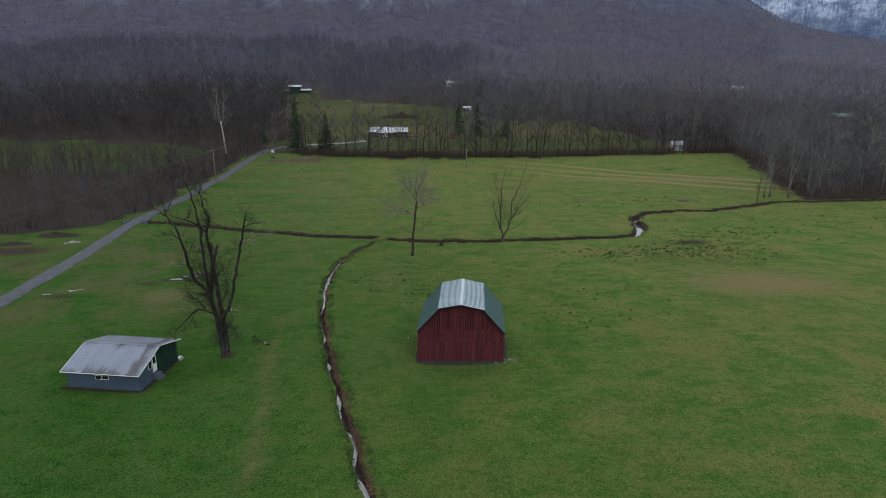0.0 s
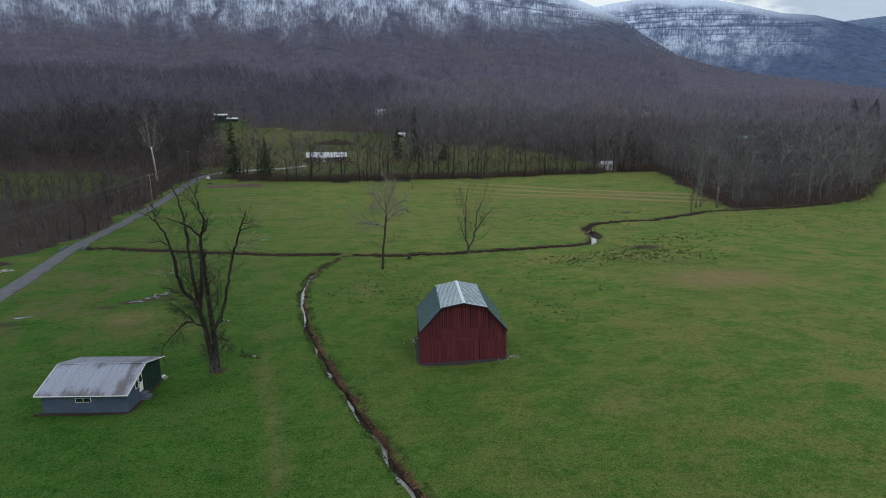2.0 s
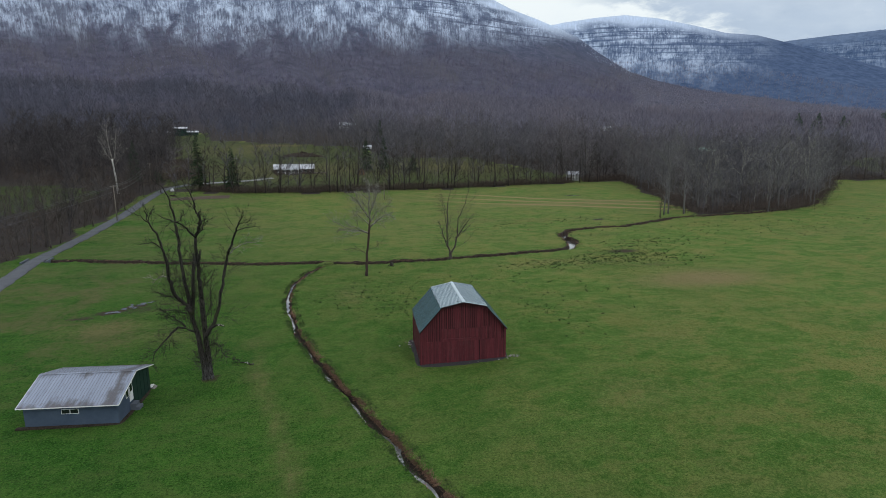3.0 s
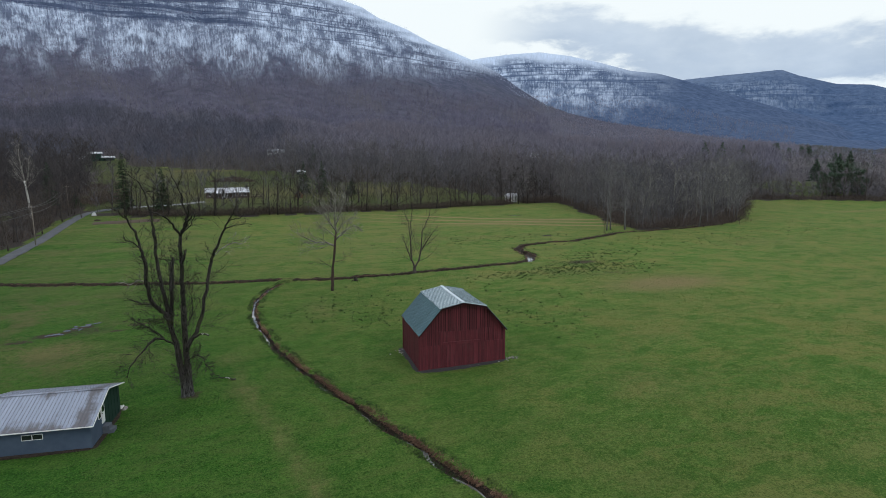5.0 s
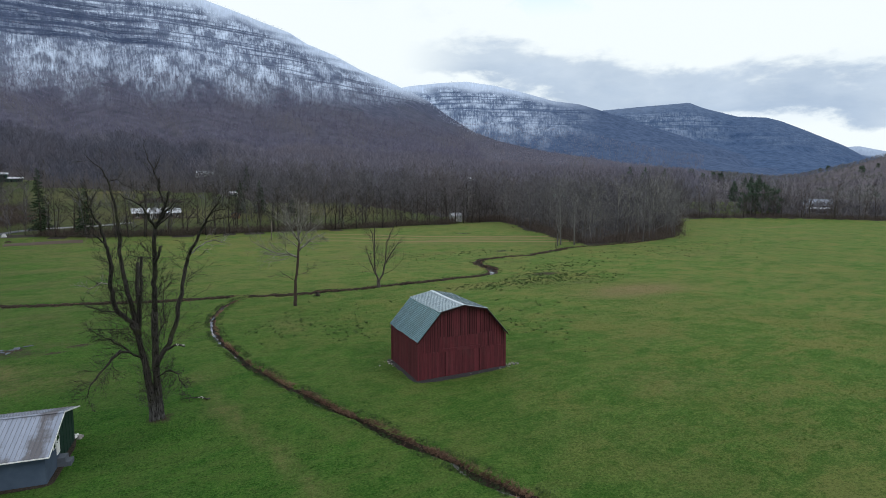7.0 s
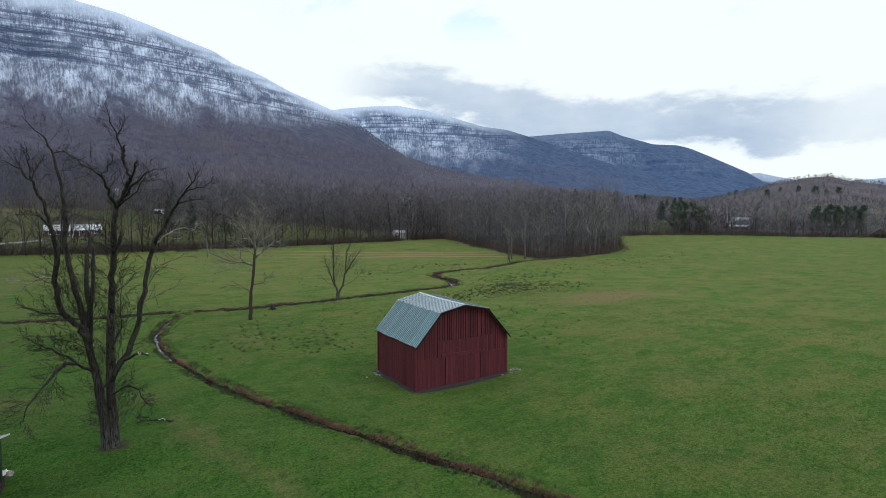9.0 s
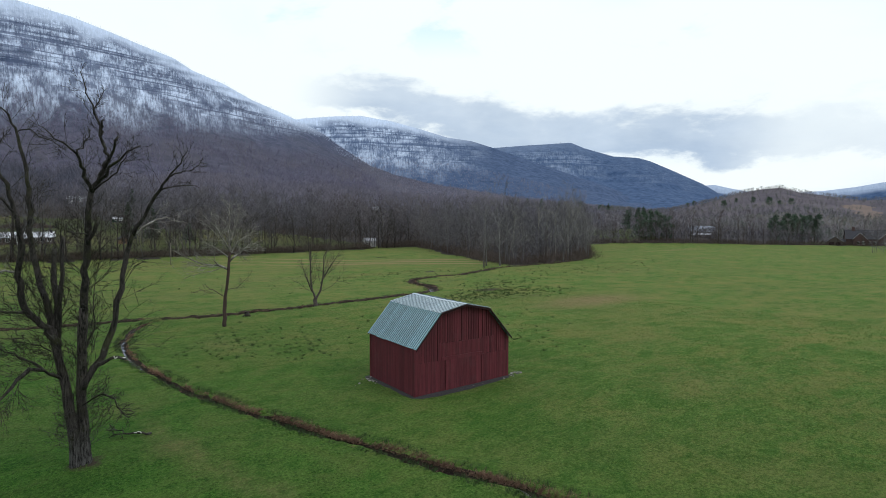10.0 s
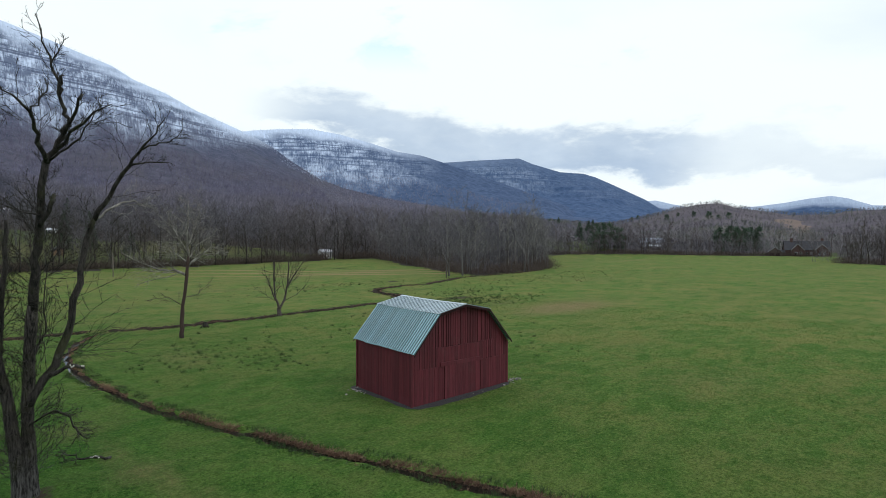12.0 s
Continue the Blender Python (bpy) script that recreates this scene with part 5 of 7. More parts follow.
def tin_colour(tr, pos, obj):
    run = node(tr, "ShaderNodeMapping", ("Vector", obj), ("Scale", (4.0, 0.35, 4.0))).outputs[0]
    a = noise_tex(tr, run, 1.0, 5, 0.7)
    b = noise_tex(tr, pos, 0.45, 5, 0.65)
    c = mix(tr, ramp(tr, a, [(0.3, 0), (0.7, 1)]), (0.195, 0.222, 0.285), (0.300, 0.335, 0.415))
    # rust along the lower edge and down one run of sheets near the door end
    p = node(tr, "ShaderNodeSeparateXYZ", (0, pos))
    u = math_node(tr, "SUBTRACT", math_node(tr, "MULTIPLY", p.outputs[0], 0.9939), math_node(tr, "MULTIPLY", p.outputs[1], 0.1099))
    run_down = ramp(tr, math_node(tr, "MULTIPLY", math_node(tr, "ABSOLUTE", math_node(tr, "ADD", u, 41.3)), 1.0), [(0.2, 0.26), (0.9, 0.0)])
    edge = ramp(tr, node(tr, "ShaderNodeSeparateXYZ", (0, obj)).outputs[1], [(0.0, 0.20), (1.0, 0.0)])
    rust = math_node(tr, "ADD", math_node(tr, "ADD", b, math_node(tr, "MULTIPLY", math_node(tr, "SUBTRACT", a, 0.5), 0.6)), math_node(tr, "ADD", run_down, edge))
    c = mix(tr, ramp(tr, rust, [(0.53, 0), (0.70, 0.8)]), c, (0.078, 0.066, 0.064))
    return mix(tr, 1.0, c, object_tint(tr, 0.92, 1.05), "MULTIPLY")


TIN = material("rust_stained_tin", tin_colour, 0.55, 0.25)
# darker tone for the sides of the tin's seams
SEAM = material("dark_tin_seams", lambda tr, p, o: mix(tr, noise_tex(tr, o, 2.0, 4), (0.10, 0.105, 0.125), (0.19, 0.20, 0.235)), 0.7)
GLASS = material("dark_window_glass", (0.015, 0.018, 0.022), 0.06, 0, spec=0.8)
CONCRETE = material("grey_concrete", lambda tr, p, o: mix(tr, noise_tex(tr, p, 5.0, 5, 0.65), (0.062, 0.074, 0.095), (0.11, 0.125, 0.15)), 0.9)

SHED = pose(-34.475, 58.434, -1.02, 0, 0, -6.31)
shed = empty("shed", SHED, "low grey-blue shed with a rust-stained tin roof", "shed")
RIDGE_Y, RIDGE_Z, SLOPE_F, SLOPE_B = 4.04, 3.88, 1.655 / 4.508, 1.112 / 4.321


def shed_roof(y):
    return RIDGE_Z - (RIDGE_Y - y) * SLOPE_F if y < RIDGE_Y else RIDGE_Z - (y - RIDGE_Y) * SLOPE_B


part("front_wall", box(-8.83, 0, 0, 0.14, -0.2, shed_roof(0.0) - 0.02), SIDING, shed)
part("back_wall", box(-8.83, 0, 7.67, 7.81, -0.2, shed_roof(7.81) - 0.02), GREEN_WALL, shed)
for x in (-8.83, -0.14):
    part("side_wall", slab(bmesh.new(), [(x, y, z) for y, z in ((0.14, -0.2), (3.55, -0.2), (3.55, shed_roof(3.55) - 0.02), (0.14, shed_roof(0.14) - 0.02))], 0.14, (-1, 0, 0)), SIDING, shed, "grey-blue end wall")
    part("rear_side_wall", slab(bmesh.new(), [(x, y, z) for y, z in ((3.55, -0.2), (7.67, -0.2), (7.67, shed_roof(7.67) - 0.02), (RIDGE_Y, RIDGE_Z - 0.02), (3.55, shed_roof(3.55) - 0.02))], 0.14, (-1, 0, 0)), GREEN_WALL, shed, "dark green end wall")
for k in range(5):
    y = 3.75 + k * 0.85
    part("batten", box(0.0, 0.03, y, y + 0.07, -0.1, shed_roof(y) - 0.1), GREEN_WALL, shed)
roof_plane(shed, (-9.2, -0.46, shed_roof(-0.46)), (1, 0, 0), (0, 4.52, 4.52 * SLOPE_F), 16, 0.598, 2, 0.03, TIN, 21, 0.0, SEAM, 0.86)
roof_plane(shed, (0.37, 8.36, shed_roof(8.36)), (-1, 0, 0), (0, -4.33, 4.33 * SLOPE_B), 16, 0.598, 2, 0.03, TIN, 22, 0.0, SEAM, 0.86)
part("ridge_cap", slab(bmesh.new(), [(-9.21, RIDGE_Y - 0.18, RIDGE_Z + 0.01), (0.38, RIDGE_Y - 0.18, RIDGE_Z + 0.01), (0.38, RIDGE_Y, RIDGE_Z + 0.06), (-9.21, RIDGE_Y, RIDGE_Z + 0.06)], 0.015), TIN, shed)
part("fascia", box(-9.2, 0.37, -0.50, -0.47, shed_roof(-0.47) - 0.07, shed_roof(-0.47) + 0.02), WHITE, shed, "white board along the eave")
for x in (-9.24, 0.37):
    part("barge_board", slab(bmesh.new(), [(x, y, z) for y, z in ((-0.47, shed_roof(-0.47) - 0.08), (RIDGE_Y, RIDGE_Z - 0.08), (RIDGE_Y, RIDGE_Z + 0.03), (-0.47, shed_roof(-0.47) + 0.03))], 0.035, (-1, 0, 0)), WHITE, shed, "white board along the gable")
    part("barge_board", slab(bmesh.new(), [(x, y, z) for y, z in ((RIDGE_Y, RIDGE_Z - 0.08), (8.36, shed_roof(8.36) - 0.08), (8.36, shed_roof(8.36) + 0.03), (RIDGE_Y, RIDGE_Z + 0.03))], 0.035, (-1, 0, 0)), WHITE, shed, "white board along the gable")


def framed_window(parent, origin, across, width, height, panes, out, trim=WHITE, t=0.07):
    """A window on a wall: frame bars proud of it and a pane behind each opening."""
    o, a, n, u = Vector(origin), Vector(across), Vector(out), Vector((0, 0, 1))
    def bar(name, x0, x1, z0, z1, d0, d1, mat, under):
        c = [o + a * x0 + u * z0 + n * d1, o + a * x1 + u * z0 + n * d1, o + a * x1 + u * z1 + n * d1, o + a * x0 + u * z1 + n * d1]
        return part(name, slab(bmesh.new(), c, d1 - d0, n), mat, under)
    win = bar("window", 0, width, 0, height, 0.002, 0.02, DARK, parent)
    bar("frame", -t, width + t, -t, 0, 0.0, 0.05, trim, win)
    bar("frame", -t, width + t, height, height + t, 0.0, 0.05, trim, win)
    bar("frame", -t, 0, 0, height, 0.0, 0.05, trim, win)
    bar("frame", width, width + t, 0, height, 0.0, 0.05, trim, win)
    for k in range(panes):
        x0, x1 = k * width / panes + 0.02, (k + 1) * width / panes - 0.02
        bar("pane", x0, x1, 0.02, height - 0.02, 0.022, 0.03, GLASS, win)
        if k:
            bar("mullion", x0 - 0.045, x0 + 0.005, 0, height, 0.021, 0.045, trim, win)
    return win


framed_window(shed, (-5.25, 0, 1.33), (1, 0, 0), 1.55, 0.42, 2, (0, -1, 0), WHITE, 0.035)
framed_window(shed, (0, 1.95, 1.75), (0, 1, 0), 0.55, 1.0, 1, (1, 0, 0), WHITE, 0.03)
door = part("door", box(0.0, 0.05, 2.68, 3.46, 1.0, 3.0), WHITE, shed, "white entrance door")
part("door_panel", box(0.05, 0.065, 2.78, 3.36, 1.12, 1.9), WHITE, door)
part("pane", box(0.05, 0.062, 2.8, 3.34, 2.05, 2.85), GLASS, door)
part("handle", box(0.05, 0.10, 2.72, 2.77, 1.95, 2.02), DARK, door, "dark door handle")
for x0, x1, z1 in ((0.0, 0.55, 0.75), (0.55, 0.9, 0.40)):
    part("step", box(x0, x1, 2.65, 3.55, -0.2, z1), CONCRETE, shed, "grey concrete step")
bm = bmesh.new()
for x0, x1, y0, y1 in ((-9.6, 0.35, -0.42, 0.02), (0.0, 0.42, -0.3, 8.1)):
    slab(bm, [(x0, y0, 0.07), (x1, y0, 0.07), (x1, y1, 0.08), (x0, y1, 0.08)], 0.3)
strip = tagged(new("bare_earth", mesh_from(bm, "bare_earth", BANK)), "bare brown earth along the shed's foot", "earth", kind="structure")
strip.matrix_world = SHED
for _ in range(9):
    p = SHED @ Vector((rb.gauss(0.35, 0.14), rb.gauss(7.95, 0.2), 0))
    stone(p.x, p.y, rb.uniform(0.1, 0.28), "pale rubble block beside the shed", "rubble by the shed")


# ---- trees that stand alone ----
def rough_bark(tr, pos, obj):
    crack = noise_tex(tr, node(tr, "ShaderNodeMapping", ("Vector", obj), ("Scale", (7, 7, 1.3))).outputs[0], 1.0, 5, 0.7)
    c = mix(tr, ramp(tr, crack, [(0.36, 0), (0.62, 1)]), (0.006, 0.0054, 0.005), (0.048, 0.043, 0.038))
    c = mix(tr, ramp(tr, noise_tex(tr, obj, 0.7, 4, 0.6), [(0.52, 0), (0.66, 0.55)]), c, (0.038, 0.044, 0.014))
    return mix(tr, ramp(tr, noise_tex(tr, obj, 1.7, 4, 0.6), [(0.60, 0), (0.70, 0.4)]), c, (0.12, 0.115, 0.105))


BARK = material("dark_rough_bark", rough_bark, 0.95, 0, lambda tr, p, o: noise_tex(tr, node(tr, "ShaderNodeMapping", ("Vector", o), ("Scale", (9, 9, 2.0))).outputs[0], 1.0, 5, 0.7), 0.9, 0.08)
TRUNK_BARK = material("grey_furrowed_bark", lambda tr, p, o: mix(tr, ramp(tr, noise_tex(tr, node(tr, "ShaderNodeMapping", ("Vector", o), ("Scale", (11, 11, 1.6))).outputs[0], 1.0, 5, 0.7), [(0.40, 0), (0.62, 1)]), mix(tr, ramp(tr, noise_tex(tr, o, 0.9, 4, 0.6), [(0.5, 0), (0.62, 0.8)]), (0.007, 0.006, 0.006), (0.022, 0.024, 0.008)), mix(tr, ramp(tr, math_node(tr, "DIVIDE", node(tr, "ShaderNodeSeparateXYZ", (0, o)).outputs[2], 3.6), [(0.25, 0), (1.0, 1)]), (0.105, 0.103, 0.100), (0.066, 0.059, 0.052))), 0.95, 0, lambda tr, p, o: noise_tex(tr, node(tr, "ShaderNodeMapping", ("Vector", o), ("Scale", (9, 9, 2.0))).outputs[0], 1.0, 5, 0.7), 0.9, 0.08)
GREY_BARK = material("grey_brown_bark", bark_colour((0.036, 0.030, 0.027), (0.100, 0.086, 0.076)), 0.95)
ASH_BARK = material("ash_grey_bark", bark_colour((0.085, 0.082, 0.082), (0.19, 0.185, 0.182)), 0.95)
RUSSET = material("russet_bark", lambda tr, p, o: mix(tr, ramp(tr, node(tr, "ShaderNodeSeparateXYZ", (0, o)).outputs[2], [(0.0, 0), (1.0, 1)]), (0.028, 0.021, 0.018), (0.046, 0.030, 0.025)), 0.9)
PALE_BARK = material("pale_mottled_bark", bark_colour((0.10, 0.092, 0.082), (0.22, 0.205, 0.185), 0.3), 0.85)
WHITE_BARK = material("white_mottled_bark", bark_colour((0.30, 0.29, 0.27), (0.60, 0.59, 0.56), 0.7), 0.85)


def limb_part(name, parent, mat, points, r0, r1, seed, spec=None, sides=8, depth=0.0, label="", bow=0.25):
    """A limb along control points, (x, z) drawn out to depth in y or (x, y, z), with its own twigs."""
    rng = np.random.default_rng(seed)
    p = np.array(points, float)
    run = np.linspace(0, 1, len(p))
    fine = np.linspace(0, 1, (len(p) - 1) * 3 + 1)
    if p.shape[1] == 2:
        path = np.column_stack([np.interp(fine, run, p[:, 0]), depth * fine + bow * np.sin(fine * 7 + seed) * fine, np.interp(fine, run, p[:, 1])])
        path[0, 1] = 0
    else:
        path = np.column_stack([np.interp(fine, run, p[:, i]) for i in range(3)])
        path[1:-1] = 0.25 * path[:-2] + 0.5 * path[1:-1] + 0.25 * path[2:]
    path[1:-1] += rng.normal(0, 0.06 if r0 < 0.33 else 0.02, path[1:-1].shape)
    radii = np.linspace(r0, r1, len(path)) * (1 + 0.05 * rng.normal(size=len(path)))
    m = Mesher()
    m.limb(path, radii, sides)
    if spec:
        branch_out(m, rng, path, np.maximum(radii, 0.03) * 0.75, spec, 0, 0.011)
    ob = new(name, mesh_of(name, *m.arrays(), mat, True))
    ob.parent = parent
    return tagged(ob, label)


TWIGS = [(30, 0.05, 46, 0.32, 4, 0.12, 0.10, 0.12, 3), (5, 0.12, 38, 0.55, 2, 0.12, 0.08, 0.5, 3), (3, 0.15, 36, 0.6, 2, 0.12, 0.06, 0.6, 3)]
FEW = [(12, 0.10, 44, 0.34, 4, 0.14, 0.12, 0.17, 3), (3, 0.2, 36, 0.55, 2, 0.14, 0.08, 0.5, 3), (2, 0.2, 34, 0.6, 1, 0.12, 0.05, 0.6, 3)]
THICKET = [(30, 0.05, 54, 0.34, 4, 0.12, 0.06, 0.10, 3), (4, 0.12, 38, 0.5, 2, 0.14, 0.05, 0.55, 3), (4, 0.15, 36, 0.6, 1, 0.12, 0.02, 0.6, 3)]
SPROUTS = [(60, 0.30, 58, 0.20, 4, 0.12, 0.10, 0.032, 3), (5, 0.2, 38, 0.5, 2, 0.14, 0.06, 0.6, 3), (3, 0.2, 36, 0.6, 1, 0.1, 0.04, 0.6, 3)]

big = empty("tree", pose(-27.34, 66.12, float(land(-27.34, 66.12)) - 0.35), "old leafless tree with broken tops and twin trunk", "tree")
limb_part("trunk", big, TRUNK_BARK, [(-0.24, 0, -0.3), (-0.30, 0, 0.5), (-0.32, 0, 1.8), (-0.5, 0.05, 3.8), (-0.85, 0.1, 6.0), (-1.33, -0.1, 9.1)], 0.43, 0.22, 1, SPROUTS, 14)
limb_part("trunk", big, TRUNK_BARK, [(0.26, 0, -0.3), (0.22, 0, 0.5), (0.15, 0.05, 2.0), (0.1, 0.1, 4.0), (0.1, -0.4, 7.0), (0.25, -1.2, 10.5)], 0.40, 0.24, 2, SPROUTS, 14)
limb_part("limb", big, BARK, [(0.25, -1.2, 10.3), (0.32, -1.7, 12.2), (0.4, -2.2, 14.0), (0.64, -3.3, 17.6)], 0.25, 0.16, 11, TWIGS, 8)
limb_part("limb", big, BARK, [(0.64, -3.3, 17.5), (0.2, -4.6, 18.6), (-0.24, -5.9, 19.4), (-0.9, -6.6, 19.8), (-1.8, -7.2, 20.5)], 0.12, 0.02, 14, FEW, 6)
limb_part("limb", big, BARK, [(-0.24, -5.9, 19.3), (0.05, -6.1, 19.9), (0.35, -6.3, 20.6)], 0.055, 0.018, 26, FEW, 5)
limb_part("limb", big, BARK, [(0.64, -3.3, 17.5), (1.1, -3.7, 18.5), (1.44, -4.05, 19.3)], 0.14, 0.12, 12, FEW, 7)
limb_part("limb", big, BARK, [(1.44, -4.05, 19.2), (1.15, -4.3, 20.0), (1.03, -4.5, 20.7), (0.75, -4.3, 22.0), (0.4, -4.6, 22.8), (0.1, -4.9, 24.0)], 0.105, 0.018, 13, FEW, 6)
limb_part("limb", big, BARK, [(1.03, -4.5, 20.6), (1.15, -4.6, 21.2), (1.2, -4.7, 21.5)], 0.07, 0.06, 27, None, 6, 0.0, "snapped-off limb")
limb_part("limb", big, BARK, [(0.75, -4.3, 21.9), (1.0, -4.5, 22.5), (1.25, -4.6, 23.2)], 0.045, 0.014, 28, FEW, 5)
limb_part("limb", big, BARK, [(1.3, -3.9, 18.9), (1.6, -5.0, 19.8), (1.75, -5.7, 20.5)], 0.085, 0.055, 29, FEW, 6, 0.0, "snapped-off limb")
limb_part("limb", big, BARK, [(1.0, -3.6, 18.2), (1.6, -5.2, 19.0), (2.0, -6.7, 19.5), (2.6, -7.3, 19.9)], 0.10, 0.02, 30, FEW, 6)
limb_part("limb", big, BARK, [(0.75, -3.4, 17.6), (1.3, -4.4, 18.1), (2.0, -5.4, 19.0), (2.3, -5.8, 20.0)], 0.075, 0.016, 50, FEW, 5)
limb_part("limb", big, BARK, [(0.42, -2.4, 14.4), (0.75, -2.9, 15.2), (0.95, -3.2, 16.0)], 0.13, 0.10, 10, FEW, 7, 0.0, "snapped-off limb")
limb_part("limb", big, BARK, [(0.45, -2.6, 15.0), (-0.5, -3.5, 15.2), (-1.4, -4.2, 15.5)], 0.045, 0.014, 51, FEW, 5)
limb_part("limb", big, BARK, [(-1.12, -0.02, 8.0), (-1.45, -0.1, 9.1), (-2.0, 0.0, 9.7), (-2.68, -0.2, 10.3), (-2.85, -0.7, 12.0), (-2.7, -1.7, 14.0), (-2.8, -2.0, 15.2)], 0.25, 0.17, 3, TWIGS, 8)
limb_part("limb", big, BARK, [(-2.8, -2.0, 15.1), (-2.95, -2.1, 16.2), (-3.4, -2.2, 17.8), (-3.85, -2.9, 19.2), (-4.4, -3.2, 19.8), (-5.2, -3.5, 20.3)], 0.16, 0.02, 4, FEW, 8)
limb_part("limb", big, BARK, [(-3.85, -2.9, 19.1), (-4.0, -3.0, 20.3), (-4.0, -3.2, 21.2)], 0.065, 0.02, 5, FEW, 5)
limb_part("limb", big, BARK, [(-3.85, -2.9, 19.1), (-3.6, -2.9, 20.0), (-3.2, -3.0, 20.6)], 0.045, 0.014, 52, FEW, 5)
limb_part("limb", big, BARK, [(-3.0, -2.1, 16.3), (-3.7, -3.2, 17.1), (-4.4, -4.3, 17.1)], 0.075, 0.016, 6, FEW, 5, 0.0, "peeling pale-topped side limb")
limb_part("limb", big, BARK, [(-2.68, -0.2, 10.3), (-4.0, 0.2, 10.5), (-5.2, 0.3, 11.2)], 0.09, 0.018, 7, FEW, 5)
limb_part("limb", big, PALE_BARK, [(-2.8, -0.9, 12.7), (-3.6, -0.8, 12.9), (-4.5, -0.6, 12.5), (-5.3, -0.5, 12.8)], 0.08, 0.018, 53, FEW, 5, 0.0, "pale barkless side limb")
limb_part("limb", big, BARK, [(-1.12, 0.0, 8.0), (-1.36, 0.0, 9.2), (-1.6, 0.5, 10.8), (-2.15, 1.7, 13.6), (-2.3, 1.9, 16.0), (-2.2, 1.3, 17.8)], 0.24, 0.14, 8, TWIGS, 8)
limb_part("limb", big, BARK, [(-2.2, 1.3, 17.7), (-2.45, 1.3, 19.6), (-2.8, 1.3, 21.4), (-3.3, 1.2, 22.4), (-4.4, 0.8, 23.6)], 0.13, 0.02, 9, FEW, 7)
limb_part("limb", big, BARK, [(-2.8, 1.6, 21.2), (-2.0, 1.2, 21.4), (-0.9, 0.6, 20.6), (-0.3, 0.3, 20.2)], 0.05, 0.016, 54, FEW, 5)
limb_part("limb", big, BARK, [(-1.1, 0.05, 8.2), (-1.12, 0.5, 9.8), (-1.0, 1.8, 12.0), (-0.95, 3.2, 14.0)], 0.22, 0.14, 55, THICKET, 8, 0.0, "snapped-off limb")
limb_part("limb", big, BARK, [(-1.05, 0.0, 8.2), (-1.0, 0.1, 9.8), (-0.75, 0.5, 12.6), (-0.6, 0.8, 14.8)], 0.16, 0.10, 56, FEW, 7, 0.0, "snapped-off limb")
limb_part("limb", big, BARK, [(0.12, -0.3, 5.2), (0.8, -0.6, 6.5), (1.74, -0.7, 8.6), (2.4, -0.4, 11.5), (2.8, 0.1, 13.9), (3.2, -0.2, 15.0)], 0.22, 0.13, 15, THICKET, 8)
limb_part("limb", big, BARK, [(3.2, -0.2, 14.9), (3.75, -0.9, 16.2), (4.55, -2.2, 17.9), (4.95, -3.0, 18.7), (5.3, -3.8, 19.4), (5.7, -4.4, 20.2)], 0.14, 0.02, 16, FEW, 7)
limb_part("limb", big, PALE_BARK, [(3.2, -0.2, 14.9), (4.1, -0.1, 15.6), (5.08, 0.0, 16.0), (5.7, 1.0, 16.0), (6.35, 2.0, 15.75)], 0.075, 0.018, 17, FEW, 6, 0.0, "pale barkless side limb")
limb_part("limb", big, BARK, [(4.5, -2.2, 17.8), (5.6, -1.9, 18.0), (6.8, -1.7, 18.15)], 0.065, 0.016, 18, FEW, 5)
limb_part("limb", big, BARK, [(4.95, -3.0, 18.6), (5.6, -3.8, 18.9), (6.1, -4.4, 19.1), (6.5, -4.7, 19.7)], 0.055, 0.014, 57, FEW, 5)
limb_part("limb", big, BARK, [(-0.85, 0.0, 5.9), (-1.9, -0.5, 6.85), (-2.9, -0.9, 6.9), (-3.7, -1.7, 6.0), (-4.6, -2.6, 5.0), (-4.9, -2.8, 4.0)], 0.18, 0.03, 19, TWIGS, 7, 0.0, "low drooping limb")
limb_part("limb", big, BARK, [(-1.9, -0.2, 6.8), (-3.0, 0.6, 7.6), (-3.9, 1.0, 8.1), (-5.0, 1.3, 8.8)], 0.10, 0.016, 20, THICKET, 6)
limb_part("limb", big, BARK, [(0.9, -1.0, 6.8), (1.6, -1.4, 7.25), (2.4, -1.56, 7.05)], 0.11, 0.09, 21, None, 7, 0.0, "snapped-off stub")
limb_part("peeled_patch", big, WHITE_BARK, [(1.75, -1.47, 7.30), (2.1, -1.52, 7.22), (2.38, -1.56, 7.13)], 0.06, 0.05, 58, None, 6, 0.0, "pale peeled wood")
limb_part("limb", big, BARK, [(0.15, -0.2, 4.2), (1.1, -0.8, 5.0), (1.95, -1.26, 4.1), (2.4, -1.5, 3.3)], 0.10, 0.03, 22, THICKET, 6, 0.0, "twiggy low branch")
limb_part("limb", big, BARK, [(0.2, -0.6, 7.6), (0.9, -0.2, 8.8), (0.9, 0.4, 10.6), (1.2, 0.8, 12.6)], 0.065, 0.016, 23, THICKET, 5)
limb_part("limb", big, BARK, [(-0.9, 0.2, 7.4), (-1.9, 0.9, 8.0), (-3.2, 1.4, 8.3)], 0.055, 0.016, 24, THICKET, 5)

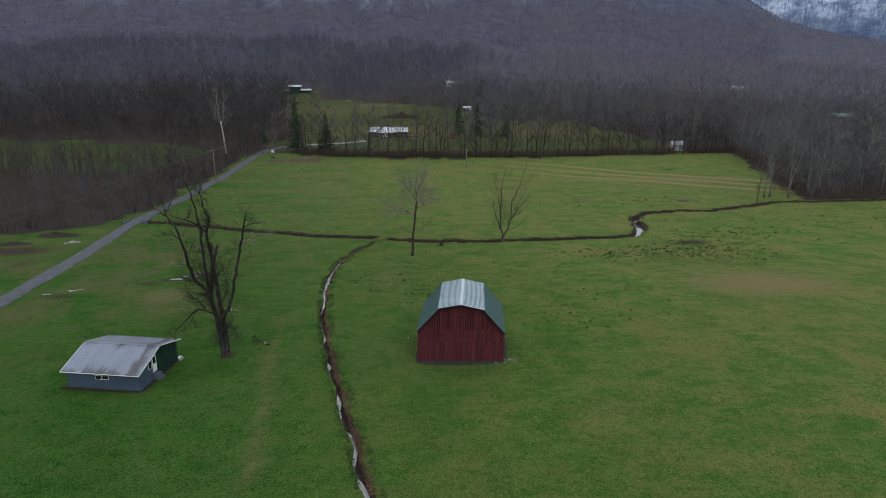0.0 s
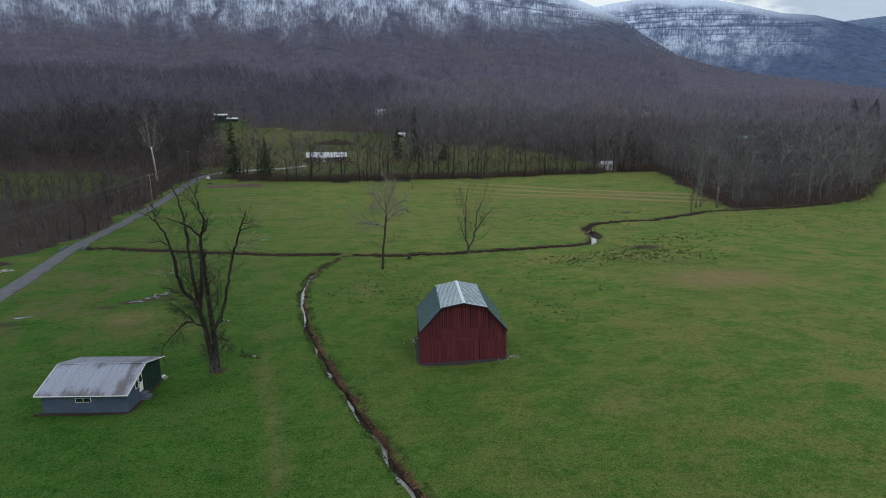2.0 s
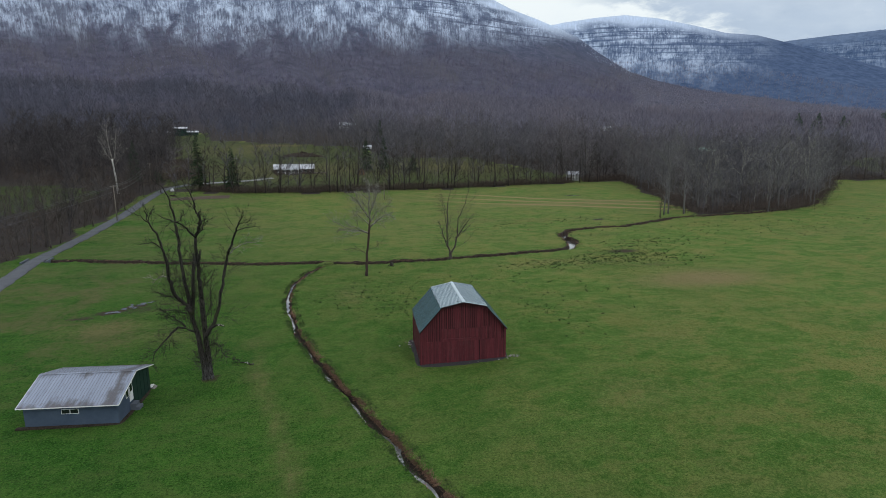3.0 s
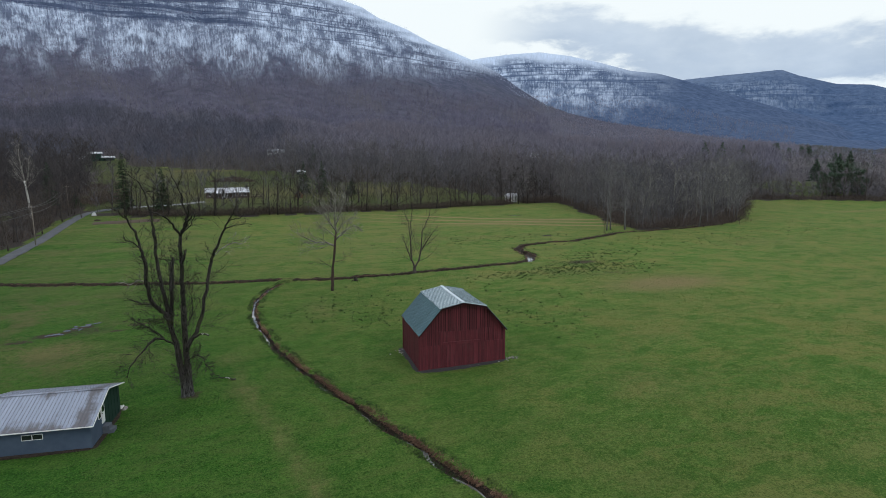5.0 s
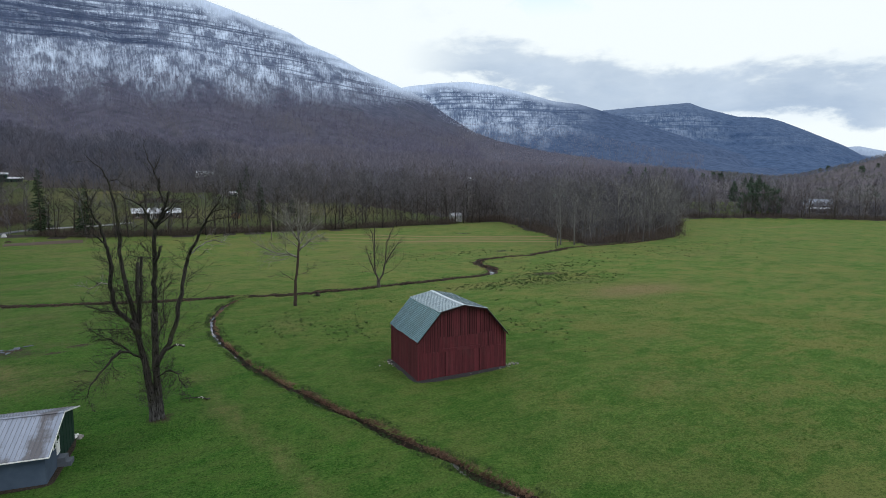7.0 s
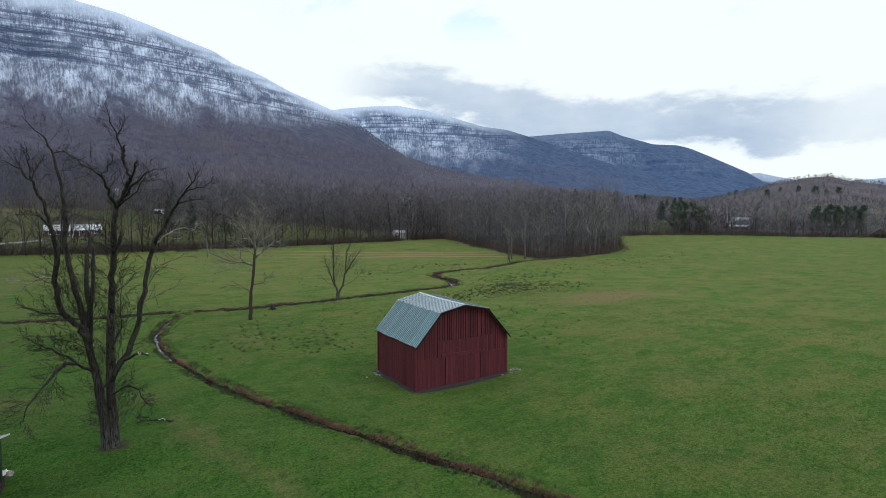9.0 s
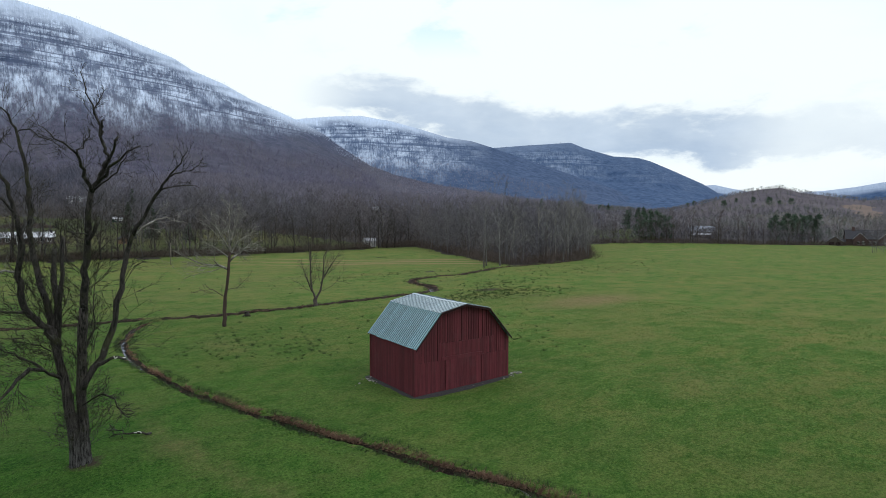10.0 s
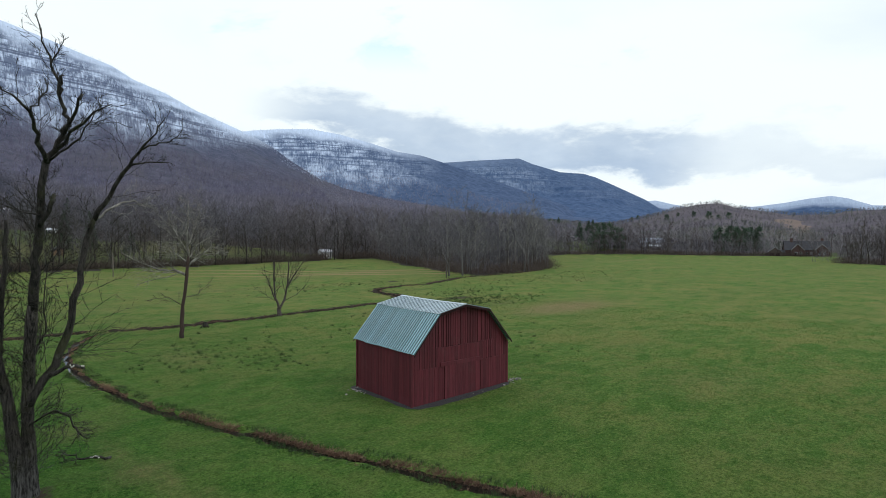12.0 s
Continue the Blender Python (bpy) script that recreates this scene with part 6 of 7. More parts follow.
lone = empty("tree", pose(-5.52, 109.7, float(land(-5.52, 109.7))), "leafless tree with russet trunk and pale spreading branches", "tree")
BROAD = [(20, 0.1, 46, 0.52, 4, 0.16, 0.03, 0.42, 4), (6, 0.12, 42, 0.5, 3, 0.18, 0.02, 0.5, 3), (4, 0.15, 38, 0.6, 1, 0.15, 0.0, 0.6, 3)]
limb_part("trunk", lone, RUSSET, [(-0.45, -0.2), (-0.4, 1), (-0.2, 4.3), (0.2, 8.4), (0.5, 11.0)], 0.30, 0.17, 31, None, 10)
limb_part("limb", lone, PALE_BARK, [(0.5, 10.9), (0.3, 13), (0.5, 16), (0.8, 18.7)], 0.19, 0.02, 32, BROAD, 8, 0.3)
limb_part("limb", lone, PALE_BARK, [(0.2, 8.4), (-1.3, 9.0), (-3.2, 9.2), (-5.1, 10.2), (-7.4, 11.5)], 0.2, 0.02, 33, BROAD, 7, 0.6)
limb_part("limb", lone, PALE_BARK, [(0.4, 9.5), (1.9, 10.9), (3.2, 12.0), (4.5, 12.0)], 0.17, 0.02, 34, BROAD, 7, -0.8)
limb_part("limb", lone, PALE_BARK, [(0.4, 11.3), (-0.7, 13.0), (-1.8, 14.7), (-3.5, 16.2)], 0.15, 0.02, 35, BROAD, 6, -1.4)
limb_part("limb", lone, PALE_BARK, [(0.5, 12.2), (1.7, 15.0), (2.4, 17.0)], 0.12, 0.02, 36, BROAD, 6, 1.2)
limb_part("limb", lone, PALE_BARK, [(0.3, 10.4), (2.0, 12.4), (4.6, 14.0)], 0.12, 0.02, 37, BROAD, 6, 1.8)
limb_part("limb", lone, PALE_BARK, [(0.2, 10.2), (-1.4, 11.6), (-2.4, 12.2)], 0.1, 0.02, 38, BROAD, 6, 2.2)
limb_part("limb", lone, GREY_BARK, [(-0.2, 4.2), (-2.0, 5.6), (-4.4, 5.2)], 0.06, 0.015, 39, FEW, 5, 0.8)
limb_part("limb", lone, GREY_BARK, [(-0.1, 5.4), (1.6, 5.8), (3.4, 7.6)], 0.05, 0.015, 40, FEW, 5, -0.6)

fork = empty("tree", pose(13.2, 120.5, float(land(13.2, 120.5))), "leafless grey tree forking low beside the creek", "tree")
RISING = [(18, 0.15, 46, 0.34, 3, 0.16, 0.08, 0.32, 4), (4, 0.2, 38, 0.5, 2, 0.2, 0.08, 0.55, 3), (4, 0.2, 36, 0.6, 1, 0.2, 0.05, 0.6, 3)]
limb_part("trunk", fork, GREY_BARK, [(0, -0.3), (0, 0.8), (0.05, 1.6)], 0.42, 0.32, 41, None, 9)
limb_part("limb", fork, GREY_BARK, [(0, 1.3), (-0.6, 3), (-0.7, 6.6), (-0.5, 12.5), (0.1, 16.0)], 0.22, 0.02, 42, RISING, 7, 0.5)
limb_part("limb", fork, GREY_BARK, [(0.1, 1.3), (0.9, 2.6), (1.5, 5.3), (1.7, 8.9), (3.0, 12.4), (4.5, 16.7)], 0.22, 0.02, 43, RISING, 7, -0.6)
limb_part("limb", fork, GREY_BARK, [(1.5, 4.9), (3.0, 7.2), (4.9, 9.9)], 0.16, 0.02, 44, RISING, 6, -0.5)
limb_part("limb", fork, GREY_BARK, [(-0.6, 2.6), (-1.6, 5.4), (-2.2, 8.0)], 0.14, 0.02, 45, RISING, 6, 0.8)
limb_part("limb", fork, GREY_BARK, [(-0.65, 6.0), (-1.2, 8.4), (-1.5, 11.0), (-2.6, 13.8)], 0.08, 0.02, 46, RISING, 6, -1.0)

# ---- trees along the edges of the woods ----
def tree_kind(seed, height, radius, spec, mat, label, group):
    stem, crown = bare_tree(seed, height, radius, spec)
    root = empty("tree", Matrix.Identity(4), label, "tree", group)
    for name, (v, f) in (("trunk", stem), ("crown", crown)):
        ob = new(name, mesh_of(name, v, f, mat, name == "trunk"))
        ob.parent = root
    return root


def stand(kinds, places, seed, size=(0.8, 1.2)):
    """Plant the kinds in turn; the first of each is the original."""
    rng = random.Random(seed)
    used = set()
    for x, y in places:
        k = rng.randrange(len(kinds))
        m = pose(x, y, float(land(x, y)) - 0.05, 0, 0, rng.uniform(0, 360)) @ Matrix.Scale(rng.uniform(*size), 4)
        if k in used:
            copy_thing(kinds[k], m)
        else:
            used.add(k)
            kinds[k].matrix_basis = m
    for k, root in enumerate(kinds):
        if k not in used:
            for o in (*root.children, root):
                bpy.data.objects.remove(o)


def strewn(line, count, seed, across, shift=(0, 0)):
    """Places strewn along a polyline."""
    rng = np.random.default_rng(seed)
    p = smooth_line(line, 0.5) if len(line) > 2 else np.array([np.linspace(a, b, 200) for a, b in zip(*line)]).T
    i = (np.linspace(0, len(p) - 1, count) + rng.uniform(-0.4, 0.4, count) * len(p) / count).clip(0, len(p) - 1).astype(int)
    return [tuple(q) for q in p[i] + rng.normal(0, across, (count, 2)) + np.array(shift)]


HEDGE = [(-62, 250), (-53, 246.5), (-43, 242), (-9, 241), (25, 244.5), (63, 251), (100, 258.5), (130, 266)]
HEDGE_BARK = material("dark_wet_bark", bark_colour((0.020, 0.017, 0.016), (0.060, 0.052, 0.048)), 0.95)
hedge_kinds = [tree_kind(100 + i, h, r, WOOD_SPEC, HEDGE_BARK, "tall leafless tree in the hedgerow between two meadows", "hedgerow trees") for i, (h, r) in enumerate(((18, 0.26), (15, 0.21), (20, 0.28)))]
stand(hedge_kinds, strewn(HEDGE, 50, 51, 1.3), 52)
hedge_thin = [tree_kind(110 + i, h, 0.1, SAPLING_SPEC, HEDGE_BARK, "slender leafless sapling in the hedgerow", "hedgerow saplings") for i, h in enumerate((9, 11, 7))]
stand(hedge_thin, strewn(HEDGE, 34, 53, 1.1), 54)
EAST = [(134, 268), (127, 230), (117, 194), (110, 171), (120, 172), (134, 173.5), (158, 180), (200, 215), (236, 246)]
east_kinds = [tree_kind(120 + i, h, r, WOOD_SPEC, ASH_BARK, "leafless grey tree at the edge of the creek woods", "creekside wood trees") for i, (h, r) in enumerate(((19, 0.19), (16, 0.16), (21, 0.21)))]
stand(east_kinds, [p for p in strewn(EAST, 50, 55, 4.5) if not bool(is_green(np.array([p[0] - 1.5]), np.array([p[1]]))[0])] + [(97, 170.5), (99.5, 172), (104, 170)], 56)
pale_kinds = [tree_kind(130, 19, 0.19, WOOD_SPEC, PALE_BARK, "pale-barked leafless tree among darker woods", "pale trees")]
stand(pale_kinds, [(118, 178), (131, 178), (141, 182), (150, 186), (160, 188), (126, 186), (112, 262), (176, 196)], 57)
east_thin = [tree_kind(133 + i, h, 0.09, SAPLING_SPEC, GREY_BARK, "slender leafless sapling beside the creek", "creekside saplings") for i, h in enumerate((8, 10))]
stand(east_thin, [p for p in strewn(EAST, 50, 58, 3.5) if not bool(is_green(np.array([p[0]]), np.array([p[1]]))[0])] + [(91, 163), (92, 165)], 59)
WEST = [(-82, 252), (-83.5, 224), (-82.5, 190), (-81.8, 165), (-81.8, 150), (-84.5, 138), (-96, 131), (-112, 126)]
west_kinds = [tree_kind(140 + i, h, r, WOOD_SPEC, GREY_BARK, "leafless tree beside the lane", "lane-side trees") for i, (h, r) in enumerate(((15, 0.16), (12, 0.14)))]
stand(west_kinds, strewn(WEST, 34, 60, 1.6), 61)
west_thin = [tree_kind(145 + i, h, 0.15, SAPLING_SPEC, GREY_BARK, "slender leafless sapling west of the lane", "lane-side saplings") for i, h in enumerate((11, 13, 9))]
stand(west_thin, strewn(WEST, 24, 63, 3.5), 64)
def whole_sapling(seed, height, radius):
    (v, f), (w, g) = bare_tree(seed, height, radius, SAPLING_SPEC)
    return np.concatenate([v, w]), np.concatenate([f, g + len(v)])


strip_places = np.array(strewn([(-170, 203), (-150, 200), (-123, 198), (-98, 212)], 110, 62, 5.0))
tagged(new("sapling_strip", mesh_of("sapling_strip", *planted([whole_sapling(145 + i, h, 0.15) for i, h in enumerate((11, 13, 9))], strip_places, 64), GREY_BARK)), "thin leafless saplings between two strips of meadow", "saplings", kind="stuff")
clump = [tree_kind(150, 15, 0.2, WOOD_SPEC, GREY_BARK, "leafless tree in a clump out in the meadow", "meadow clump trees")]
stand(clump, strewn([(286, 72), (291, 88), (300, 104)], 16, 65, 3.0), 66)
far_edge = [tree_kind(155 + i, h, 0.2, WOOD_SPEC, GREY_BARK, "leafless tree along the far side of the meadow", "far meadow trees") for i, h in enumerate((13, 16))]
stand(far_edge, strewn([(252, 260), (282, 242), (328, 213), (360, 196), (390, 182)], 34, 67, 3.5) + [(388, 164), (393, 152), (399, 146), (396, 136), (404, 133)], 68)
tall = empty("tree", pose(-92.5, 245.5, float(land(-92.5, 245.5))), "tall leafless tree with a white trunk beside the lane", "tree")
VASE = [(16, 0.1, 30, 0.42, 3, 0.1, 0.12, 0.4, 4), (6, 0.15, 34, 0.5, 2, 0.14, 0.08, 0.5, 3), (5, 0.2, 34, 0.55, 1, 0.1, 0.05, 0.6, 3)]
limb_part("trunk", tall, WHITE_BARK, [(0.3, -0.3), (0.15, 4), (-0.2, 9), (-0.5, 13.5)], 0.42, 0.26, 161, None, 9, 0.0, "white peeling trunk")
limb_part("limb", tall, PALE_BARK, [(-0.5, 13.2), (-1.2, 18), (-1.6, 23), (-1.4, 27)], 0.30, 0.02, 162, VASE, 7, 0.8)
limb_part("limb", tall, PALE_BARK, [(-0.4, 12), (0.8, 16), (1.6, 20), (2.0, 25)], 0.26, 0.02, 163, VASE, 7, -0.8)
limb_part("limb", tall, PALE_BARK, [(-0.4, 12.4), (-2.4, 15.5), (-4.0, 20)], 0.2, 0.02, 164, VASE, 6, 0.4)
limb_part("limb", tall, PALE_BARK, [(-0.2, 10.8), (1.8, 13.4), (4.2, 17)], 0.18, 0.02, 165, VASE, 6, 0.6)


def conifer(seed, height, spread_w, bushy=1.0):
    """Trunk, and whorls of drooping needled boughs."""
    rng = np.random.default_rng(seed)
    stem, crown = Mesher(), Mesher()
    stem.limb([(0, 0, -0.3), (0, 0, height * 0.5), (0, 0, height)], [height * 0.014, height * 0.009, 0.01], 6)
    z = height * 0.10
    while z < height * 0.985:
        reach = spread_w * (1 - z / height) ** 0.8 + 0.15
        for k in range(7):
            a = rng.uniform(0, 2 * math.pi)
            n = reach * rng.uniform(0.65, 1.15)
            p = np.array([0, 0, z + rng.uniform(-0.2, 0.2)])
            end = p + np.array([math.cos(a) * n, math.sin(a) * n, -0.16 * n + 0.1])
            crown.limb([p, end], [0.03 + 0.008 * n, 0.01], 3)
            for j in range(9):
                s = rng.uniform(0.15, 1.0)
                q = p + (end - p) * s
                b = a + rng.uniform(-1.1, 1.1)
                m = 0.28 * n * rng.uniform(0.5, 1.1) + 0.12
                crown.sliver(q, q + np.array([math.cos(b) * m, math.sin(b) * m, rng.uniform(-0.35, 0.05) * m]), (0.05 + 0.025 * n) * bushy, rng)
        z += 0.26 + 0.012 * height
    return stem.arrays(), crown.arrays()


def conifer_kind(seed, height, spread_w, label, group):
    stem, crown = conifer(seed, height, spread_w, 3.6 if "far" in group or "grove" in group else 2.1)
    root = empty("conifer", Matrix.Identity(4), label, "conifer", group)
    for name, (v, f), mat in (("trunk", stem, GREY_BARK), ("crown", crown, FAR_NEEDLES if "far" in group or "grove" in group else EVERGREEN)):
        ob = new(name, mesh_of(name, v, f, mat))
        ob.parent = root
    return root


stand([conifer_kind(1, 23, 3.4, "tall dark green conifer beside the driveway", "driveway conifers")], [(-63, 250)], 71, (1.0, 1.05))
stand([conifer_kind(2, 17, 3.4, "dark green conifer beside the driveway", "driveway conifers")], [(-49.3, 245), (-92, 268)], 78, (1.0, 1.05))
stand([conifer_kind(8, 6, 3.2, "broad dark evergreen shrub at the bend of the lane", "")], [(-84, 270)], 76)
stand([conifer_kind(3, 15, 3.2, "dark green conifer on the upper lawn", "lawn conifers"), conifer_kind(4, 8, 3.0, "dark green conifer on the upper lawn", "lawn conifers")], [(8, 293), (17, 294), (32, 295), (26, 402)], 72)
stand([conifer_kind(6, 14, 4.6, "dark conifer among far bare trees", "far conifers")], [(363.6, 303), (480, 372), (560, 420), (680, 560), (620, 480), (470, 520), (482, 512), (495, 520), (510, 505), (525, 512)], 74, (0.8, 1.3))



def cedar_kind(seed, height, wide, label, group):
    """A broad evergreen: a short trunk and many drooping needled masses with gaps between."""
    rng = np.random.default_rng(seed)
    stem, crown = Mesher(), Mesher()
    stem.limb([(0, 0, -0.3), (0, 0, height * 0.85)], [height * 0.02, 0.03], 6)
    for _ in range(42):
        s = rng.uniform(0.12, 0.95)
        a = rng.uniform(0, 2 * math.pi)
        n = wide * math.sqrt(max(1 - ((s - 0.35) / 0.68) ** 2, 0.05)) * rng.uniform(0.6, 1.1)
        p = np.array([0, 0, s * height])
        end = p + np.array([math.cos(a) * n, math.sin(a) * n, rng.uniform(-0.5, 1.0)])
        crown.limb([p, end], [0.07, 0.02], 3)
        for _ in range(24):
            q = end + (p - end) * rng.uniform(0, 0.55) + rng.normal(0, 0.35, 3)
            crown.sliver(q, q + rng.normal(0, 0.8, 3) + (0, 0, 0.15), 0.28, rng)
    root = empty("evergreen", Matrix.Identity(4), label, "evergreen tree", group)
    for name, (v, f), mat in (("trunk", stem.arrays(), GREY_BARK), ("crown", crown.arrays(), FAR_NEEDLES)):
        ob = new(name, mesh_of(name, v, f, mat))
        ob.parent = root
    return root


stand([cedar_kind(7, 17, 5.5, "broad dark evergreen past the far meadow", "broad evergreens"), cedar_kind(8, 14, 5.0, "broad dark evergreen past the far meadow", "broad evergreens")], [(303, 250), (305, 246), (308, 241.6), (312, 235.6), (311, 250), (318, 243)], 77, (0.85, 1.1))
grove = [(-13, 8), (-10, 9), (-8, 3), (-4, 6), (0, 0), (4, 2), (8, -4), (12, -5), (16, -9), (2, 9), (10, 4), (-6, 12), (6, 8), (14, 0), (19, -6), (18, 2), (-2, -3)]
stand([cedar_kind(9 + i, h, 3.4, "dark pine in a grove past the meadow", "pine grove") for i, h in enumerate((20, 18, 21))], [(417 + dx, 201 + dy) for dx, dy in grove], 73, (0.85, 1.1))

stand([cedar_kind(12, 11, 4.4, "dark evergreen among bare woods on the hill", "hill evergreens")], [(1442, 876), (1450, 862), (1099, 576), (1068, 530), (1028, 449), (990, 452), (1004, 474), (1018, 559), (730, 654), (752, 650), (800, 668), (840, 690)], 79, (0.7, 1.3))

# ---- houses ----
PALE_ROOF = material("pale_metal_roof", lambda tr, p, o: mix(tr, ramp(tr, noise_tex(tr, p, 0.7, 5, 0.6), [(0.35, 0), (0.65, 1)]), (0.32, 0.33, 0.37), (0.58, 0.60, 0.65)), 0.5, 0.1)
BRICK = material("brown_brick", lambda tr, p, o: mix(tr, noise_tex(tr, p, 2.5, 5, 0.7), (0.060, 0.046, 0.042), (0.12, 0.090, 0.080)), 0.9)
RED_BRICK = material("red_brick", lambda tr, p, o: mix(tr, noise_tex(tr, p, 2.5, 5, 0.7), (0.060, 0.038, 0.036), (0.110, 0.072, 0.066)), 0.9)
SHINGLE = material("dark_shingles", lambda tr, p, o: mix(tr, noise_tex(tr, p, 3.0, 5, 0.7), (0.022, 0.023, 0.028), (0.056, 0.056, 0.066)), 0.9)
WHITE_WALL = material("white_boards", lambda tr, p, o: mix(tr, noise_tex(tr, p, 1.4, 5, 0.65), (0.30, 0.31, 0.32), (0.55, 0.55, 0.55)), 0.8)
DECKING = material("weathered_decking", lambda tr, p, o: mix(tr, noise_tex(tr, p, 3.0, 4), (0.055, 0.045, 0.040), (0.13, 0.105, 0.09)), 0.9)


def gabled(parent, x0, x1, y0, y1, z0, eave, ridge, wall, roof, over=0.4, along="x", seams=0):
    """Walls with gables and two roof slabs; the ridge runs along x or y."""
    def put(u, v, z):
        return (u, v, z) if along == "x" else (v, u, z)
    a0, a1, b0, b1 = (x0, x1, y0, y1) if along == "x" else (y0, y1, x0, x1)
    mid = (b0 + b1) / 2
    bm = bmesh.new()
    shape = [(b0, z0), (b1, z0), (b1, eave), (mid, ridge), (b0, eave)]
    slab(bm, [put(a0, v, z) for v, z in shape], a1 - a0, put(-1, 0, 0))
    part("wall", bm, wall, parent)
    k = (ridge - eave) / (mid - b0)
    for e in (b0, b1):
        s = -1 if e == b0 else 1
        bm = bmesh.new()
        slab(bm, [put(a0 - over, e + s * over, eave - k * over + 0.10), put(a1 + over, e + s * over, eave - k * over + 0.10), put(a1 + over, mid, ridge + 0.12), put(a0 - over, mid, ridge + 0.12)], 0.12)
        face = part("roof", bm, roof, parent)
        for i in range(seams):
            u = a0 - over + (i + 0.5) * (a1 - a0 + 2 * over) / seams
            bm = bmesh.new()
            slab(bm, [put(u, e + s * over, eave - k * over + 0.15), put(u + 0.06, e + s * over, eave - k * over + 0.15), put(u + 0.06, mid, ridge + 0.17), put(u, mid, ridge + 0.17)], 0.06)
            part("seam", bm, roof, face)


def house(name, x, y, turn, label, category="house", sink=0.0):
    return empty(name, pose(x, y, float(land(x, y)) - sink, 0, 0, turn), label, category)


low_house = house("house", -27, 288, 2, "long low brown house with a pale metal roof and porch", sink=0.1)
gabled(low_house, -9.3, 9.3, 0, 8.5, -0.5, 2.7, 4.5, BRICK, PALE_ROOF, 0.5, "x", 14)
for k, x in enumerate((-8.0, -5.6, 2.8, 5.0, 7.2)):
    framed_window(low_house, (x, 0, 0.95), (1, 0, 0), 1.1, 1.3, 2, (0, -1, 0))
part("porch_floor", box(-4.4, 2.2, -2.2, -0.01, -0.5, 0.25), DECKING, low_house, "raised porch floor")
part("porch_roof", slab(bmesh.new(), [(-4.8, -2.6, 2.42), (2.6, -2.6, 2.42), (2.6, -0.2, 2.92), (-4.8, -0.2, 2.92)], 0.1), PALE_ROOF, low_house, "pale porch roof")
for x in (-4.2, -2.6, -0.2, 1.9):
    part("porch_post", box(x, x + 0.16, -2.15, -1.99, 0.25, 2.40), WHITE, low_house, "white porch post")
for x in (-2.3, -0.6):
    part("stair_rail", box(x, x + 0.12, -3.2, -2.2, -0.4, 1.1), WHITE, low_house, "white stair rail")
part("door", box(-1.9, -0.9, -0.05, -0.01, 0.25, 2.3), WHITE, low_house, "pale front door")
part("chimney", box(8.2, 9.0, 3.8, 4.7, 3.0, 5.4), SHINGLE, low_house, "dark chimney")
part("deck", box(9.4, 15.0, 0.5, 5.5, -0.4, 0.5), DECKING, low_house, "dark timber deck")
for x in (9.5, 11.3, 13.1, 14.9):
    part("deck_post", box(x, x + 0.1, 0.45, 0.55, 0.5, 1.45), DECKING, low_house)
part("deck_rail", box(9.5, 15.0, 0.44, 0.56, 1.40, 1.5), DECKING, low_house)

garden_hut = house("garden_hut", 5, 283, 8, "small brown timber hut on the lawn", "hut", 0.05)
gabled(garden_hut, -1.6, 1.6, 0, 3.0, -0.2, 2.0, 3.0, material("tan_boards", lambda tr, p, o: mix(tr, noise_tex(tr, p, 3.0, 4), (0.12, 0.075, 0.045), (0.20, 0.13, 0.08)), 0.9), SHINGLE, 0.25, "y")
part("door", box(-0.5, 0.5, -0.04, -0.005, 0, 1.8), DECKING, garden_hut)

hill_house = house("house", -117.5, 472, 8, "dark green house with white metal roofs on the hillside", sink=0.3)
gabled(hill_house, -4.5, 4.5, 0, 7, -0.8, 5.9, 6.9, GREEN_WALL, PALE_ROOF, 0.5, "x", 8)
gabled(hill_house, 4.5, 12.5, -1, 5, -0.8, 3.1, 4.0, GREEN_WALL, PALE_ROOF, 0.4, "x", 8)
gabled(hill_house, -9.5, -4.5, 1, 6, -0.8, 2.5, 3.6, GREEN_WALL, PALE_ROOF, 0.4, "x", 5)
for x, z in ((-3.4, 3.2), (-0.6, 3.2), (2.2, 3.2), (-3.4, 0.7), (2.2, 0.7)):
    framed_window(hill_house, (x, 0, z), (1, 0, 0), 1.2, 1.3, 2, (0, -1, 0), GREEN_WALL)
for x in (6, 9.4):
    framed_window(hill_house, (x, -1, 0.8), (1, 0, 0), 1.3, 1.2, 2, (0, -1, 0), GREEN_WALL)

white_shed = house("white_shed", 107.5, 265, -6, "small white boarded shed with a pale roof at the meadow's corner", "shed", 0.1)
gabled(white_shed, -2.6, 2.6, 0, 4.2, -0.4, 3.1, 4.4, WHITE_WALL, PALE_ROOF, 0.3, "x", 6)
part("door", box(-0.7, 0.5, -0.05, -0.008, 0, 2.1), WHITE, white_shed)

far_barn = house("far_barn", 354.4, 235.4, -55, "grey metal-roofed barn past the meadow", "barn", 0.4)
gabled(far_barn, -8, 8, 0, 11, -1, 4.6, 8.2, DECKING, TIN, 0.5, "x", 12)
gabled(far_barn, -6, 6, -5, 0, -1, 2.4, 3.4, DECKING, PALE_ROOF, 0.4, "x", 8)

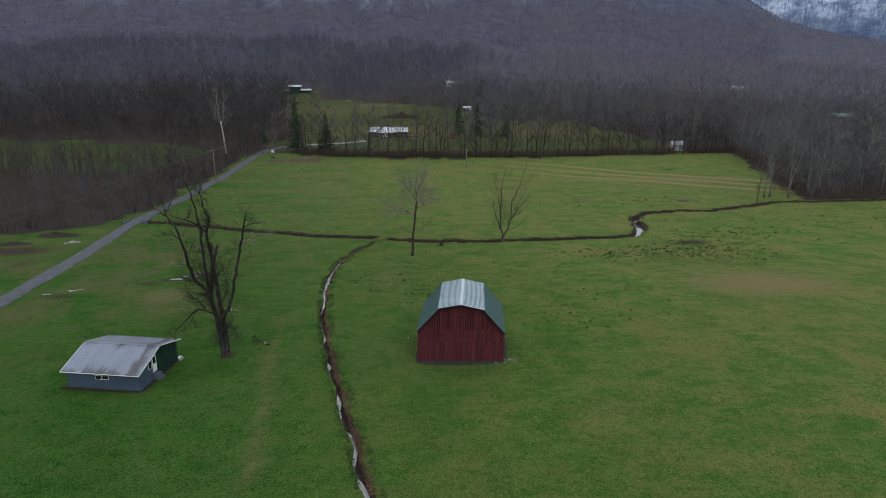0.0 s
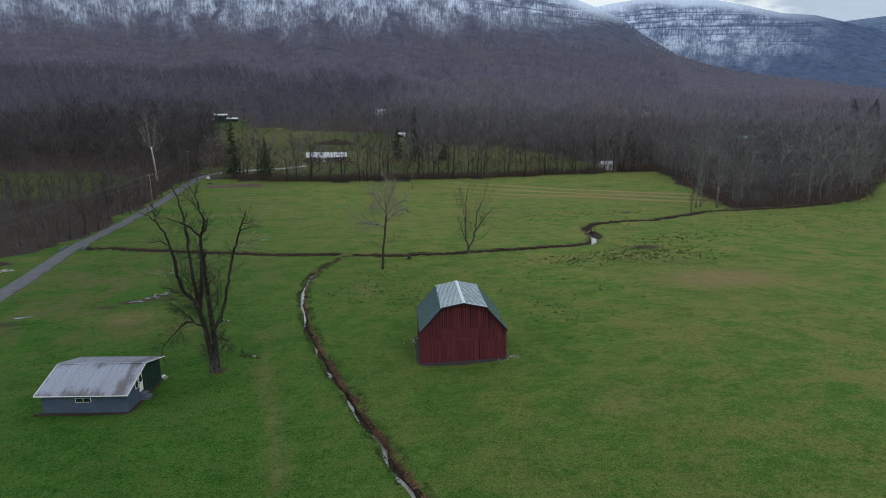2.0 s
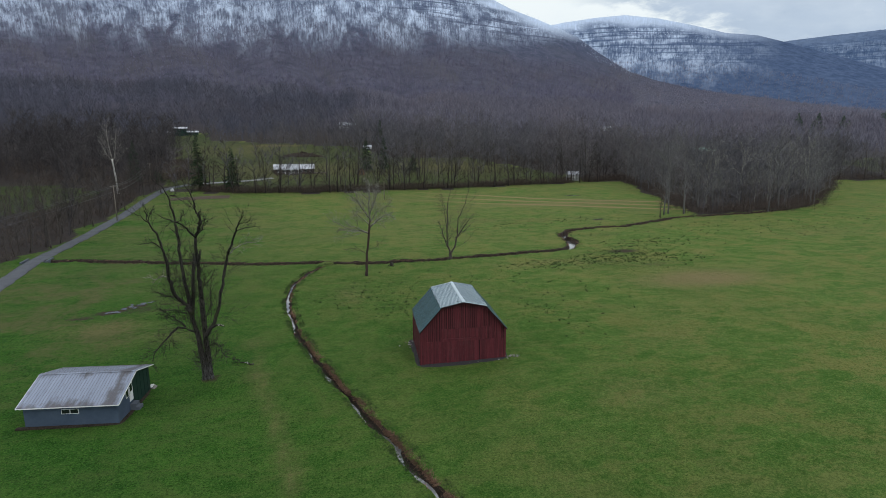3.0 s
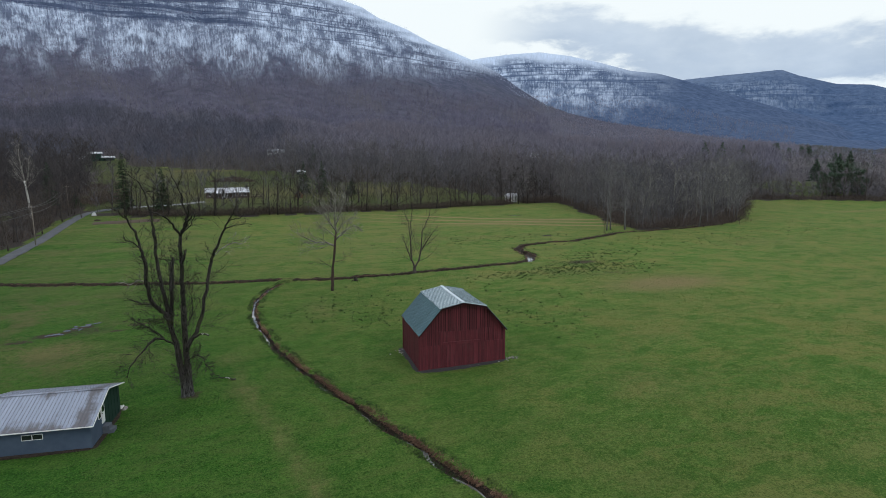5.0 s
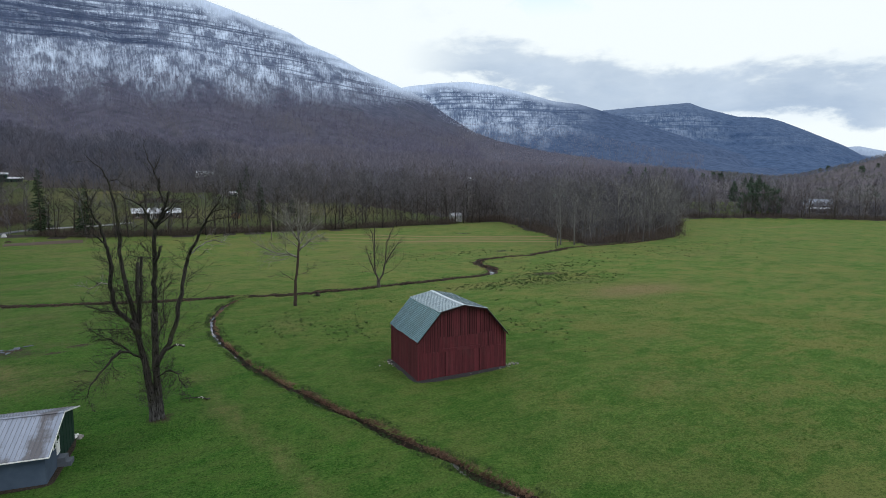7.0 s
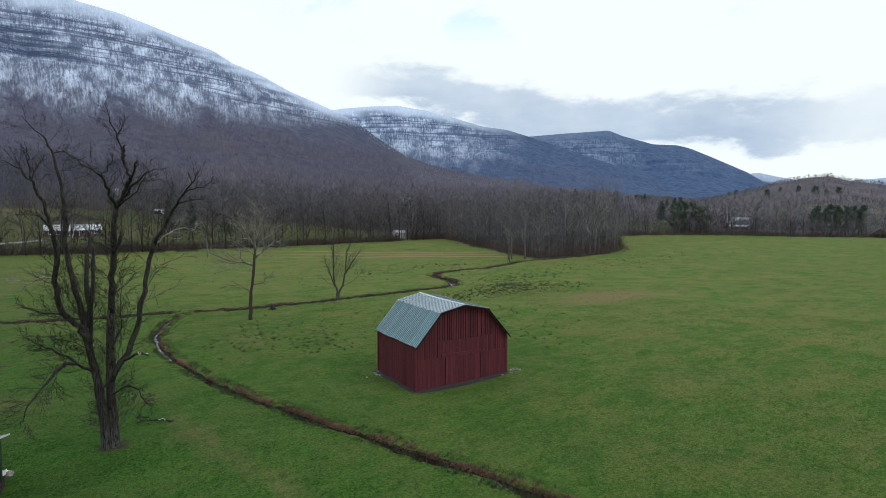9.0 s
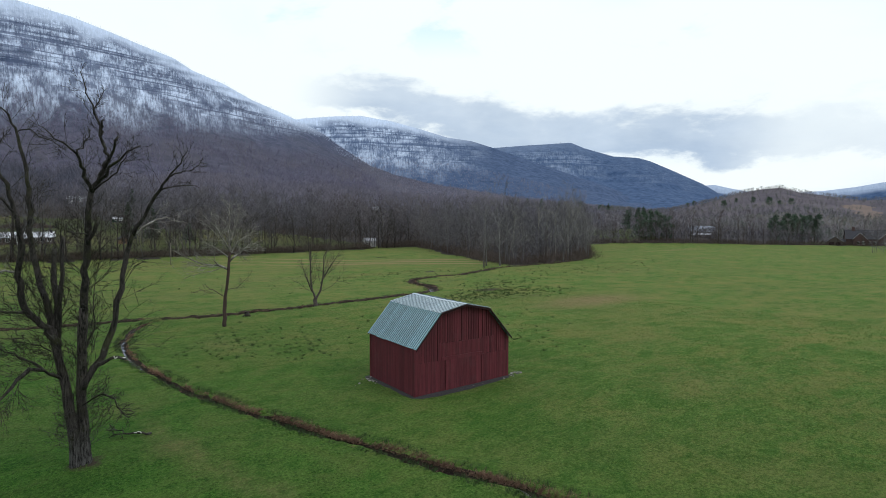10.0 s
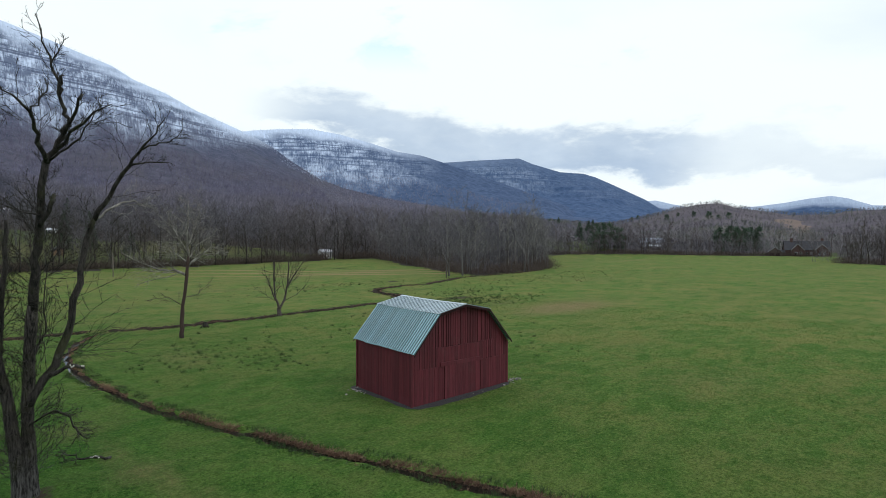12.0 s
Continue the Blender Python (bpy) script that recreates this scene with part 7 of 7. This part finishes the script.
brick_house = house("house", 410, 153, -66, "large red brick house with dark steep roofs", sink=0.2)
gabled(brick_house, -13, 13, 0, 12, -1, 4.6, 10.2, RED_BRICK, SHINGLE, 0.5, "x")
gabled(brick_house, -9.5, -2.5, -3, 6, -1, 4.6, 8.4, RED_BRICK, SHINGLE, 0.5, "y")
gabled(brick_house, 4, 11.5, -3.5, 6, -1, 4.6, 8.2, RED_BRICK, SHINGLE, 0.5, "y")
gabled(brick_house, -24, -15, -4, 4, -1, 2.7, 6.0, DECKING, SHINGLE, 0.6, "y")
gabled(brick_house, -15, -12.9, 1, 6, -1, 2.6, 4.0, RED_BRICK, SHINGLE, 0.4, "x")
for x0, x1, y, ridge in ((-9.5, -2.5, -3, 8.4), (4, 11.5, -3.5, 8.2), (-24, -15, -4, 6.0)):
    low = 2.7 if x0 < -20 else 4.6
    for e in (x0 - 0.5, x1 + 0.5):
        foot = low - 0.5 * (ridge - low) / ((x1 - x0) / 2)
        part("rake_trim", slab(bmesh.new(), [(e, y - 0.58, foot + 0.12), ((x0 + x1) / 2, y - 0.58, ridge + 0.14), ((x0 + x1) / 2, y - 0.52, ridge + 0.14), (e, y - 0.52, foot + 0.12)], 0.3), WHITE_WALL, brick_house, "pale trim along the gable")
# flat dark plates on the closed wall paint the shade inside two bays
for x0, x1 in ((-22.6, -19.9), (-19.1, -16.4)):
    part("opening", box(x0, x1, -4.05, -4.006, -0.2, 2.3), DARK, brick_house, "dark plate on the wall, shade of an open bay")
for x, y in ((-9.6, 5), (8.5, 6)):
    part("chimney", box(x, x + 1.6, y, y + 1.4, 6, 12.2), RED_BRICK, brick_house, "tall brick chimney")
for x, y in ((-7.6, -3), (-4.8, -3), (5.8, -3.5), (8.6, -3.5), (-1, 0), (1.6, 0)):
    framed_window(brick_house, (x, y, 1.0), (1, 0, 0), 1.3, 1.8, 2, (0, -1, 0))

for x, y, turn, w, wall, roof, label in ((10, 527, 5, 7, WHITE_WALL, PALE_ROOF, "small pale-roofed house high among bare trees"), (16, 384, 4, 2.4, GREEN_WALL, PALE_ROOF, "small white outbuilding above the lawn"), (258, 522, 0, 5, WHITE_WALL, PALE_ROOF, "pale-roofed cabin deep in the woods"), (260, 376, -4, 8, GREEN_WALL, material("green_tin", (0.22, 0.34, 0.30), 0.5, 0.2), "long green-roofed building in the woods"), (500, 412, -50, 7, WHITE_WALL, SHINGLE, "white house far past the lawns")):
    h = house("house", x, y, turn, label, sink=0.2)
    gabled(h, -w, w, 0, 7 if w > 3 else 3, -1, 3.0 if w > 3 else 2.0, 4.6 if w > 3 else 2.9, wall, roof, 0.4, "x", 8)
    for k in range(3):
        framed_window(h, (-w * 0.6 + k * w * 0.5, 0, 0.9), (1, 0, 0), 1.0, 1.2, 2, (0, -1, 0))
    part("door", box(w * 0.62, w * 0.62 + 0.9, -0.05, -0.008, 0, 2.05), WHITE, h)

lawn_kinds = [tree_kind(170 + i, h, 0.2, WOOD_SPEC, GREY_BARK, "leafless tree on the lawn above the hedgerow", "lawn trees") for i, h in enumerate((14, 17))]
stand(lawn_kinds, [(-6, 258), (2, 262), (-12, 268), (12, 270), (22, 276), (30, 268), (36, 290), (50, 275), (58, 300), (66, 285), (74, 300), (84, 280), (80, 320), (18, 330), (8, 340), (40, 338), (62, 340), (-60, 262), (-72, 275), (-80, 300), (-44, 300), (0, 372), (10, 376), (24, 372)], 75)

# ---- poles and wires ----
POLE = material("weathered_pole", lambda tr, p, o: mix(tr, noise_tex(tr, node(tr, "ShaderNodeMapping", ("Vector", p), ("Scale", (12, 12, 0.8))).outputs[0], 1.0, 4), (0.12, 0.10, 0.085), (0.24, 0.21, 0.18)), 0.9)
WIRE = material("dark_wire", (0.05, 0.05, 0.055), 0.6)


def pole(x, y, high, arm=True):
    root = empty("utility_pole", pose(x, y, float(land(x, y)), 0, 0, 12), "weathered wooden utility pole beside the lane" if arm else "weathered wooden pole standing in the meadow", "utility pole")
    m = Mesher()
    m.limb([(0, 0, -0.5), (0, 0, high * 0.5), (0, 0, high)], [0.15, 0.13, 0.10], 10)
    ob = new("pole", mesh_of("pole", *m.arrays(), POLE, True))
    ob.parent = root
    if arm:
        part("crossarm", box(-0.8, 0.8, 0.10, 0.20, high - 0.55, high - 0.43), POLE, root)
        for sx in (-0.7, 0.7):
            part("insulator", box(sx - 0.05, sx + 0.05, 0.10, 0.20, high - 0.43, high - 0.28), WHITE, root, "pale insulator")
    else:
        part("cap", box(-0.12, 0.12, -0.12, 0.12, high, high + 0.03), POLE, root)
    return root


def wire(a, b, sag):
    cu = bpy.data.curves.new("wire", "CURVE")
    cu.dimensions, cu.bevel_depth, cu.bevel_resolution = "3D", 0.045, 1
    sp = cu.splines.new("POLY")
    sp.points.add(24)
    for i, p in enumerate(sp.points):
        s = i / 24
        v = Vector(a).lerp(Vector(b), s)
        p.co = (v.x, v.y, v.z - 4 * sag * s * (1 - s), 1)
    cu.materials.append(WIRE)
    tagged(new("wire", cu), "thin dark overhead wire along the lane", "wire", "overhead wires")


pole_spots = [(-97, 20, 9.0), (-75.4, 189.5, 11.0), (-86, 268, 9.0)]
for x, y, high in pole_spots:
    pole(x, y, high)
pole(9.0, 218.4, 7.0, False)
for (xa, ya, ha), (xb, yb, hb) in zip(pole_spots, pole_spots[1:]):
    for off, drop in ((-0.7, 0.35), (0.7, 0.35), (0.0, 2.0)):
        wire((xa + off, ya, float(land(xa, ya)) + ha - drop), (xb + off, yb, float(land(xb, yb)) + hb - drop), 1.6)

# ---- the lane's culvert ----
culvert = empty("culvert", pose(-75.2, 137.3, float(land(-75.2, 137.3)), 0, 0, 4), "concrete culvert carrying the lane over the creek", "culvert")
for sx in (-1, 1):
    part("headwall", box(sx * 2.35 - 0.18, sx * 2.35 + 0.18, -2.2, 2.2, -1.0, 0.32), CONCRETE, culvert, "grey concrete headwall")

# ---- loose things in the meadow ----
log_root = empty("fallen_branch", pose(-23.6, 69.7, float(land(-23.6, 69.7)) + 0.12, 0, 0, -22), "broken pale-barked branch lying in the grass", "branch")
limb_part("stem", log_root, BARK, [(-0.9, 0.12), (0, 0.05), (0.9, 0.0)], 0.06, 0.09, 81, None, 8)
limb_part("peeled_patch", log_root, WHITE_BARK, [(-0.25, 0.13), (0.05, 0.12), (0.35, 0.11)], 0.035, 0.035, 81, None, 6, 0.0, "pale peeled wood")
limb_part("twig", log_root, BARK, [(-0.9, 0.12), (-1.6, 0.5), (-2.1, 0.25)], 0.05, 0.012, 82, FEW, 5, 0.5)
limb_part("twig", log_root, BARK, [(-0.6, 0.1), (-1.0, 0.3), (-1.7, 0.15)], 0.04, 0.012, 83, FEW, 5, -0.7)
stump = empty("stump", pose(-0.2, 117.4, float(land(-0.2, 117.4))), "rotten stump with roots beside the creek", "stump")
limb_part("bole", stump, BARK, [(0, -0.2), (0.05, 0.3), (0.0, 0.75)], 0.42, 0.30, 84, None, 9)
for k in range(4):
    limb_part("root", stump, BARK, [(0.0, 0.25), (0.5 * math.cos(k * 1.7), 0.15), (1.0 * math.cos(k * 1.7), -0.1)], 0.14, 0.05, 85 + k, None, 6, 0.9 * math.sin(k * 1.7))
for cx, cy, n in ((-79, 118.2, 26), ):
    for _ in range(n):
        stone(cx + rb.gauss(0, 0.9), cy + rb.gauss(0, 0.5), rb.uniform(0.15, 0.42), "pale rubble in a heap beside the lane", "rubble heap")


def mound(name, x, y, rx, ry, high, mat, label, category, seed):
    """A low irregular heap."""
    rng = np.random.default_rng(seed)
    rings, n = 7, 24
    v = []
    for i in range(rings):
        s = i / (rings - 1)
        for k in range(n):
            a = 2 * math.pi * k / n
            wob = 1 + 0.18 * math.sin(3 * a + seed) + 0.1 * math.sin(7 * a)
            px, py = x + rx * s * wob * math.cos(a), y + ry * s * wob * math.sin(a)
            v.append((px, py, float(land(px, py)) + high * (1 - s * s) * (1 + 0.25 * rng.normal()) - (0.08 if i == rings - 1 else 0)))
    faces = grid_faces(rings, n)
    closing = [(i * n + n - 1, i * n, (i + 1) * n, (i + 1) * n + n - 1) for i in range(rings - 1)]
    return tagged(new(name, mesh_of(name, np.array(v), np.concatenate([faces, np.array(closing)])[:, ::-1], mat, True)), label, category)


mound("earth_mound", -86, 123.5, 4.5, 1.8, 0.7, BANK, "dark brown mound of earth beside the woods", "earth mound", 1)
mound("earth_mound", -91, 117, 4, 1.5, 0.4, BANK, "low brown mound of earth in rough grass", "earth mound", 2)
mound("brush_pile", -25, 351, 12, 3.2, 2.0, BANK, "dark pile of cut brush on the hillside", "brush pile", 3)
mound("tarp_heap", -73.4, 249.5, 0.9, 0.7, 0.9, WHITE_WALL, "small heap under a pale tarpaulin beside the lane", "tarpaulin", 4)
mound("white_sheet", -33.6, 66.7, 0.38, 0.3, 0.25, WHITE, "crumpled white sheeting lying beside the shed", "plastic sheet", 7)
mound("scrap_heap", -69.9, 237.5, 1.2, 0.6, 0.4, BANK, "heap of pale and dark scrap on the grass", "scrap heap", 5)
stake_mesh = mesh_from(box(-0.035, 0.035, -0.035, 0.035, -0.2, 1.0), "stake", POLE)
for k, (x, y) in enumerate([(-70.5, 234.9), (-63, 235.6), (-56, 236.2), (-48.5, 236.8), (-48, 229), (-55, 228.4), (-62, 227.8), (-69.5, 227)]):
    ob = new("stake", stake_mesh)
    ob.matrix_world = pose(x, y, float(land(x, y)), 2 * (k % 3), 3, 15 * k)
    tagged(ob, "pale wooden stake at the garden plot's edge", "stake", "garden stakes")


def puddle(x, y, rx, ry, seed, turn=0.0):
    n = 40
    a = np.arange(n) * 2 * math.pi / n
    r = 1 + 0.3 * np.sin(2 * a + seed) + 0.25 * np.sin(5 * a + 2 * seed) + 0.15 * np.sin(11 * a)
    px, py = x + rx * r * np.cos(a), y + ry * r * np.sin(a)
    z = float(land(x, y)) + 0.045
    v = np.vstack([[x, y, z], np.column_stack([px, py, np.full(n, z)])])
    f = np.array([(0, 1 + i, 1 + (i + 1) % n) for i in range(n)])
    tagged(new("puddle", mesh_of("puddle", v, f, PUDDLE)), "shallow standing water in the grass", "water", kind="structure")


for k, (x, y, rx, ry) in enumerate([(-46.6, 95.5, 0.5, 0.55), (-45.6, 96.9, 0.35, 0.6), (-44.8, 97.8, 0.4, 0.4), (-43.4, 99.2, 0.5, 0.6), (-44.0, 97.0, 0.3, 0.4), (-47.6, 95.4, 0.3, 0.4), (-42.4, 99.8, 0.45, 0.35), (-45.9, 95.2, 0.3, 0.3), (-43.9, 98.6, 0.35, 0.3), (-45.0, 98.9, 0.3, 0.35), (-61.6, 89.6, 0.9, 0.3), (-60.4, 90.0, 0.5, 0.2), (-64.6, 87.9, 0.7, 0.25), (71, 165.5, 1.4, 0.5), (88, 222, 2.6, 0.9)]):
    puddle(x, y, rx, ry, k + 1)


# ---- grasses ----
def tuft(seed, height, blades, lean, wide=0.05):
    rng = np.random.default_rng(seed)
    m = Mesher()
    for _ in range(blades):
        p = np.array([rng.normal(0, 0.22), rng.normal(0, 0.22), 0]) * height
        q = p + turned(rng, np.array([0, 0, 1.0]), rng.uniform(5, lean)) * height * rng.uniform(0.6, 1.1)
        m.sliver(p, q, height * wide, rng)
    return m.arrays()


def blade_colour(a, b, c):
    def colour(tr, pos, obj):
        n = noise_tex(tr, pos, 0.25, 4, 0.6)
        m = noise_tex(tr, pos, 5.0, 3, 0.7)
        col = mix(tr, ramp(tr, n, [(0.35, 0), (0.65, 1)]), a, b)
        return mix(tr, ramp(tr, m, [(0.5, 0), (0.7, 0.7)]), col, c)
    return colour


BLADES = material("grass_blades", blade_colour((0.036, 0.105, 0.012), (0.088, 0.146, 0.028), (0.15, 0.16, 0.058)), 0.85)
RUSHES = material("dark_rushes", blade_colour((0.024, 0.054, 0.014), (0.040, 0.068, 0.020), (0.08, 0.085, 0.04)), 0.85)
DEAD = material("dead_grass", blade_colour((0.081, 0.049, 0.034), (0.203, 0.125, 0.083), (0.351, 0.227, 0.156)), 0.95)
rg = np.random.default_rng(91)


def on_turf(p):
    keep = is_green(p[:, 0], p[:, 1]) & (away(p[:, 0], p[:, 1], DITCH) > 0.9) & (away(p[:, 0], p[:, 1], CREEK) > 1.3) & (away(p[:, 0], p[:, 1], ROAD) > 2.2)
    q = (np.array(BARN.inverted()) @ np.column_stack([p, np.zeros(len(p)), np.ones(len(p))]).T)[:2].T
    keep &= ~((np.abs(q[:, 0]) < 6.2) & (q[:, 1] > -1.3) & (q[:, 1] < LONG + 1.1))
    q = (np.array(SHED.inverted()) @ np.column_stack([p, np.zeros(len(p)), np.ones(len(p))]).T)[:2].T
    keep &= ~((q[:, 0] > -9.5) & (q[:, 0] < 0.5) & (q[:, 1] > -0.5) & (q[:, 1] < 8.2))
    return p[keep]


near = np.column_stack([rg.uniform(-45, 62, 46000), 34 + 86 * rg.uniform(0, 1, 46000) ** 1.3])
tagged(new("grass", mesh_of("grass", *planted([tuft(200 + i, h, 4, 65) for i, h in enumerate((0.13, 0.17, 0.22))], on_turf(near), 92, (0.7, 1.3), 0.0), BLADES)), "short uneven meadow grass", "grass", kind="stuff")
spots = []
for cx, cy, sx, sy, n in ((-7.5, 96, 4.5, 6, 150), (-2, 91, 3, 4, 50), (21, 77, 3.5, 5.5, 70), (45, 111, 10, 3.0, 330), (54, 115, 7, 4.5, 420), (66, 128, 8, 3.0, 160), (33, 110, 6, 2, 110), (100, 140, 30, 10, 330), (40, 162, 18, 7, 200), (60, 166, 12, 4, 90), (12, 100, 8, 8, 45), (26, 92, 8, 8, 40), (150, 150, 30, 10, 160)):
    spots.append(rg.normal((cx, cy), (sx, sy), (n, 2)))
tagged(new("rushes", mesh_of("rushes", *planted([tuft(210 + i, h, 26, 64, 0.030) for i, h in enumerate((0.22, 0.32, 0.48))], on_turf(np.concatenate(spots)), 93, (0.6, 1.2), 0.0), RUSHES)), "dark rush clumps dotted over damp ground", "rushes", kind="stuff")


def along_banks(line, lo, hi, n, seed):
    rng = np.random.default_rng(seed)
    i = rng.integers(1, len(line) - 1, n)
    way = line[np.minimum(i + 1, len(line) - 1)] - line[i - 1]
    side = np.column_stack([way[:, 1], -way[:, 0]]) / np.linalg.norm(way, axis=1)[:, None]
    return line[i] + side * (rng.uniform(lo, hi, n) * rng.choice([-1, 1], n))[:, None]


def tussocks(line, side, lo, hi, n, seed, gap=-0.2):
    """Places along one side of a stream, in clumps."""
    rng = np.random.default_rng(seed)
    i = rng.integers(1, len(line) - 1, n)
    i = i[np.sin(i * 0.31 + seed) + 0.8 * np.sin(i * 0.83 + 2 * seed) + rng.normal(0, 0.4, n) > gap]
    way = line[i + 1] - line[i - 1]
    out = np.column_stack([way[:, 1], -way[:, 0]]) / np.linalg.norm(way, axis=1)[:, None]
    return line[i] + out * (side * rng.uniform(lo, hi, len(i)))[:, None]


dead_spots = np.concatenate([tussocks(DITCH[90:205], 1, 0.24, 0.85, 4600, 94, -0.9), tussocks(DITCH[205:], 1, 0.35, 0.75, 1500, 107, 0.0), tussocks(DITCH, -1, 0.30, 0.60, 700, 101, 0.6), along_banks(CREEK, 0.9, 1.6, 2200, 95)])
tagged(new("bank_grass", mesh_of("bank_grass", *planted([tuft(220 + i, h, 10, 86, 0.040) for i, h in enumerate((0.28, 0.40, 0.50))], dead_spots, 96, (0.5, 1.2), 0.10), DEAD)), "dead brown grass hanging over the stream banks", "grass", kind="stuff")
green_edge = np.concatenate([tussocks(DITCH, -1, 0.30, 0.9, 2600, 97, -0.9), tussocks(DITCH, 1, 0.7, 1.5, 2200, 102, -0.6), along_banks(CREEK, 1.2, 2.2, 2600, 98)])
tagged(new("long_grass", mesh_of("long_grass", *planted([tuft(230 + i, h, 8, 66, 0.04) for i, h in enumerate((0.25, 0.35, 0.42))], green_edge, 99, (0.6, 1.2), 0.0), RUSHES)), "longer dark green grass fringing the streams", "grass", kind="stuff")
